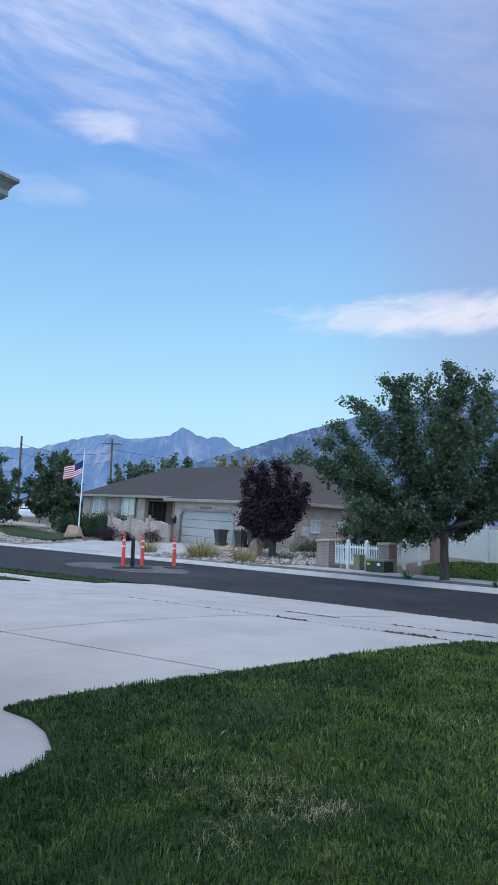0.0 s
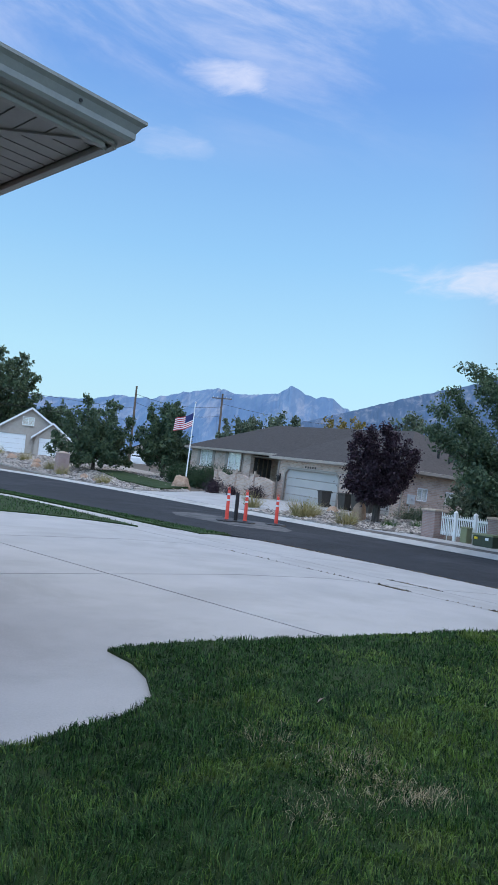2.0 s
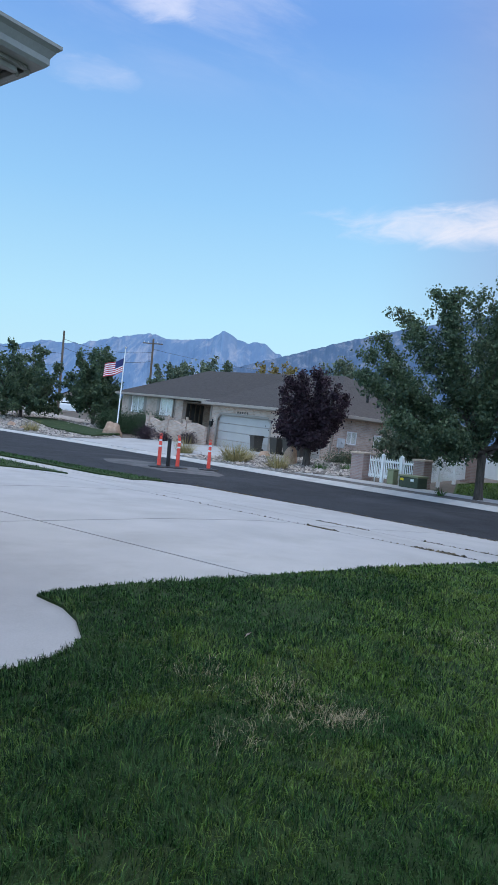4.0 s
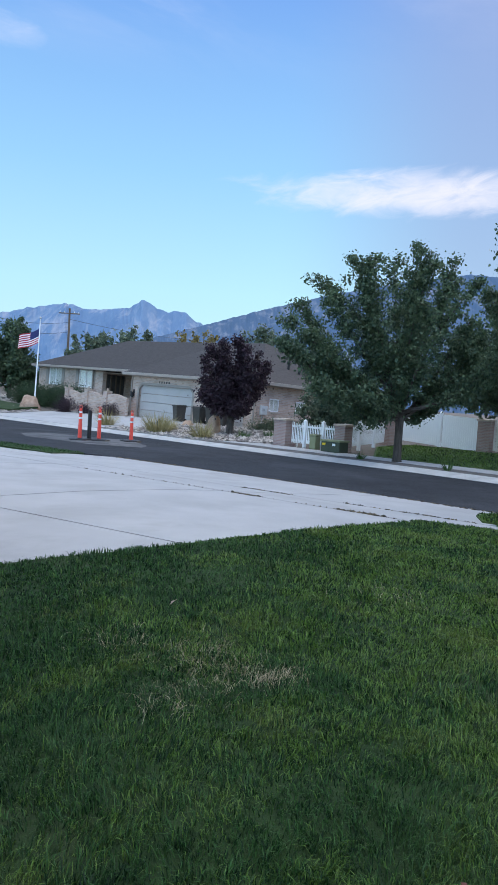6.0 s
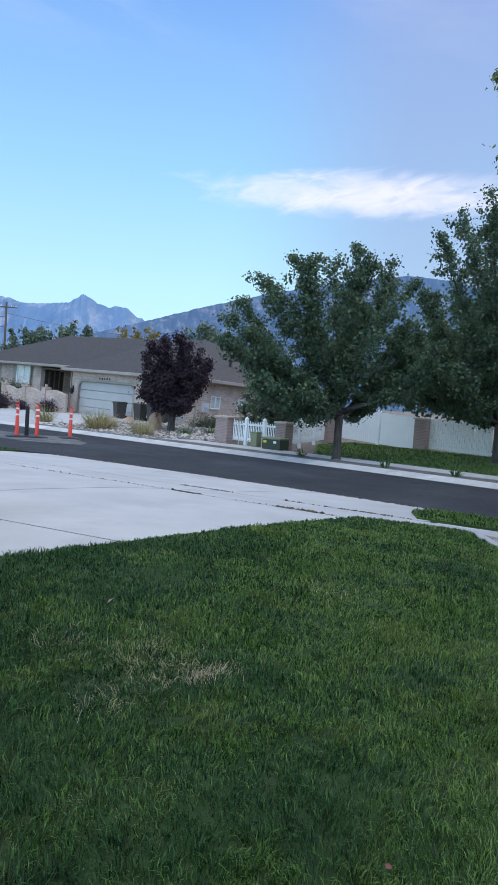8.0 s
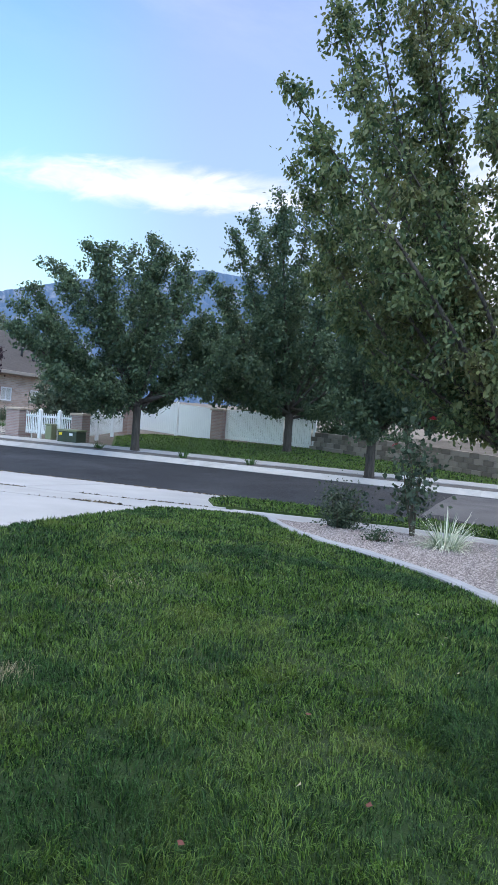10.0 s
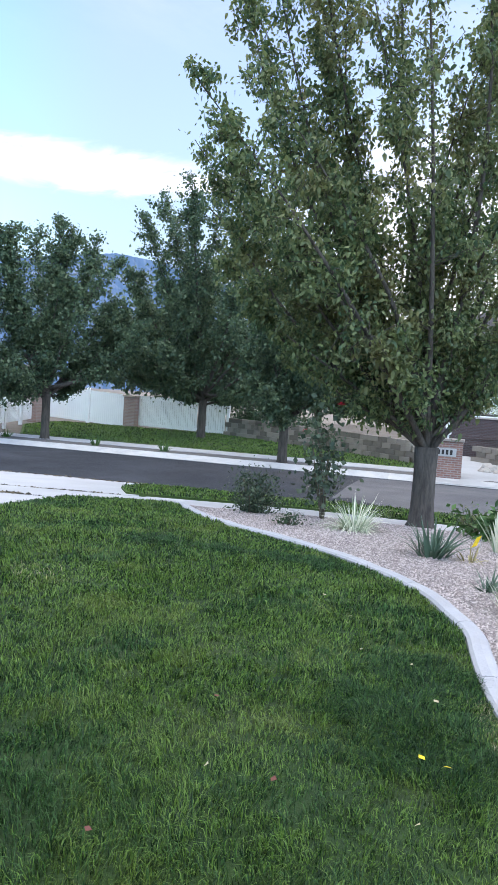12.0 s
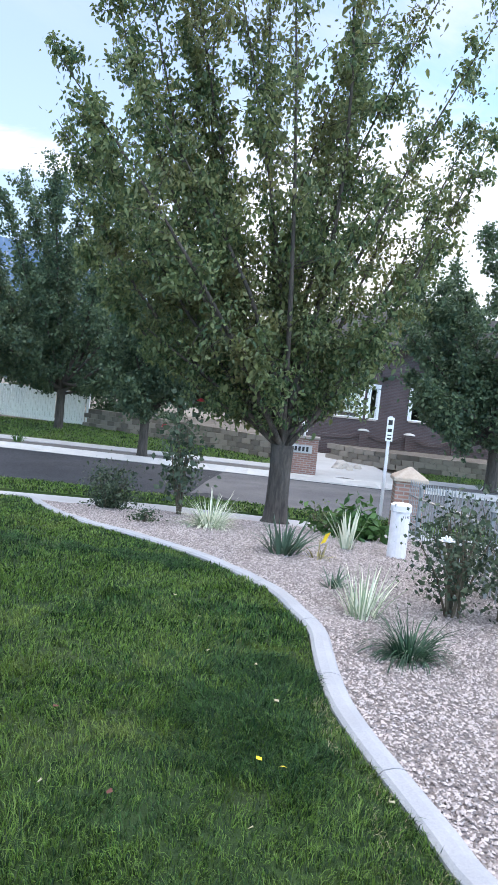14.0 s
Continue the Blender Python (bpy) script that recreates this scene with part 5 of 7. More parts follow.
def picket_panel(a, b, z0, z1, n, label, scallop=0.0, pw=0.075, posts=(), drop=(0.0, 0.0)):
    """A vinyl fence panel from a to b with rails, posts and separate pickets; drop: how far each end's top lies lower."""
    ax, ay = a
    L = math.dist(a, b)
    rz = math.degrees(math.atan2(b[1] - ay, b[0] - ax))
    root = thing("fence_panel", (ax, ay, hgt(ax, ay) - 0.02), rz, label, "fence", "white vinyl fence")
    zb = hgt(ax, ay) - 0.02
    slope = (drop[1] - drop[0]) / L

    def tilt(bm):
        for v in bm.verts:
            v.co.z -= drop[0] + slope * v.co.x
    for zz in (z0 - zb + 0.06, z1 - zb - 0.16 - scallop):
        bm = bmesh.new()
        box(bm, 0, L, 0.02, 0.06, zz, zz + 0.09, 0.006)
        tilt(bm)
        part("rail", bm, M_WHITE, root)
    for q in posts:
        bm = bmesh.new()
        box(bm, q - 0.065, q + 0.065, -0.04, 0.09, 0, z1 - zb + (0.0 if scallop else 0.06), 0.008)
        tilt(bm)
        for v in bm.verts:
            if v.co.z < 0.1:
                v.co.z = 0
        p = part("post", bm, M_WHITE, root)
        bm = bmesh.new()
        top = z1 - zb + (0.0 if scallop else 0.06) - drop[0] - slope * q
        vs = [bm.verts.new(c) for c in ((q - 0.08, -0.055, top), (q + 0.08, -0.055, top), (q + 0.08, 0.105, top), (q - 0.08, 0.105, top), (q, 0.025, top + 0.09))]
        for f in ((3, 2, 1, 0), (0, 1, 4), (1, 2, 4), (2, 3, 4), (3, 0, 4)):
            bm.faces.new([vs[i] for i in f])
        part("post_cap", bm, M_WHITE, root)
    spans = sorted([0.0, *posts, L])
    for k in range(n):
        c = (k + 0.5) / n * L
        if any(abs(c - q) < 0.09 for q in posts):
            continue
        sp = [(p, q) for p, q in zip(spans, spans[1:]) if p <= c <= q][0]
        u = (c - sp[0]) / max(sp[1] - sp[0], 0.01)
        top = z1 - zb - scallop * math.sin(math.pi * u)
        bm = bmesh.new()
        box(bm, c - pw / 2, c + pw / 2, 0.0, 0.02, z0 - zb, top)
        if scallop:
            for v in bm.verts:
                if v.co.z > top - 0.01:
                    v.co.x = c + (v.co.x - c) * 0.4
        tilt(bm)
        part("picket", bm, M_WHITE, root)
    return root


picket_panel(st(24.2, -21.1), st(24.3, -18.6), -0.26, 0.75, 27, "white vinyl picket fence panel with scalloped top", 0.14, 0.06, (0.75, 1.75))
picket_panel(st(24.6, -18.45), st(28.4, -18.9), -0.26, 0.80, 40, "white vinyl picket fence panel with scalloped top", 0.16, 0.06, (1.4, 2.8), (0.0, -0.2))
picket_panel(st(30.1, -19.6), st(30.1, -15.0), -0.10, 1.40, 44, "white vinyl fence panel between brick pillars", 0.0, 0.10, (0.1, 2.6), (-0.16, 0.08))
picket_panel(st(30.1, -14.35), st(30.1, -9.85), -0.06, 1.33, 40, "white vinyl fence panel with a gate latch", 0.0, 0.095, (3.05, 4.4), (0.0, 0.1))
latch = thing("gate_latch", (*st(30.03, -11.15), 0.62), -48, "small black gate latch on a white fence", "latch")
bm = bmesh.new()
box(bm, -0.03, 0.03, -0.05, 0.0, -0.12, 0.1, 0.008)
box(bm, -0.06, 0.02, -0.09, -0.05, 0.0, 0.03, 0.008)
part("latch_body", bm, M_BLACK, latch)

# courtyard wall before the house: low brick with dips, end pillars with lamps
def courtyard_wall():
    x0, y0 = st(29.0, -48.3)
    z = hgt(x0, y0)
    root = thing("courtyard_wall", (x0, y0, z), 0, "low tan brick courtyard wall with dipped top", "wall")
    root.matrix_world = Matrix.Translation((x0, y0, z + 0.12)) @ Matrix.Rotation(radians(2.0), 4, "Y") @ Matrix.Rotation(TH, 4, "Z")
    n = 44
    L = 7.6
    verts, faces = [], []
    for i in range(n + 1):
        u = i / n
        h = 1.34 + 0.22 * abs(math.cos(u * math.pi * 2.5)) ** 1.5
        for yy in (0, 0.22):
            verts += [(u * L, yy, -0.5), (u * L, yy, h)]
    for i in range(n):
        j = 4 * i
        faces += [(j, j + 4, j + 5, j + 1), (j + 2, j + 3, j + 7, j + 6), (j + 1, j + 5, j + 7, j + 3)]
    faces += [(0, 1, 3, 2), (4 * n, 4 * n + 2, 4 * n + 3, 4 * n + 1)]
    box_uv(raw_mesh("wall_body", verts, faces, M_BRICK_TAN, root))
    for q in (-0.15, 2.6, 5.1):
        bm = bmesh.new()
        box(bm, q - 0.22, q + 0.22, -0.12, 0.34, -0.5, 1.62, 0.01)
        p = box_uv(part("post", bm, M_BRICK_TAN, root))
        bm = bmesh.new()
        box(bm, q - 0.27, q + 0.27, -0.17, 0.39, 1.622, 1.70, 0.02)
        box(bm, q - 0.07, q + 0.07, 0.04, 0.18, 1.70, 1.9, 0.02)
        part("post_lamp", bm, M_CAPSTONE, root)


courtyard_wall()


def wheelie_bin(at, rz, label):
    root = thing("wheelie_bin", (at[0], at[1], hgt(*at) + 0.01), rz, label, "waste bin", "bins by the garage")
    bm = bmesh.new()
    vs = box(bm, -0.3, 0.3, -0.35, 0.35, 0.06, 1.0, 0.02)
    for v in bm.verts:
        k = 0.78 + 0.22 * (v.co.z / 1.0)
        v.co.x *= k
        v.co.y *= k
    part("body", bm, M_BIN, root)
    bm = bmesh.new()
    box(bm, -0.34, 0.34, -0.4, 0.4, 1.0, 1.05, 0.02)
    box(bm, -0.3, 0.3, -0.36, 0.36, 1.05, 1.09, 0.018)
    part("lid", bm, M_BIN, root)
    bm = bmesh.new()
    tube(bm, [(-0.28, 0.42, 0.98), (0.28, 0.42, 0.98)], [0.02, 0.02], 8)
    part("handle", bm, M_BIN, root)
    for sx in (-1, 1):
        bm = bmesh.new()
        tube(bm, [(sx * 0.22, 0.3, 0.12), (sx * 0.3, 0.3, 0.12)], [0.12, 0.12], 14)
        part("wheel", bm, M_BLACK, root)


for s, l, r in ((29.2, -35.1, -60), (29.0, -32.9, -40), (29.1, -31.8, -52), (29.0, -30.7, -45)):
    wheelie_bin(st(s, l), r, "dark brown wheeled waste bin beside the garage")


def traffic_post(at, h, label):
    """Channelizer: black rubber base, tapered orange tube with bands, loop on top."""
    root = thing("traffic_post", (at[0], at[1], hgt(*at)), 20, label, "traffic cone", "traffic posts")
    bm = bmesh.new()
    pts = [(math.cos(k * math.pi / 4 + math.pi / 8), math.sin(k * math.pi / 4 + math.pi / 8)) for k in range(8)]
    lo = [bm.verts.new((x * 0.46, y * 0.46, 0.0)) for x, y in pts]
    mid = [bm.verts.new((x * 0.44, y * 0.44, 0.05)) for x, y in pts]
    hi = [bm.verts.new((x * 0.18, y * 0.18, 0.09)) for x, y in pts]
    bm.faces.new(hi)
    for a, b in ((lo, mid), (mid, hi)):
        for k in range(8):
            bm.faces.new((a[k], a[(k + 1) % 8], b[(k + 1) % 8], b[k]))
    part("base", bm, M_BLACK, root)
    bm = bmesh.new()
    tube(bm, [(0, 0, 0.07), (0, 0, h * 0.9), (0, 0, h * 0.93)], [0.085, 0.06, 0.035], 14)
    part("tube", bm, M_ORANGE, root)
    for z in (0.64, 0.81):
        bm = bmesh.new()
        r0 = 0.085 - 0.025 * z / 0.9 + 0.003
        tube(bm, [(0, 0, h * (z - 0.03)), (0, 0, h * (z + 0.02))], [r0 + 0.002, r0], 14, cap=False)
        part("reflective_band", bm, M_REFLECT, root)
    bm = bmesh.new()
    ring = [(0.055 * math.cos(a), 0, h * 0.96 + 0.055 * math.sin(a)) for a in [k * math.pi / 6 - math.pi / 2 for k in range(13)]]
    tube(bm, ring, [0.014] * 13, 6, cap=False)
    part("grab_loop", bm, M_ORANGE, root)


traffic_post(st(15.95, -25.45), 1.42, "orange traffic post with white bands on a black base")
traffic_post(st(16.65, -25.1), 1.4, "orange traffic post with white bands on a black base")
traffic_post(st(18.1, -24.85), 1.32, "orange traffic post with white bands on a black base")
bpost = thing("black_post", (*st(16.4, -25.45), hgt(*st(16.4, -25.45))), 0, "plain black plastic post on a flat base", "traffic post")
bm = bmesh.new()
box(bm, -0.4, 0.4, -0.2, 0.2, 0, 0.06, 0.02)
part("base", bm, M_BLACK, bpost)
bm = bmesh.new()
tube(bm, [(0, 0, 0.06), (0, 0, 1.22)], [0.085, 0.08], 12)
part("tube", bm, M_BLACK, bpost)

# flagpole with a striped flag hanging in a light wind
def flagpole():
    at = st(28.0, -51.6)
    root = thing("flagpole", (at[0], at[1], hgt(*at)), 0, "white flagpole flying a striped red and white flag", "flagpole")
    H = 7.05
    bm = bmesh.new()
    tube(bm, [(0, 0, 0), (0.1, 0, H * 0.5), (0.2, 0, H)], [0.06, 0.05, 0.035], 10)
    part("pole", bm, M_WHITE, root)
    bm = bmesh.new()
    bmesh.ops.create_uvsphere(bm, u_segments=12, v_segments=8, radius=0.09)
    bmesh.ops.translate(bm, verts=bm.verts, vec=(0.2, 0, H + 0.08))
    part("finial", bm, M_METAL, root)
    nx, nz, W, F = 26, 13, 1.75, 1.1
    x0 = 0.17
    verts = []
    for i in range(nx + 1):
        u = i / nx
        for j in range(nz + 1):
            w = j / nz
            x = x0 - u * W * 0.92
            z = H - 0.75 - w * F - 0.75 * u - 0.16 * math.sin(u * 5.2) * u
            y = 0.13 * math.sin(u * 8 + w * 1.4) * (0.25 + u)
            verts.append((x - 0.02 * w, y, z))
    groups = {"flag_stripe": ([], []), "flag_canton": ([], [])}
    red, white, blue = [], [], []
    for i in range(nx):
        for j in range(nz):
            f = (i * (nz + 1) + j, (i + 1) * (nz + 1) + j, (i + 1) * (nz + 1) + j + 1, i * (nz + 1) + j + 1)
            (blue if i < 11 and j < 7 else (red if j % 2 == 0 else white)).append(f)
    cloth = new("flag")
    cloth.parent = root
    for nm, fs, m in (("red_stripe", red, M_FLAGRED), ("white_stripe", white, M_FLAGWHITE), ("blue_field", blue, M_FLAGBLUE)):
        used = sorted({q for f in fs for q in f})
        ix = {q: k for k, q in enumerate(used)}
        raw_mesh(nm, [verts[q] for q in used], [tuple(ix[q] for q in f) for f in fs], m, cloth, smooth=True)


flagpole()


def utility_pole(at, h, arms, label, lean=0.0):
    root = thing("utility_pole", (at[0], at[1], hgt(*at) - 0.1), 0, label, "utility pole", "utility poles")
    bm = bmesh.new()
    tube(bm, [(0, 0, 0), (lean * 0.5, 0, h * 0.5), (lean, 0, h)], [0.17, 0.15, 0.12], 10)
    part("pole", bm, M_WOOD, root)
    for k in range(arms):
        z = h - 0.7 - k * 1.1
        bm = bmesh.new()
        box(bm, -1.3 + lean, 1.3 + lean, -0.18, -0.06, z, z + 0.13, 0.01)
        part("crossarm", bm, M_WOOD, root)
        for q in (-1.15, -0.6, 0.6, 1.15):
            bm = bmesh.new()
            tube(bm, [(q + lean, -0.12, z + 0.13), (q + lean, -0.12, z + 0.34)], [0.05, 0.035], 8)
            part("insulator", bm, M_GREYBOX, root)
    return root


P1, P2, P3 = (-29.3, 89.4), az_pt(-11.2, 92), az_pt(-34, 58)
utility_pole(P1, 10.8, 0, "bare weathered wooden utility pole")
utility_pole(P2, 11.0, 1, "weathered wooden utility pole with a crossarm")


def cable(a, b, sag, label):
    bm = bmesh.new()
    a, b = Vector(a), Vector(b)
    pts = [a.lerp(b, k / 16) - Vector((0, 0, sag * 4 * (k / 16) * (1 - k / 16))) for k in range(17)]
    tube(bm, [tuple(p) for p in pts], [0.02] * 17, 5)
    tagged(mesh_ob("cable", bm, M_BLACK), label, "cable", "overhead cables")


cable((*P1, 10.5), (*P2, 9.8), 0.7, "thin overhead cable between wooden poles")
cable((*P1, 9.4), (*P2, 8.6), 0.8, "thin overhead cable between wooden poles")
cable((*P1, 8.6), (*az_pt(-40, 70), 8.6), 0.6, "thin overhead cable between wooden poles")
cable((*P1, 7.0), (*az_pt(-40, 70), 7.0), 0.6, "thin overhead cable between wooden poles")
cable((*P2, 10.2), (*az_pt(4, 120), 11.5), 1.0, "thin overhead cable between wooden poles")

# utility boxes in the verge by the picket fence
ped = thing("utility_pedestal", (*st(24.0, -19.55), hgt(*st(24.0, -19.55))), -48, "olive green utility pedestal by a picket fence", "utility box")
bm = bmesh.new()
box(bm, -0.17, 0.17, -0.17, 0.17, 0, 0.58, 0.04)
part("case", bm, M_GREENBOX, ped)
bm = bmesh.new()
box(bm, -0.19, 0.19, -0.19, 0.19, 0.58, 0.66, 0.035)
part("lid", bm, M_GREENBOX, ped)
tra = thing("transformer_box", (*st(23.8, -18.3), hgt(*st(23.8, -18.3))), -48, "low dark green transformer box with stickers", "utility box")
bm = bmesh.new()
box(bm, -0.48, 0.48, -0.32, 0.32, 0, 0.44, 0.03)
part("case", bm, M_DARKBOX, tra)
bm = bmesh.new()
box(bm, -0.51, 0.51, -0.35, 0.35, 0.442, 0.52, 0.025)
part("lid", bm, M_GREENBOX, tra)
for q, m in ((-0.32, M_YELLOW), (0.2, M_WHITE)):
    bm = bmesh.new()
    box(bm, q - 0.08, q + 0.08, -0.33, -0.322, 0.28, 0.38)
    part("sticker", bm, m, tra)
rake = thing("garden_stake", (*st(24.0, -20.55), hgt(*st(24.0, -20.55))), -48, "thin grey T-shaped stake by a picket fence", "stake")
bm = bmesh.new()
tube(bm, [(0, 0, 0), (0, 0, 0.95)], [0.02, 0.02], 6)
part("shaft", bm, M_GREYBOX, rake)
bm = bmesh.new()
box(bm, -0.18, 0.18, -0.02, 0.02, 0.93, 0.97)
part("crosspiece", bm, M_GREYBOX, rake)


# ---- left: gabled house with garage, pillar, far fence ----
def left_house():
    at = az_pt(-26.4, 104)
    z = hgt(*at)
    rz = 26
    root = thing("gabled_house", (at[0], at[1], z), rz, "taupe stucco house with white garage doors and gables", "house")
    def gable(x0, x1, y, zt, peak, depth, holes, mat=M_STUCCO):
        brick_box("wall", x0, x1, y, y + 0.3, 0, zt, mat, root, holes)
        bm = bmesh.new()
        c = (x0 + x1) / 2
        vs = [bm.verts.new(p) for p in ((x0, y, zt), (x1, y, zt), (c, y, peak), (x0, y + 0.3, zt), (x1, y + 0.3, zt), (c, y + 0.3, peak))]
        for f in ((0, 1, 2), (5, 4, 3), (0, 2, 5, 3), (1, 4, 5, 2), (0, 3, 4, 1)):
            bm.faces.new([vs[i] for i in f])
        part("gable", bm, mat, root)
        o = 0.55
        k = (peak - zt) / (c - x0)
        for a, b in (((x0 - o, zt - o * k), (c, peak)), ((c, peak), (x1 + o, zt - o * k))):
            V4 = [(a[0], y - 0.5, a[1] + 0.12), (b[0], y - 0.5, b[1] + 0.12), (b[0], y + depth, b[1] + 0.12), (a[0], y + depth, a[1] + 0.12)]
            slab_roof("roof", V4, [(0, 1, 2, 3)], M_SHINGLE, root, 0.2)
            bm = bmesh.new()
            q = [bm.verts.new(p) for p in ((a[0], y - 0.56, a[1] - 0.16), (b[0], y - 0.56, b[1] - 0.16), (b[0], y - 0.56, b[1] + 0.14), (a[0], y - 0.56, a[1] + 0.14))]
            f = bm.faces.new(q)
            r = bmesh.ops.extrude_face_region(bm, geom=[f])
            bmesh.ops.translate(bm, verts=[v for v in r["geom"] if isinstance(v, bmesh.types.BMVert)], vec=(0, 0.05, 0))
            bmesh.ops.recalc_face_normals(bm, faces=bm.faces)
            part("bargeboard", bm, M_WHITE, root)
        for h in holes:
            if h[2] < 0.05:
                g = new("garage_door")
                g.parent = root
                for n in range(4):
                    bm = bmesh.new()
                    box(bm, h[0] + 0.02, h[1] - 0.02, y + 0.1, y + 0.16, h[3] * n / 4 + 0.01, h[3] * (n + 1) / 4 - 0.012, 0.008)
                    part("section", bm, M_WHITE, g)
    gable(-4.2, 5.9, 0, 3.0, 6.5, 12, [(-3.7, 0.4, -0.01, 2.7)])
    gable(1.6, 6.1, -0.9, 2.8, 4.6, 8, [(2.2, 4.7, -0.01, 2.4)])
    house_window(root, -0.3, 1.3, 4.0, 5.2, -0.12, curtain=False, mull=1)
    bm = bmesh.new()
    box(bm, -4.1, 5.8, 11, 11.3, 0, 3.0)
    box(bm, 5.6, 5.9, 0.3, 11, 0, 3.0)
    box(bm, -4.2, -3.9, 0.3, 11, 0, 3.0)
    box(bm, 5.82, 6.1, -0.6, 7, 0, 2.8)
    part("side_wall", bm, M_STUCCO, root)


left_house()
brick_pillar("entrance_pillar", st(23.2, -68.5), 1.1, 1.9, PINK, M_CAPSTONE, "tan brick entrance pillar with a pyramid cap", "peak", group="entrance pillars")


def far_gable_house():
    at = az_pt(-16.7, 132)
    root = thing("far_house", (at[0], at[1], hgt(*at) - 0.15), 20, "small tan gabled house beyond the gardens", "house")
    brick_box("wall", -3.5, 3.5, 0, 0.3, 0, 2.7, M_STUCCO, root, [(-2.6, 1.6, -0.01, 2.3)])
    bm = bmesh.new()
    vs = [bm.verts.new(p) for p in ((-3.5, 0, 2.7), (3.5, 0, 2.7), (0, 0, 4.2), (-3.5, 0.3, 2.7), (3.5, 0.3, 2.7), (0, 0.3, 4.2))]
    for f in ((0, 1, 2), (5, 4, 3), (0, 2, 5, 3), (1, 4, 5, 2)):
        bm.faces.new([vs[i] for i in f])
    part("gable", bm, M_STUCCO, root)
    for sx in (-1, 1):
        slab_roof("roof", [(sx * 4.1, -0.5, 2.5), (0, -0.5, 4.35), (0, 8, 4.35), (sx * 4.1, 8, 2.5)], [(0, 1, 2, 3)], M_SHINGLE, root, 0.2)
    bm = bmesh.new()
    box(bm, -3.5, -3.2, 0.3, 8, 0, 2.7)
    box(bm, 3.2, 3.5, 0.3, 8, 0, 2.7)
    part("side_wall", bm, M_STUCCO, root)
    bm = bmesh.new()
    box(bm, -2.58, 1.58, 0.1, 0.16, 0.02, 2.28, 0.01)
    part("garage_door", bm, M_WHITE, root)


def parked_car(at, rz, label):
    root = thing("car", (at[0], at[1], hgt(*at)), rz, label, "car")
    side = [(-2.3, 0.35), (2.2, 0.35), (2.3, 0.7), (2.1, 0.95), (1.2, 1.05), (0.5, 1.5), (-1.0, 1.55), (-1.8, 1.1), (-2.25, 0.95)]
    bm = bmesh.new()
    l, q = [[bm.verts.new((x, y * (0.82 if z > 1.2 else 1.0), z)) for x, z in side] for y in (-0.88, 0.88)]
    bm.faces.new(l)
    bm.faces.new(q[::-1])
    for i in range(len(side)):
        bm.faces.new((l[i], q[i], q[(i + 1) % len(side)], l[(i + 1) % len(side)]))
    bmesh.ops.recalc_face_normals(bm, faces=bm.faces)
    bmesh.ops.bevel(bm, geom=bm.edges[:], offset=0.05, segments=2, affect="EDGES")
    part("body", bm, M_WHITE, root)
    for sy in (-1, 1):
        bm = bmesh.new()
        box(bm, -1.1, 0.65, sy * 0.80 - 0.03, sy * 0.80 + 0.03, 1.08, 1.42, 0.02)
        part("side_window", bm, M_BLACK, root)
        for x in (-1.4, 1.4):
            bm = bmesh.new()
            tube(bm, [(x, sy * 0.72, 0.32), (x, sy * 0.93, 0.32)], [0.32, 0.32], 16)
            part("wheel", bm, M_BLACK, root)


far_gable_house()
parked_car(az_pt(-17.3, 104), 8, "white parked car seen beyond a garden hedge")
parked_car(az_pt(-15.2, 110), -10, "white parked car seen beyond a garden hedge")
lf = az_pt(-24.0, 112)
lf2 = az_pt(-18.3, 100)
picket_panel(lf, lf2, hgt(*lf) + 0.05, hgt(*lf) + 2.3, 40, "plain white vinyl fence behind a front garden", 0.0, 0.27, (3.0, 6.0, 9.0, 12.0), (0, 1.5))

# ---- right side: retaining walls, dark brick house, mailbox pillar ----
def block_mesh():
    bm = bmesh.new()
    box(bm, -0.196, 0.196, -0.12, 0.12, -0.097, 0.097, 0.014)
    for v in bm.verts:
        if v.co.y < -0.1:
            v.co.y += 0.015 * noise.noise(v.co * 9)
    me = bpy.data.meshes.new("block")
    bm.to_mesh(me)
    bm.free()
    me.materials.append(M_BLOCK)
    return me


def block_wall(name, pts, rows, label, top_drop=0.0):
    """A dry-laid wall of separate blocks along a line, with a cap course."""
    rng = random.Random(len(pts) * 7 + rows)
    root = tagged(new(name), label, "retaining wall", kind="structure")
    me = block_mesh()
    line = smooth_line(pts, 0.1)
    for r in range(rows):
        want = 0.2 if r % 2 else 0.0
        run = 0.0
        for p, q in zip(line, line[1:]):
            d = q - p
            while want <= run + d.length:
                a = p + d * ((want - run) / max(d.length, 1e-6))
                want += 0.402
                ob = new("block", me)
                ob.parent = root
                ob.matrix_local = Matrix.Translation((a.x, a.y, hgt(a.x, a.y) + 0.09 + r * 0.2)) @ Matrix.Rotation(math.atan2(d.y, d.x) + rng.uniform(-0.03, 0.03), 4, "Z") @ Matrix.Translation((0, r * 0.03 + rng.uniform(-0.01, 0.01), 0))
            run += d.length


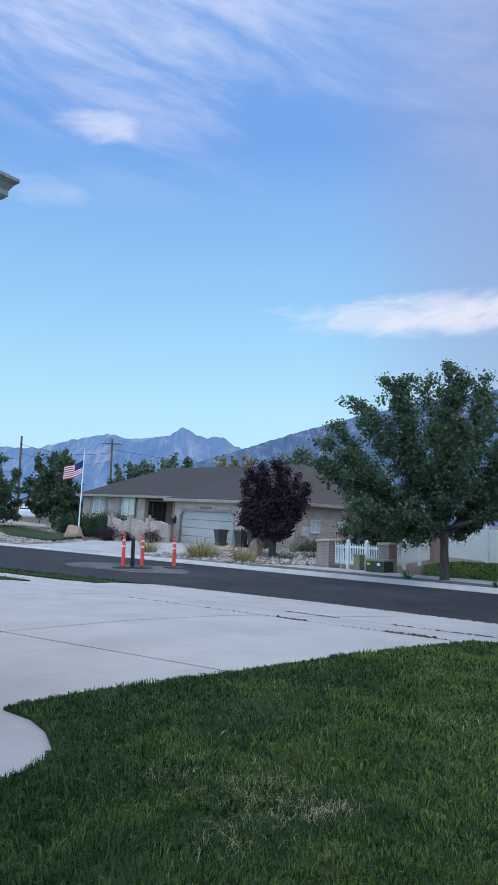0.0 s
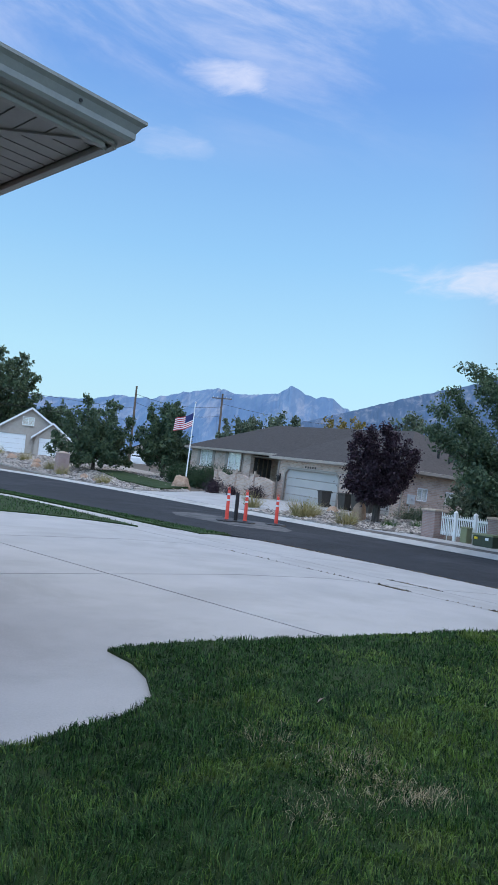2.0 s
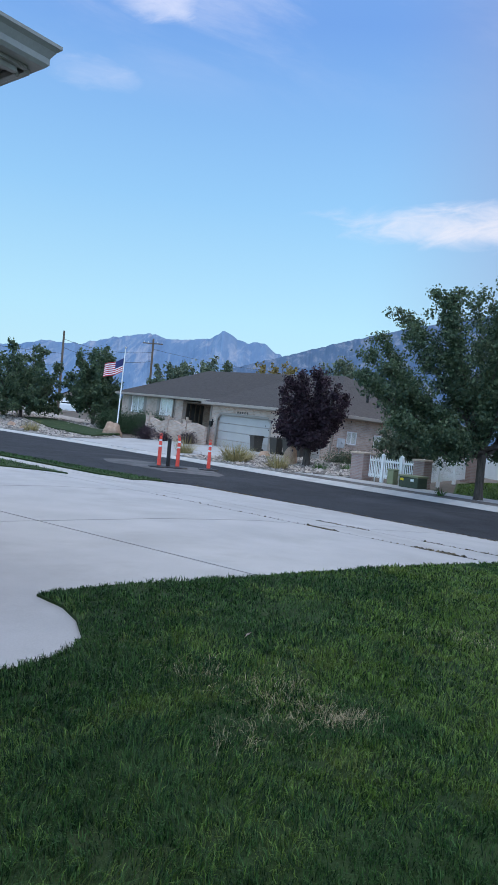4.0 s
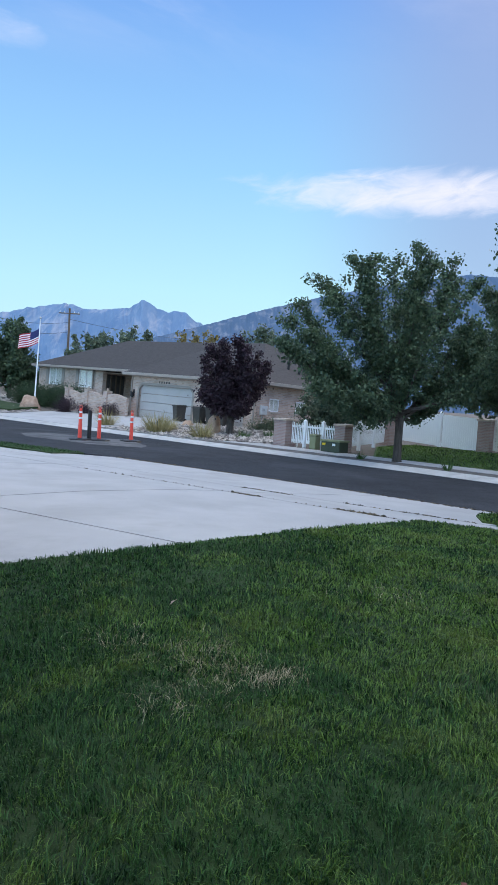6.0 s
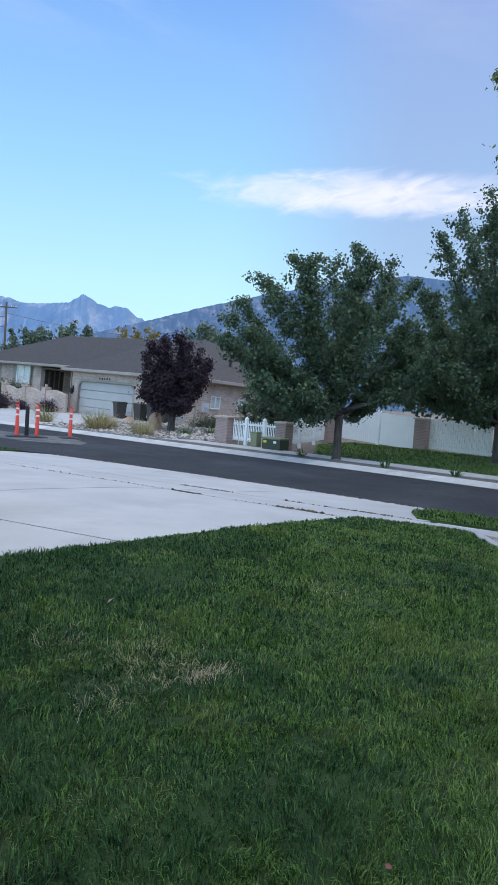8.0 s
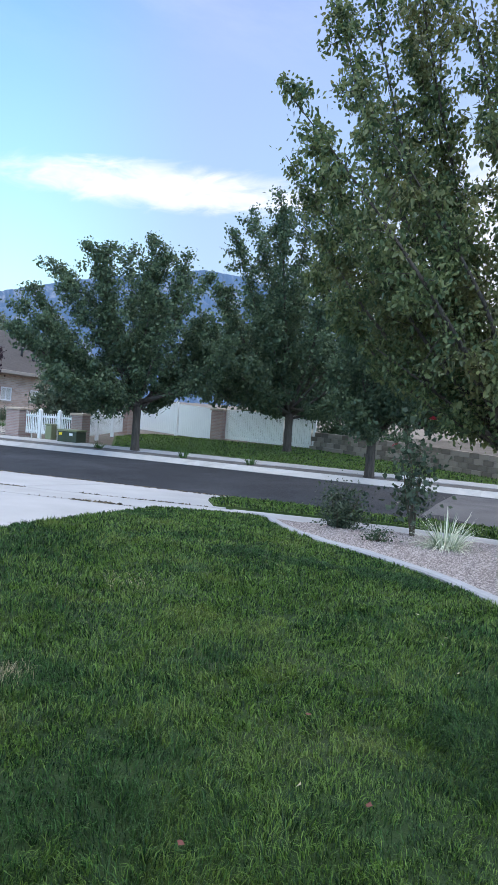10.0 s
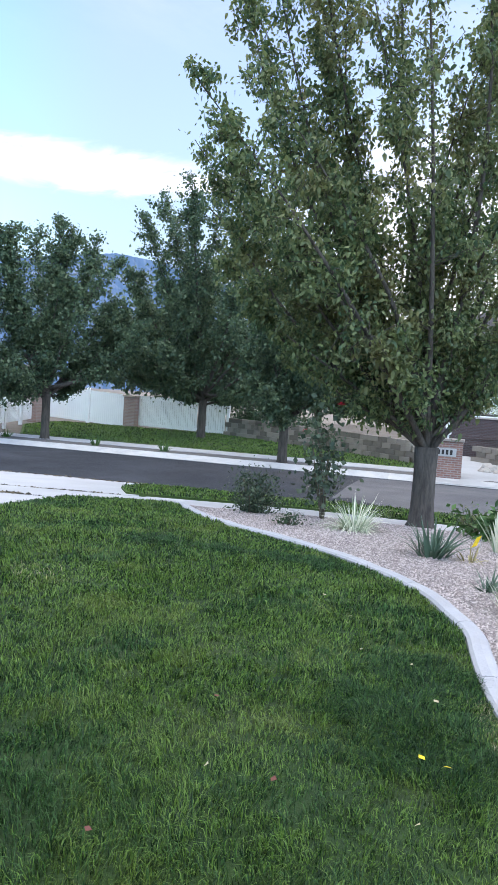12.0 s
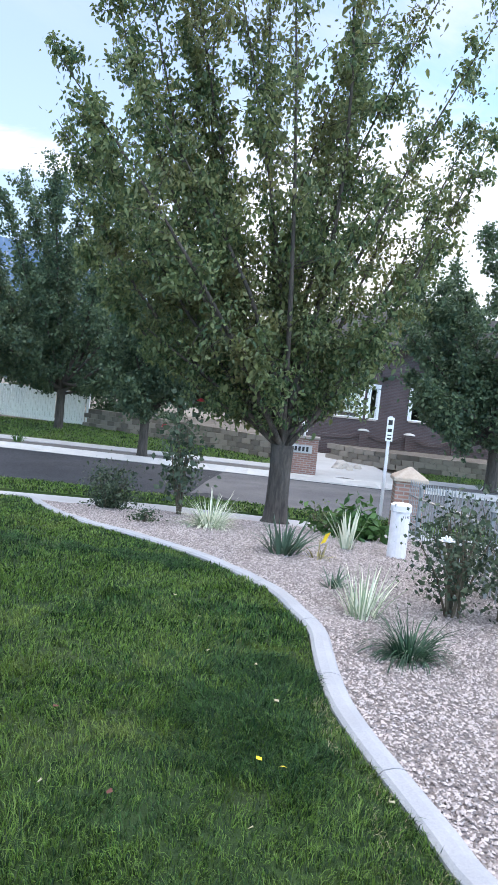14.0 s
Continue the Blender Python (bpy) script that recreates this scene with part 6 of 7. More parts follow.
block_wall("retaining_wall_1", [st(29.5, -9.7), st(28.9, -8.5), st(28.0, -6.9), st(27.25, -4.9), st(26.3, -3.0), st(25.6, -1.5), st(26.2, -0.9)], 4, "curved tan concrete block retaining wall")
block_wall("retaining_wall_2", [st(27.2, 0.7), st(26.3, 2.2), st(25.9, 5), st(25.9, 10), st(26.2, 19)], 3, "tan concrete block retaining wall below a brick house")
tagged(drape("raised_bed", [st(29.75, -9.7), st(29.1, -8.4), st(28.2, -6.8), st(27.45, -4.8), st(26.5, -2.9), st(25.9, -1.5), st(28, -0.9), st(34, -1), st(34, -9.8)], 0.66, M_SOIL, 0.8, 0.6, rough=0.05), "raised planting bed behind a block wall", "ground", kind="structure")
tagged(drape("raised_yard", [st(27.45, 0.8), st(26.55, 2.4), st(26.15, 5), st(26.15, 10), st(26.4, 19), st(38, 19), st(38, 0.8)], 0.45, M_SOIL, 1.2, 0.5, rough=0.02), "raised yard behind a block wall", "ground", kind="structure")


def dark_house():
    x0, y0 = st(33.0, -2.4)
    z = hgt(x0, y0) + 0.3
    root = thing("brick_house", (x0, y0, z), -48, "dark purple-brown brick house with white-framed windows", "house")
    H = 4.6
    brick_box("wall", 0, 18, 0, 0.3, 0, H, M_BRICK_DARK, root, [(3.1, 4.35, 1.15, 2.6), (4.7, 5.05, 1.15, 2.6), (6.6, 7.6, 1.25, 2.6)])
    brick_box("wall", 0, 0.3, 0.3, 9, 0, H, M_BRICK_DARK, root)
    for a, b, t, sill in ((3.1, 4.35, 2.6, 1.15), (4.7, 5.05, 2.6, 1.15), (6.6, 7.6, 2.6, 1.25)):
        w = house_window(root, a, b, sill, t, 0.0, curtain=False, mull=0)
        for q in (0.16,):
            bm = bmesh.new()
            box(bm, a - 0.12, b + 0.12, -0.05, 0.0, t, t + q, 0.01)
            box(bm, a - 0.12, a, -0.05, 0.0, sill, t)
            box(bm, b, b + 0.12, -0.05, 0.0, sill, t)
            part("window_trim", bm, M_WHITE, w)
    # dark-painted board stands for the dim room behind the panes
    bm = bmesh.new()
    box(bm, 0.3, 18, 1.6, 1.8, 0, H)
    part("inner_wall", bm, M_DARKROOM, root)
    slab_roof("roof", [(-0.6, -0.6, H), (18.6, -0.6, H), (18.6, 10, H), (-0.6, 10, H), (4.5, 4.7, H + 2.2), (14, 4.7, H + 2.2)], [(0, 1, 5, 4), (1, 2, 5), (2, 3, 4, 5), (3, 0, 4)], M_SHINGLE, root, 0.2)
    # brick garden wall with raised piers and dips between them
    xg, yg = st(28.6, 0.1)
    wall = thing("garden_wall", (xg, yg, hgt(xg, yg) + 0.35), -48, "dark brick garden wall with dipped top and round-capped piers", "wall")
    piers = [1.8 + 1.82 * k for k in range(8)]
    n = 140
    L = 16.0
    verts, faces = [], []
    for i in range(n + 1):
        x = L * i / n
        dd = min(abs(x - p) for p in piers)
        h = 0.50 + 0.16 * (1 / (1 + math.exp((dd - 0.42) * 14)))
        for yy in (0, 0.2):
            verts += [(x, yy, -0.4), (x, yy, h)]
    for i in range(n):
        j = 4 * i
        faces += [(j, j + 4, j + 5, j + 1), (j + 2, j + 3, j + 7, j + 6), (j + 1, j + 5, j + 7, j + 3)]
    box_uv(raw_mesh("wall_body", verts, faces, M_BRICK_DARK, wall))
    for p in piers:
        bm = bmesh.new()
        box(bm, p - 0.17, p + 0.17, -0.1, 0.3, -0.4, 0.72, 0.01)
        box_uv(part("pier", bm, M_BRICK_DARK, wall))
        bm = bmesh.new()
        bmesh.ops.create_uvsphere(bm, u_segments=14, v_segments=7, radius=0.24)
        for v in bm.verts:
            v.co = Vector((v.co.x + p, v.co.y + 0.1, max(0, v.co.z) * 0.4 + 0.722))
        part("pier_cap", bm, M_CONCRETE_OLD, wall)
    for k in range(2):
        verts, faces = [], []
        for i in range(n + 1):
            x = L * i / n
            dd = min(abs(x - p) for p in piers)
            h = 0.36 - k * 0.25 + 0.16 * (1 / (1 + math.exp((dd - 0.42) * 14))) * (1 - k)
            verts += [(x, -0.04, h), (x, 0.0, h), (x, -0.04, h + 0.05), (x, 0.0, h + 0.05)]
        for i in range(n):
            j = 4 * i
            faces += [(j, j + 4, j + 6, j + 2), (j + 2, j + 6, j + 7, j + 3), (j + 1, j + 5, j + 4, j)]
        box_uv(raw_mesh("string_course", verts, faces, M_BRICK_DARK, wall))


dark_house()
shrub("bush", st(31.0, -9.0), 90, "dark green bush above a block wall", 1.0, 1.5, 3000, 0.12, M_HEDGE)
shrub("bush", st(29.9, -6.2), 91, "dark green bush above a block wall", 0.9, 1.0, 2400, 0.12, M_HEDGE)
shrub("bush", st(28.9, 9.0), 92, "dark green bush below a brick garden wall", 1.4, 1.2, 3600, 0.12, M_HEDGE)


def mailbox_pillar():
    at = st(22.25, -0.15)
    root = thing("mailbox_pillar", (at[0], at[1], hgt(*at) - 0.02), -48, "low red-brown brick mailbox pillar with a plaque", "pillar")
    bm = bmesh.new()
    box(bm, -0.62, 0.3, -0.3, 0.3, 0, 1.12, 0.01)
    box_uv(part("shaft", bm, M_BRICK_RED, root))
    bm = bmesh.new()
    box(bm, -0.5, 0.12, -0.325, -0.301, 0.68, 0.92, 0.005)
    pl = part("plaque", bm, M_CONCRETE, root)
    for k in range(4):
        bm = bmesh.new()
        box(bm, -0.42 + k * 0.12, -0.35 + k * 0.12, -0.335, -0.325, 0.73, 0.87)
        part("number_bar", bm, M_BLACK, pl)
    bm = bmesh.new()
    box(bm, -0.66, 0.34, -0.34, 0.34, 1.122, 1.2, 0.02)
    part("cap", bm, M_BRICK_RED, root)
    bm = bmesh.new()
    tube(bm, [(-0.16, 0, 1.2), (-0.16, 0, 1.32)], [0.035, 0.035], 8)
    box(bm, -0.25, -0.07, -0.09, 0.09, 1.32, 1.55, 0.02)
    tube(bm, [(-0.16, 0, 1.55), (-0.16, 0, 1.68)], [0.13, 0.02], 8)
    part("post_lamp", bm, M_REFLECT, root)


mailbox_pillar()
for k, (s, l, r) in enumerate([(24.6, 0.9, 0.16), (25.0, 1.2, 0.2), (25.4, 1.0, 0.22), (25.2, 1.6, 0.15), (24.4, 1.3, 0.12)]):
    boulder("boulder", st(s, l), (r * 1.3, r, r), 30 + k, "pale rough stone beside a driveway", M_RUBBLE)


# ---- this side of the street ----
sign = thing("street_sign", (*st(13.3, 1.38), hgt(*st(13.3, 1.38))), -40, "pale metal post carrying a small parking sign", "street sign")
bm = bmesh.new()
box(bm, -0.028, 0.028, -0.02, 0.02, 0, 2.02, 0.006)
part("post", bm, M_REFLECT, sign)
bm = bmesh.new()
box(bm, -0.065, 0.065, -0.03, -0.022, 1.56, 2.0, 0.003)
pl = part("plate", bm, M_WHITE, sign)
for a, b in ((1.59, 1.62), (1.66, 1.68), (1.73, 1.79), (1.86, 1.95)):
    bm = bmesh.new()
    box(bm, -0.04, 0.035, -0.035, -0.031, a, b)
    part("printed_bar", bm, M_BLACK, pl)

M_BRICK_NEAR = brick_material("orange_brown_brick", (0.28, 0.13, 0.09), (0.40, 0.19, 0.14), (0.38, 0.33, 0.30))
GP = st(12.75, 1.76)
brick_pillar("gate_pillar", GP, 0.5, 0.9, M_BRICK_NEAR, M_CAPSTONE, "orange-brown brick pillar with a pointed stone cap", "peak", group="gate pillars")


def iron_fence():
    a = st(12.48, 1.76)
    n = 40
    root = thing("iron_fence", (a[0], a[1], hgt(*a)), math.degrees(math.atan2(-VY, -VX)), "grey iron railing with pointed pickets", "fence")
    L = 9.0

    def gz(x):
        return hgt(a[0] - VX * x, a[1] - VY * x) - hgt(*a)
    for z in (0.22, 0.66):
        bm = bmesh.new()
        xs = [L * k / 20 for k in range(21)]
        tube(bm, [(x, 0, gz(x) + z) for x in xs], [0.016] * 21, 6)
        part("rail", bm, M_RAIL, root)
    for k in range(int(L / 0.2)):
        x = 0.05 + k * 0.2
        bm = bmesh.new()
        z = gz(x)
        post = k % 11 == 6
        r = 0.024 if post else 0.0065
        tube(bm, [(x, 0, z + (0 if post else 0.06)), (x, 0, z + 0.82), (x, 0, z + 0.83), (x, 0, z + 0.92)], [r, r, r * 1.9, 0.003], 6)
        part("post" if post else "picket", bm, M_RAIL, root)


iron_fence()

vent = thing("utility_post", (*(7.3, 5.0), hgt(7.3, 5.0)), 30, "white plastic utility marker post in the gravel", "marker post")
bm = bmesh.new()
tube(bm, [(0, 0, 0), (0, 0, 0.58), (0, 0, 0.585), (0, 0, 0.66), (0, 0, 0.68)], [0.115, 0.115, 0.128, 0.128, 0.1], 20)
part("tube", bm, M_REFLECT, vent, smooth=False)
for k in range(4):
    bm = bmesh.new()
    a = math.radians(-135 + k * 13 - 20)
    tube(bm, [(0.115 * math.cos(a), 0.115 * math.sin(a), 0.515), (0.115 * math.cos(a), 0.115 * math.sin(a), 0.54)], [0.004, 0.004], 4)
    part("printed_mark", bm, M_BLACK, vent)

mark = thing("marker_flag", (6.75, 5.62, hgt(6.75, 5.62)), 0, "small bright yellow marker flag on a wire", "marker flag")
bm = bmesh.new()
tube(bm, [(0, 0, 0), (0.02, -0.01, 0.22)], [0.003, 0.003], 5)
part("wire", bm, M_METAL, mark)
verts, faces = [], []
for i in range(6):
    for j in range(5):
        verts.append((0.02 - 0.64 * (i * 0.012 + j * 0.012) + 0.01 * math.sin(i * 1.2), -0.01 + 0.77 * (i * 0.012 + j * 0.012), 0.23 - j * 0.032 - i * 0.008))
faces = [(i * 5 + j, (i + 1) * 5 + j, (i + 1) * 5 + j + 1, i * 5 + j + 1) for i in range(5) for j in range(4)]
raw_mesh("flag", verts, faces, M_YELLOW, mark)


# plants of the gravel bed
def rose_bush(at, seed, label, h, r, flowers, n=900, canes=9, lean=(0, 0), flower_mat=None, leaf=0.055):
    rng = np.random.default_rng(seed)
    root = thing("rose_bush", (at[0], at[1], hgt(*at)), 0, label, "rose bush", "roses")
    pts = []
    bm = bmesh.new()
    tips = []
    for k in range(canes):
        a = rng.uniform(0, 2 * math.pi)
        q = r * rng.uniform(0.3, 1.0)
        tip = np.array([q * math.cos(a) + lean[0], q * math.sin(a) + lean[1], h * rng.uniform(0.65, 1.0)])
        midp = tip * (0.45, 0.45, 0.55) + rng.normal(size=3) * 0.04
        tube(bm, [(0.05 * math.cos(a), 0.05 * math.sin(a), 0), tuple(midp), tuple(tip)], [0.013, 0.009, 0.004], 6)
        tips.append(tip)
        m = n // canes
        u = rng.uniform(0.35, 1.05, m)[:, None]
        pts.append(np.where(u < 0.6, midp * u / 0.6, midp + (tip - midp) * (u - 0.6) / 0.4) + rng.normal(size=(m, 3)) * (0.3 * r + 0.02))
    part("canework", bm, M_CANE, root)
    v, f = leaf_mesh(np.concatenate(pts), leaf, rng, 0.15, 0.75)
    fast_mesh("foliage", v, f, M_ROSELEAF, root)
    for fx, fy, fz in flowers:
        bm = bmesh.new()
        for ring, (cnt, rad, up) in enumerate(((7, 0.055, 0.01), (6, 0.04, 0.03), (5, 0.022, 0.045))):
            for k in range(cnt):
                a = 2 * math.pi * k / cnt + ring
                c, s = math.cos(a), math.sin(a)
                q = [(0, 0, 0), (c * rad - s * rad * 0.5, s * rad + c * rad * 0.5, up), (c * rad * 1.15, s * rad * 1.15, up + 0.012), (c * rad + s * rad * 0.5, s * rad - c * rad * 0.5, up)]
                bm.faces.new([bm.verts.new((fx + x, fy + y, fz + z)) for x, y, z in q])
        part("flower", bm, flower_mat, root)
    return root


shrub("shrub", (5.95, 9.45), 101, "rounded dusty green shrub in gravel", 0.5, 0.72, 2600, 0.05, M_ROSELEAF)
shrub("shrub", (5.6, 7.9), 102, "small low green shrub in gravel", 0.2, 0.22, 500, 0.035, M_HEDGE)
rose_bush((6.85, 8.75), 103, "tall leggy rose bush with a red flower", 1.75, 0.5, [(0.12, -0.1, 1.8), (-0.3, 0.2, 1.35)], 700, 8, (0.05, -0.05), M_REDFLOWER, 0.08)
shrub("shrub", (8.7, 7.45), 104, "pale yellow-green seedling plants at a trunk", 0.35, 0.45, 260, 0.07, M_LEAF)
blade_clump("ornamental_grass", (6.35, 7.42), 105, "cream and green variegated grass clump in gravel", 330, 0.52, 0.012, M_VARIEGATED, 1.15, "grass clump", "", 0.6, 0.17)
blade_clump("iris", (5.75, 5.4), 106, "grey-green iris clump in gravel", 85, 0.44, 0.028, M_IRIS, 0.85, "iris", "irises", 0.3, 0.14)
blade_clump("iris", (5.05, 4.08), 107, "small grey-green iris clump in gravel", 26, 0.22, 0.022, M_IRIS, 0.9, "iris", "irises", 0.3, 0.06)
blade_clump("variegated_iris", (4.55, 3.35), 108, "cream-striped variegated iris clump in gravel", 70, 0.42, 0.014, M_VARIEGATED, 0.55, "iris", "irises", 0.28, 0.12)
blade_clump("variegated_iris", (7.1, 5.6), 109, "tall cream-striped variegated iris in gravel", 26, 0.55, 0.036, M_VARIEGATED, 0.55, "iris", "irises", 0.2, 0.07)
blade_clump("daylily", (4.14, 2.62), 110, "dark green arching daylily clump in gravel", 330, 0.38, 0.009, M_DAYLILY, 1.45, "daylily", "", 0.85, 0.1)
blade_clump("daylily", (6.0, 5.1), 113, "dry brown leaf tuft beside an iris", 20, 0.25, 0.015, M_STRAWGRASS, 1.3, "daylily", "", 0.6, 0.1)
shrub("hydrangea", (8.35, 6.55), 111, "broad-leaved bright green garden plant", 0.6, 0.55, 620, 0.15, M_BIGLEAF, "plant", droop=0.25)
rose_bush((5.3, 3.02), 112, "dense dark rose bush with one white flower", 0.86, 0.42, [(-0.30, -0.06, 0.66)], 1150, 14, (0.0, 0.0), M_WHITEFLOWER, 0.042)
rose_bush((6.1, 3.42), 114, "dark leggy rose bush with long canes", 0.85, 0.35, [], 380, 9, (0.08, 0.0), leaf=0.042)
rose_bush((5.6, 2.72), 115, "dark low rose bush", 0.7, 0.35, [], 650, 9, (0.1, -0.1), leaf=0.042)
rose_bush((6.6, 3.2), 116, "dark rose bush by an iron railing", 0.9, 0.4, [], 700, 8, leaf=0.05)
for k, (s, l) in enumerate([(22.35, -9.6), (22.5, -16.0), (22.3, -12.2)]):
    blade_clump("weed_clump", st(s, l), 120 + k, "small pale green weed clump in the planting strip", 40, 0.4, 0.03, M_BIGLEAF, 0.9, "weed", "weeds", 0.5, 0.15)


# ---- own house: eave corner over the camera's left ----
def own_house():
    ang = 145.7
    root = thing("red_brick_house", (-1.535, 4.2, 0.0), ang, "red brick house corner with a deep grey soffit and gutter", "house")
    Z = 3.5
    L1, L2 = 9.0, 9.0          # along local x and y
    # walls
    brick_box("wall", 0.66, L1, 0.66, 0.9, 0, Z, M_BRICK_RED, root)
    brick_box("wall", 0.66, 0.9, 0.9, L2, 0, Z, M_BRICK_RED, root)
    # fascia boards
    bm = bmesh.new()
    box(bm, 0.10, 0.13, 0.10, L2, Z - 0.02, Z + 0.17)
    box(bm, 0.13, L1, 0.06, 0.10, Z - 0.03, Z + 0.17)
    part("fascia", bm, M_GUTTER, root)
    # moulding strip under the gutter's back
    bm = bmesh.new()
    box(bm, 0.13, 0.17, 0.14, L2, Z - 0.05, Z - 0.012, 0.008)
    box(bm, 0.17, L1, 0.10, 0.14, Z - 0.05, Z - 0.012, 0.008)
    part("moulding", bm, M_GUTTER, root)
    # gutter with an ogee face, along both edges, mitred at the corner
    prof = [(0.10, 0.0), (0.03, 0.0), (0.012, 0.02), (0.012, 0.055), (-0.012, 0.095), (-0.035, 0.115), (-0.035, 0.135), (-0.022, 0.14), (-0.022, 0.12), (0.085, 0.02), (0.10, 0.02)]
    verts, faces = [], []
    for k, yy in enumerate((0.0, L2)):
        for d, z in prof:
            verts.append((d, d if k == 0 else yy, Z + z))
    w = len(prof)
    faces = [(i, i + 1, w + i + 1, w + i) for i in range(w - 1)]
    raw_mesh("gutter", verts, faces, M_GUTTER, root)
    verts = []
    for k, xx in enumerate((0.0, L1)):
        for d, z in prof:
            verts.append((d if k == 0 else xx, d, Z + z))
    raw_mesh("gutter", verts, [f[::-1] for f in faces], M_GUTTER, root)
    bm = bmesh.new()
    tube(bm, [(0.0, 0.42, Z + 0.075), (-0.006, 0.42, Z + 0.075)], [0.012, 0.012], 8)
    part("screw_head", bm, M_BLACK, root)
    # soffit: ribbed panels laid square to each wall, meeting on a mitre
    pw = 0.135
    k = 0
    while 0.14 + k * pw < 6.0:
        a = 0.145 + k * pw
        b = a + pw - 0.012
        for flip in (False, True):
            zz = Z - 0.008
            far_a, far_b = min(a, 0.68), min(b, 0.68)
            q = [(0.145, a), (far_a, a), (far_b, b), (0.145, b)] if flip else [(a, 0.145), (a, far_a), (b, far_b), (b, 0.145)]
            if a > 0.66:
                q = [(0.145, a), (0.68, a), (0.68, b), (0.145, b)] if flip else [(a, 0.145), (a, 0.68), (b, 0.68), (b, 0.145)]
            bm = bmesh.new()
            lo = [bm.verts.new((x, y, zz)) for x, y in q]
            hi = [bm.verts.new((x, y, zz + 0.012)) for x, y in q]
            bm.faces.new(lo)
            bm.faces.new(hi[::-1])
            for i in range(4):
                bm.faces.new((lo[i], hi[i], hi[(i + 1) % 4], lo[(i + 1) % 4]))
            bmesh.ops.remove_doubles(bm, verts=bm.verts, dist=1e-5)
            bmesh.ops.recalc_face_normals(bm, faces=bm.faces)
            part("soffit_panel", bm, M_SOFFIT, root)
        k += 1
    bm = bmesh.new()
    box(bm, 0.13, L1, 0.13, L2, Z + 0.03, Z + 0.05)
    part("deck", bm, M_BLACK, root)
    bm = bmesh.new()
    vs = [bm.verts.new(p) for p in ((0.13, 0.16, Z - 0.022), (0.16, 0.13, Z - 0.022), (0.72, 0.69, Z - 0.022), (0.69, 0.72, Z - 0.022))]
    f = bm.faces.new(vs)
    r = bmesh.ops.extrude_face_region(bm, geom=[f])
    bmesh.ops.translate(bm, verts=[v for v in r["geom"] if isinstance(v, bmesh.types.BMVert)], vec=(0, 0, 0.012))
    bmesh.ops.recalc_face_normals(bm, faces=bm.faces)
    part("mitre_strip", bm, M_SOFFIT, root)
    # hipped roof above
    slab_roof("roof", [(0.08, 0.08, Z + 0.165), (L1, 0.08, Z + 0.165), (L1, L1 * 0.6, Z + 2.0), (L2 * 0.6, L2 * 0.6, Z + 2.0), (0.08, L2, Z + 0.165), (L1 * 0.6, L2, Z + 2.0)], [(0, 1, 2, 3), (0, 3, 5, 4)], M_SHINGLE, root, 0.05)
    # wall lantern
    lan = new("wall_lantern")
    lan.parent = root
    lx, ly, lz = 0.80, 0.66, 2.6
    bm = bmesh.new()
    tube(bm, [(lx, ly, lz + 0.02), (lx, ly - 0.06, lz + 0.16), (lx, ly - 0.15, lz + 0.2)], [0.012, 0.012, 0.01], 6)
    box(bm, lx - 0.05, lx + 0.05, ly - 0.02, ly, lz - 0.1, lz + 0.1, 0.008)
    part("bracket", bm, M_BLACK, lan)
    bm = bmesh.new()
    tube(bm, [(lx, ly - 0.15, lz + 0.2), (lx, ly - 0.15, lz + 0.14), (lx, ly - 0.15, lz + 0.06), (lx, ly - 0.15, lz + 0.045)], [0.015, 0.04, 0.10, 0.11], 8)
    part("lantern_roof", bm, M_BLACK, lan)
    bm = bmesh.new()
    tube(bm, [(lx, ly - 0.15, lz + 0.045), (lx, ly - 0.15, lz - 0.18)], [0.08, 0.055], 8)
    part("lantern_glass", bm, M_REFLECT, lan)


own_house()


# ---- small things lying on the grass ----
def fallen_leaf(at, mat, size, seed, label):
    rng = np.random.default_rng(seed)
    v, f = leaf_mesh(np.array([(0, 0, 0.05)]), size, rng, 0.0, 0.7, 0.0)
    v = np.asarray(v)
    v[:, 2] = 0.05 + (v[:, 2] - 0.05) * 0.25
    ob = fast_mesh("fallen_leaf", v, f, mat)
    ob.matrix_world = pose(at[0], at[1], hgt(*at) + 0.04)
    tagged(ob, label, "leaf", "fallen leaves")


M_LEAFPINK = material("dry_pink_leaf", (0.42, 0.30, 0.26), (0.55, 0.42, 0.36), 20, 0.8, 0.0, 60)
M_LEAFBROWN = material("brown_red_leaf", (0.10, 0.03, 0.025), (0.16, 0.06, 0.045), 20, 0.8, 0.0, 60)
fallen_leaf((-0.16, 4.98), M_LEAFPINK, 0.13, 1, "dry pinkish leaf lying on the lawn")
for k, (x, y) in enumerate([(1.45, 2.43), (3.12, 3.6), (2.27, 2.07), (2.3, 2.0), (3.25, 3.75), (2.9, 3.2), (2.5, 1.55), (1.9, 1.75), (3.0, 2.9), (3.4, 4.2), (2.75, 2.45)]):
    fallen_leaf((x, y), M_YELLOW if k in (2, 3) else M_STRAW, 0.042, 10 + k, "small pale fallen leaf on the lawn")
for k, (x, y) in enumerate([(1.76, 2.95), (0.9, 2.2), (1.6, 2.2)]):
    fallen_leaf((x, y), M_LEAFBROWN, 0.045, 30 + k, "small dark red fallen leaf on the lawn")

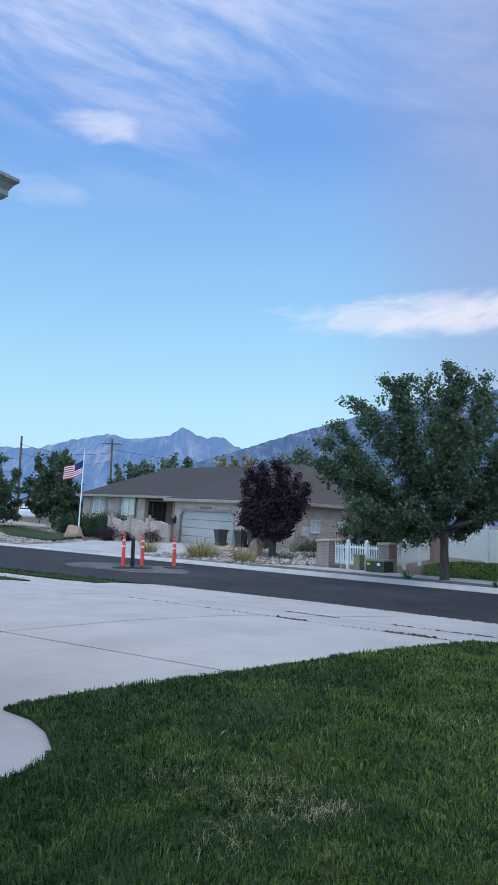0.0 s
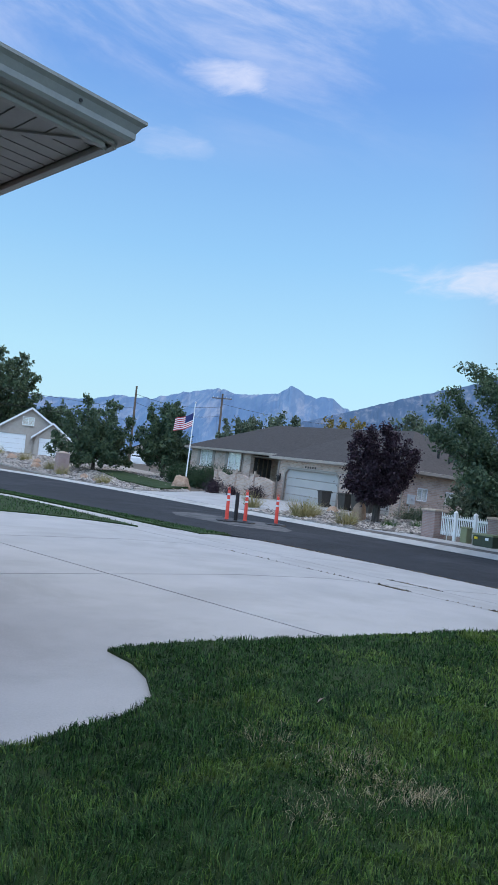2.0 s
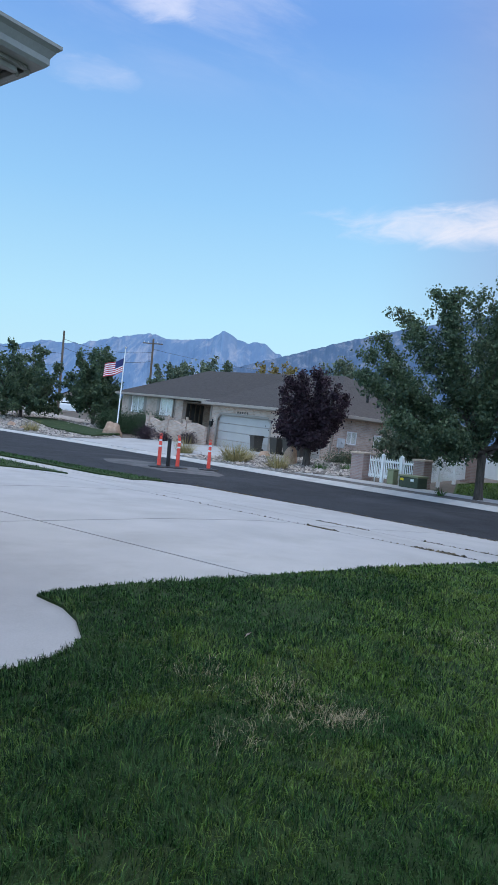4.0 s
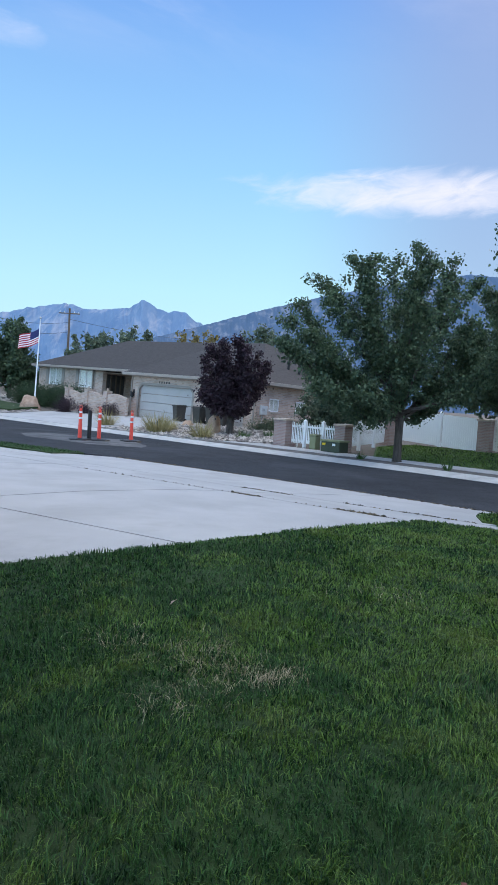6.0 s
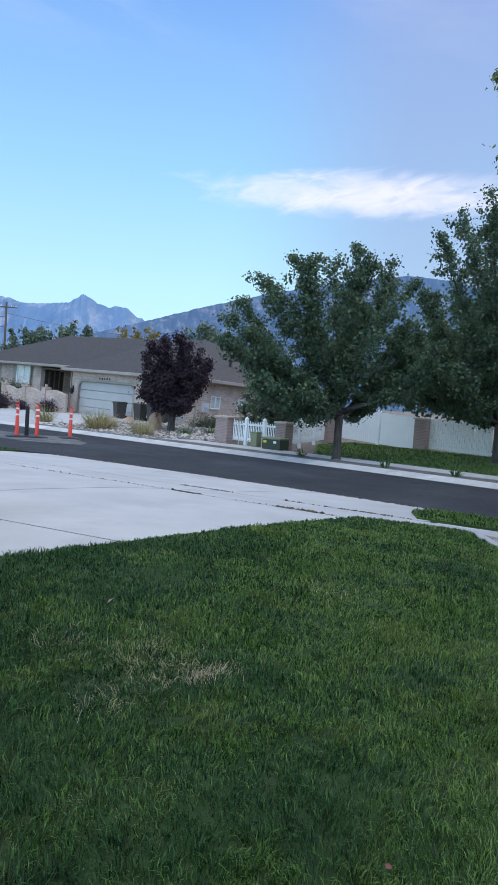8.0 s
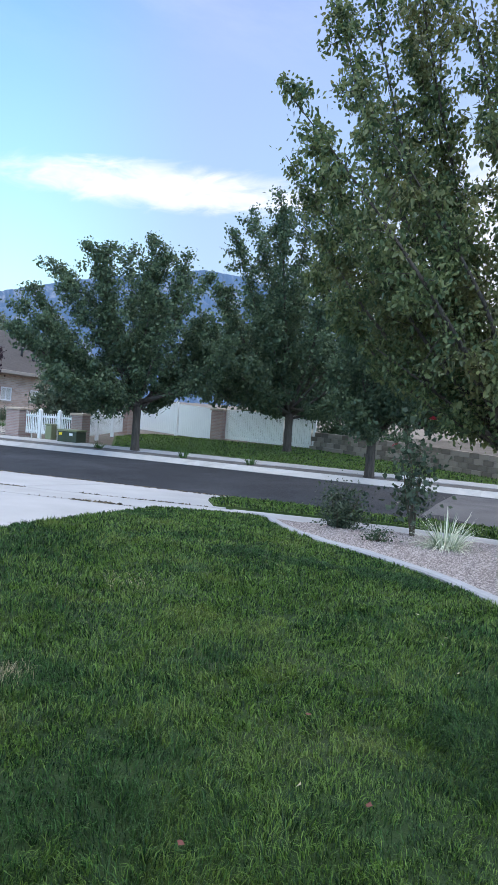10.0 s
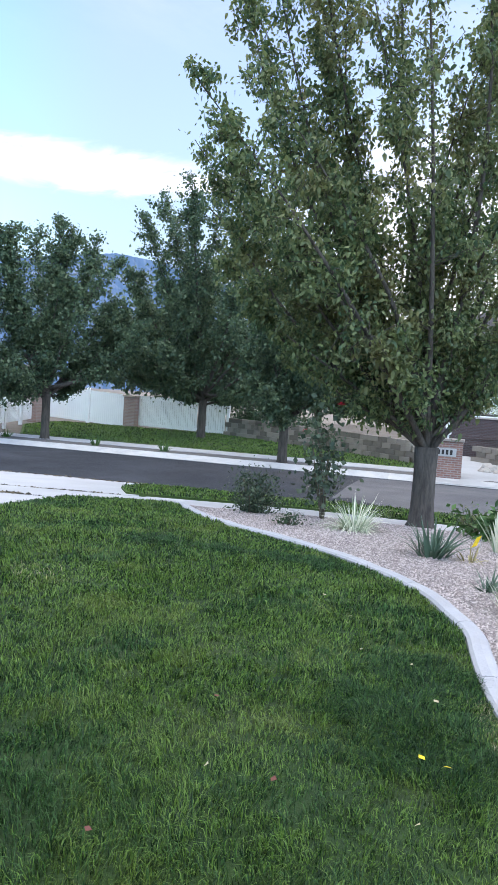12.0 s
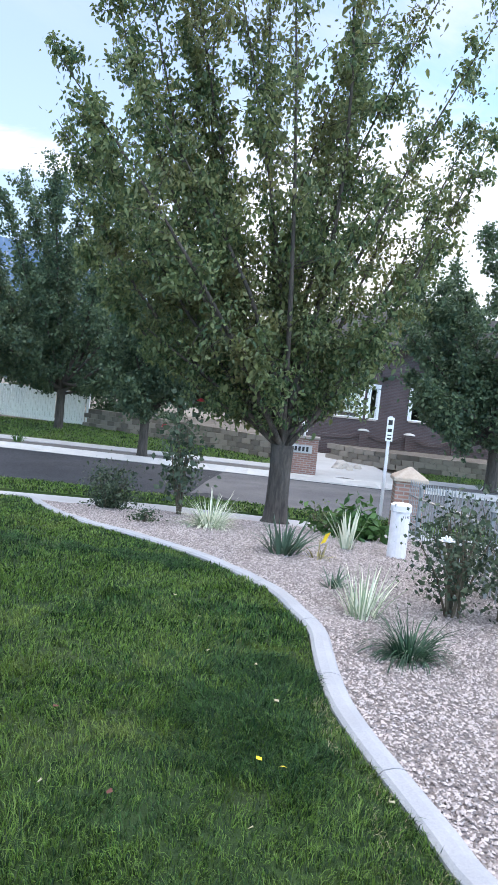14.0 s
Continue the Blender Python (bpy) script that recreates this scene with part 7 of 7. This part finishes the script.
# ---- grass and gravel ----
def grass(name, poly, n, h0, h1, width, mat, seed, label, near=None, lean=0.52, lift=0.02, patch=None, flow=0.42):
    """Bent blades: each of three triangles, leaning with the lie of the lawn."""
    rng = np.random.default_rng(seed)
    p = scatter(poly, n, rng, near)
    x, y = p[:, 0], p[:, 1]
    z = hgt_all(p) + lift
    # lie of the grass: broad swirls, tufts, and a scatter of its own for each blade
    turn = 2 * math.pi * (1.6 * vnoise(x, y, 0.8, 41) + 0.9 * vnoise(x, y, 0.17, 42))
    d = np.stack([np.cos(turn), np.sin(turn)], 1) * flow + rng.normal(size=(n, 2)) * 0.62
    dist = np.hypot(x, y)
    h = rng.uniform(h0, h1, n)
    if patch is not None:
        h = h * patch(x, y)
    wd = width * (0.7 + 0.6 * rng.uniform(size=n)) * np.clip(dist / 4.0, 0.7, 2.6)
    ang = rng.uniform(0, 2 * math.pi, n)
    sx, sy = np.cos(ang) * wd / 2, np.sin(ang) * wd / 2
    base = np.stack([x, y, z], 1)
    side = np.stack([sx, sy, np.zeros(n)], 1)
    off1 = np.stack([d[:, 0] * h * lean * 0.45, d[:, 1] * h * lean * 0.45, h * 0.55], 1)
    off2 = np.stack([d[:, 0] * h * lean * 1.3, d[:, 1] * h * lean * 1.3, h * (1 - 0.4 * np.minimum(1, np.hypot(d[:, 0], d[:, 1])))], 1)
    v = np.stack([base - side, base + side, base + off1 + side * 0.8, base + off1 - side * 0.8, base + off2], 1).reshape(-1, 3)
    i = np.arange(n)[:, None] * 5
    f = np.concatenate([i + [0, 1, 2], i + [0, 2, 3], i + [3, 2, 4]], 0)
    return tagged(fast_mesh(name, v, f, mat), label, "grass", kind="stuff")


def near_lawn(x, y):
    d = np.hypot(x, y)
    ahead = (y > 0.2) | (x > 1.2)
    tuft = np.clip((vnoise(x, y, 0.05, 57) - 0.15) * 2.2, 0.3, 1.0)
    return np.where(ahead, np.clip((3.2 / np.maximum(d, 1.6)) ** 1.3, 0.12, 1.0), 0.06) * tuft


def tufts(x, y):
    """Uneven height: hand-sized tufts over broad swells."""
    return (0.6 + 0.8 * vnoise(x, y, 0.07, 51)) * (0.7 + 0.6 * vnoise(x, y, 0.6, 52))


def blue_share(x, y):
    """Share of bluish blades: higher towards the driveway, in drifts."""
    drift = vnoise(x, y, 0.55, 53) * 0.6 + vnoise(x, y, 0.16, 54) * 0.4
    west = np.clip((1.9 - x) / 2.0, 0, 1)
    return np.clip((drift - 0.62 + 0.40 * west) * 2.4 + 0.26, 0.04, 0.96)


def blob_field(x, y, spots):
    """Soft round drifts (x, y, radius) with ragged edges."""
    out = np.zeros_like(x)
    for cx, cy, q in spots:
        out = np.maximum(out, np.exp(-((x - cx) ** 2 + (y - cy) ** 2) / (q * q)))
    return np.clip((out - 0.45 + 0.5 * (vnoise(x, y, 0.14, 55) - 0.5)) * 4, 0, 1)


FESCUE = [(2.55, 2.5, 0.45), (2.25, 2.3, 0.35), (3.0, 2.75, 0.4), (2.45, 2.1, 0.35), (4.15, 5.3, 0.35), (3.9, 5.6, 0.3), (3.5, 6.1, 0.3), (3.0, 6.7, 0.35), (1.5, 1.55, 0.25)]
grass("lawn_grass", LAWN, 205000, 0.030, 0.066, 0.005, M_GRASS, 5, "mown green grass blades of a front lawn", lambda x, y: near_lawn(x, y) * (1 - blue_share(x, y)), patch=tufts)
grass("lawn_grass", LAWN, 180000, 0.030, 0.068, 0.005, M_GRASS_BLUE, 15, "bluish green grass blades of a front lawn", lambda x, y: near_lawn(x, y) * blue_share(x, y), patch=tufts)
grass("fescue_grass", LAWN, 22000, 0.04, 0.085, 0.0042, M_FESCUE, 16, "drifts of coarse dark fescue in the lawn", lambda x, y: blob_field(x, y, FESCUE), lean=0.8, patch=tufts)
DRY = [(0.19, 3.98, 0.30, 330), (0.44, 3.88, 0.22, 260), (-0.43, 4.37, 0.26, 120), (-0.07, 3.58, 0.26, 110), (1.55, 5.6, 0.4, 60), (0.05, 4.2, 0.3, 170)]
for k, (cx, cy, q, m) in enumerate(DRY):
    ring = [(cx + 1.5 * q * math.cos(i * math.pi / 5), cy + 1.3 * q * math.sin(i * math.pi / 5)) for i in range(10)]
    grass("dry_grass", ring, m, 0.05, 0.088, 0.0026, M_STRAW, 20 + k, "straw-coloured dead grass in the lawn", lambda x, y, cx=cx, cy=cy, q=q: np.exp(-((x - cx) ** 2 + (y - cy) ** 2) / (0.4 * q * q)) * (0.25 + 0.75 * (vnoise(x, y, 0.07, 60) > 0.5)), lean=0.9)
grass("dry_grass", [(2.3, 1.1), (2.62, 1.62), (2.82, 2.0), (3.1, 2.45), (3.0, 2.5), (2.66, 2.0), (2.4, 1.6), (2.05, 1.2)], 500, 0.025, 0.05, 0.0032, M_STRAW, 31, "straw-coloured dead grass along the edging", lambda x, y: vnoise(x, y, 0.1, 61) ** 2, lean=0.9)
grass("verge_grass", STRIP[:2] + [st(12.42, 10), st(14.22, 10)] + STRIP[4:], 26000, 0.05, 0.10, 0.009, M_GRASS, 6, "grass blades of the roadside strip", patch=tufts)
grass("verge_grass", LEFT_LAWN[:3] + [(-14, 15.8), (-20, 20), (-20, 27), (-12.3, 23.0), (-9.1, 20.9), (-6.9, 18.9)], 10000, 0.05, 0.10, 0.006, M_GRASS_BLUE, 7, "grass blades beside the driveway")
grass("verge_grass", LEFT_STRIP[:5] + [(-20, 28)] + LEFT_STRIP[-6:], 12000, 0.05, 0.11, 0.006, M_GRASS_BLUE, 8, "grass blades of the roadside strip")
grass("lawn_far_grass", [st(24.1, -16.4), st(24.1, -1.5), st(25.4, -1.5), st(27.0, -4.85), st(28.7, -8.45), st(29.9, -10), st(29.9, -18.1), st(27, -18.3)], 16000, 0.05, 0.09, 0.011, M_GRASS, 9, "grass blades of a lawn by a white fence")
grass("lawn_beyond_grass", [st(24.25, 3.8), st(24.25, 16), st(25.7, 16), st(25.6, 3.8)], 9000, 0.05, 0.10, 0.006, M_GRASS, 10, "grass blades of a lawn below a wall")

BED_IN = [(p[0] + 0.13, p[1] + 0.0) for p in EDGE[1:]] + [(2.9, 0.6), (6.0, 0.2), st(11.2, 4.5), st(11.2, 0), st(11.2, -2.2), st(10.7, -3.6)]
stones("gravel", BED_IN, 105000, 0.005, 0.013, M_GRAVEL, 12, "pinkish grey crushed gravel", 0.022, lambda x, y: np.minimum(1.0, (4.0 / np.maximum(1.0, np.hypot(x, y))) ** 1.3), True)
# dry leaves and dirt along paving joints and the gutter
def litter(pts, n, r1, seed, label, width=0.05):
    for (a, b) in zip(pts, pts[1:]):
        d = Vector((b[0] - a[0], b[1] - a[1])).normalized() * width
        poly = [(a[0] - d.y, a[1] + d.x), (b[0] - d.y, b[1] + d.x), (b[0] + d.y, b[1] - d.x), (a[0] + d.y, a[1] - d.x)]
        stones("joint_litter", poly, n, 0.008, r1, M_LITTER, seed, label, 0.004)


litter([slab_pt(9.45, -9.1), slab_pt(9.45, -8.6)], 60, 0.035, 13, "dry leaf litter in a driveway joint", 0.07)
litter([slab_pt(9.45, -7.15), slab_pt(9.45, -6.3)], 90, 0.04, 14, "dry leaf litter in a driveway joint", 0.06)
litter([slab_pt(9.45, -13.0), slab_pt(9.45, -5.4)], 110, 0.02, 15, "dry leaf litter in a driveway joint", 0.025)
litter([slab_pt(11.0, -10.2), slab_pt(11.0, -9.0)], 60, 0.035, 16, "dry leaf litter in a driveway joint", 0.05)
litter([slab_pt(11.0, -8.0), slab_pt(11.0, -5.6)], 110, 0.03, 17, "dry leaf litter in a driveway joint", 0.045)
litter([st(near_edge(l) - 0.05, l) for l in (-18.3, -16, -13.4, -9.3, -5.5)], 170, 0.035, 18, "dark dirt along the edge of the asphalt", 0.09)
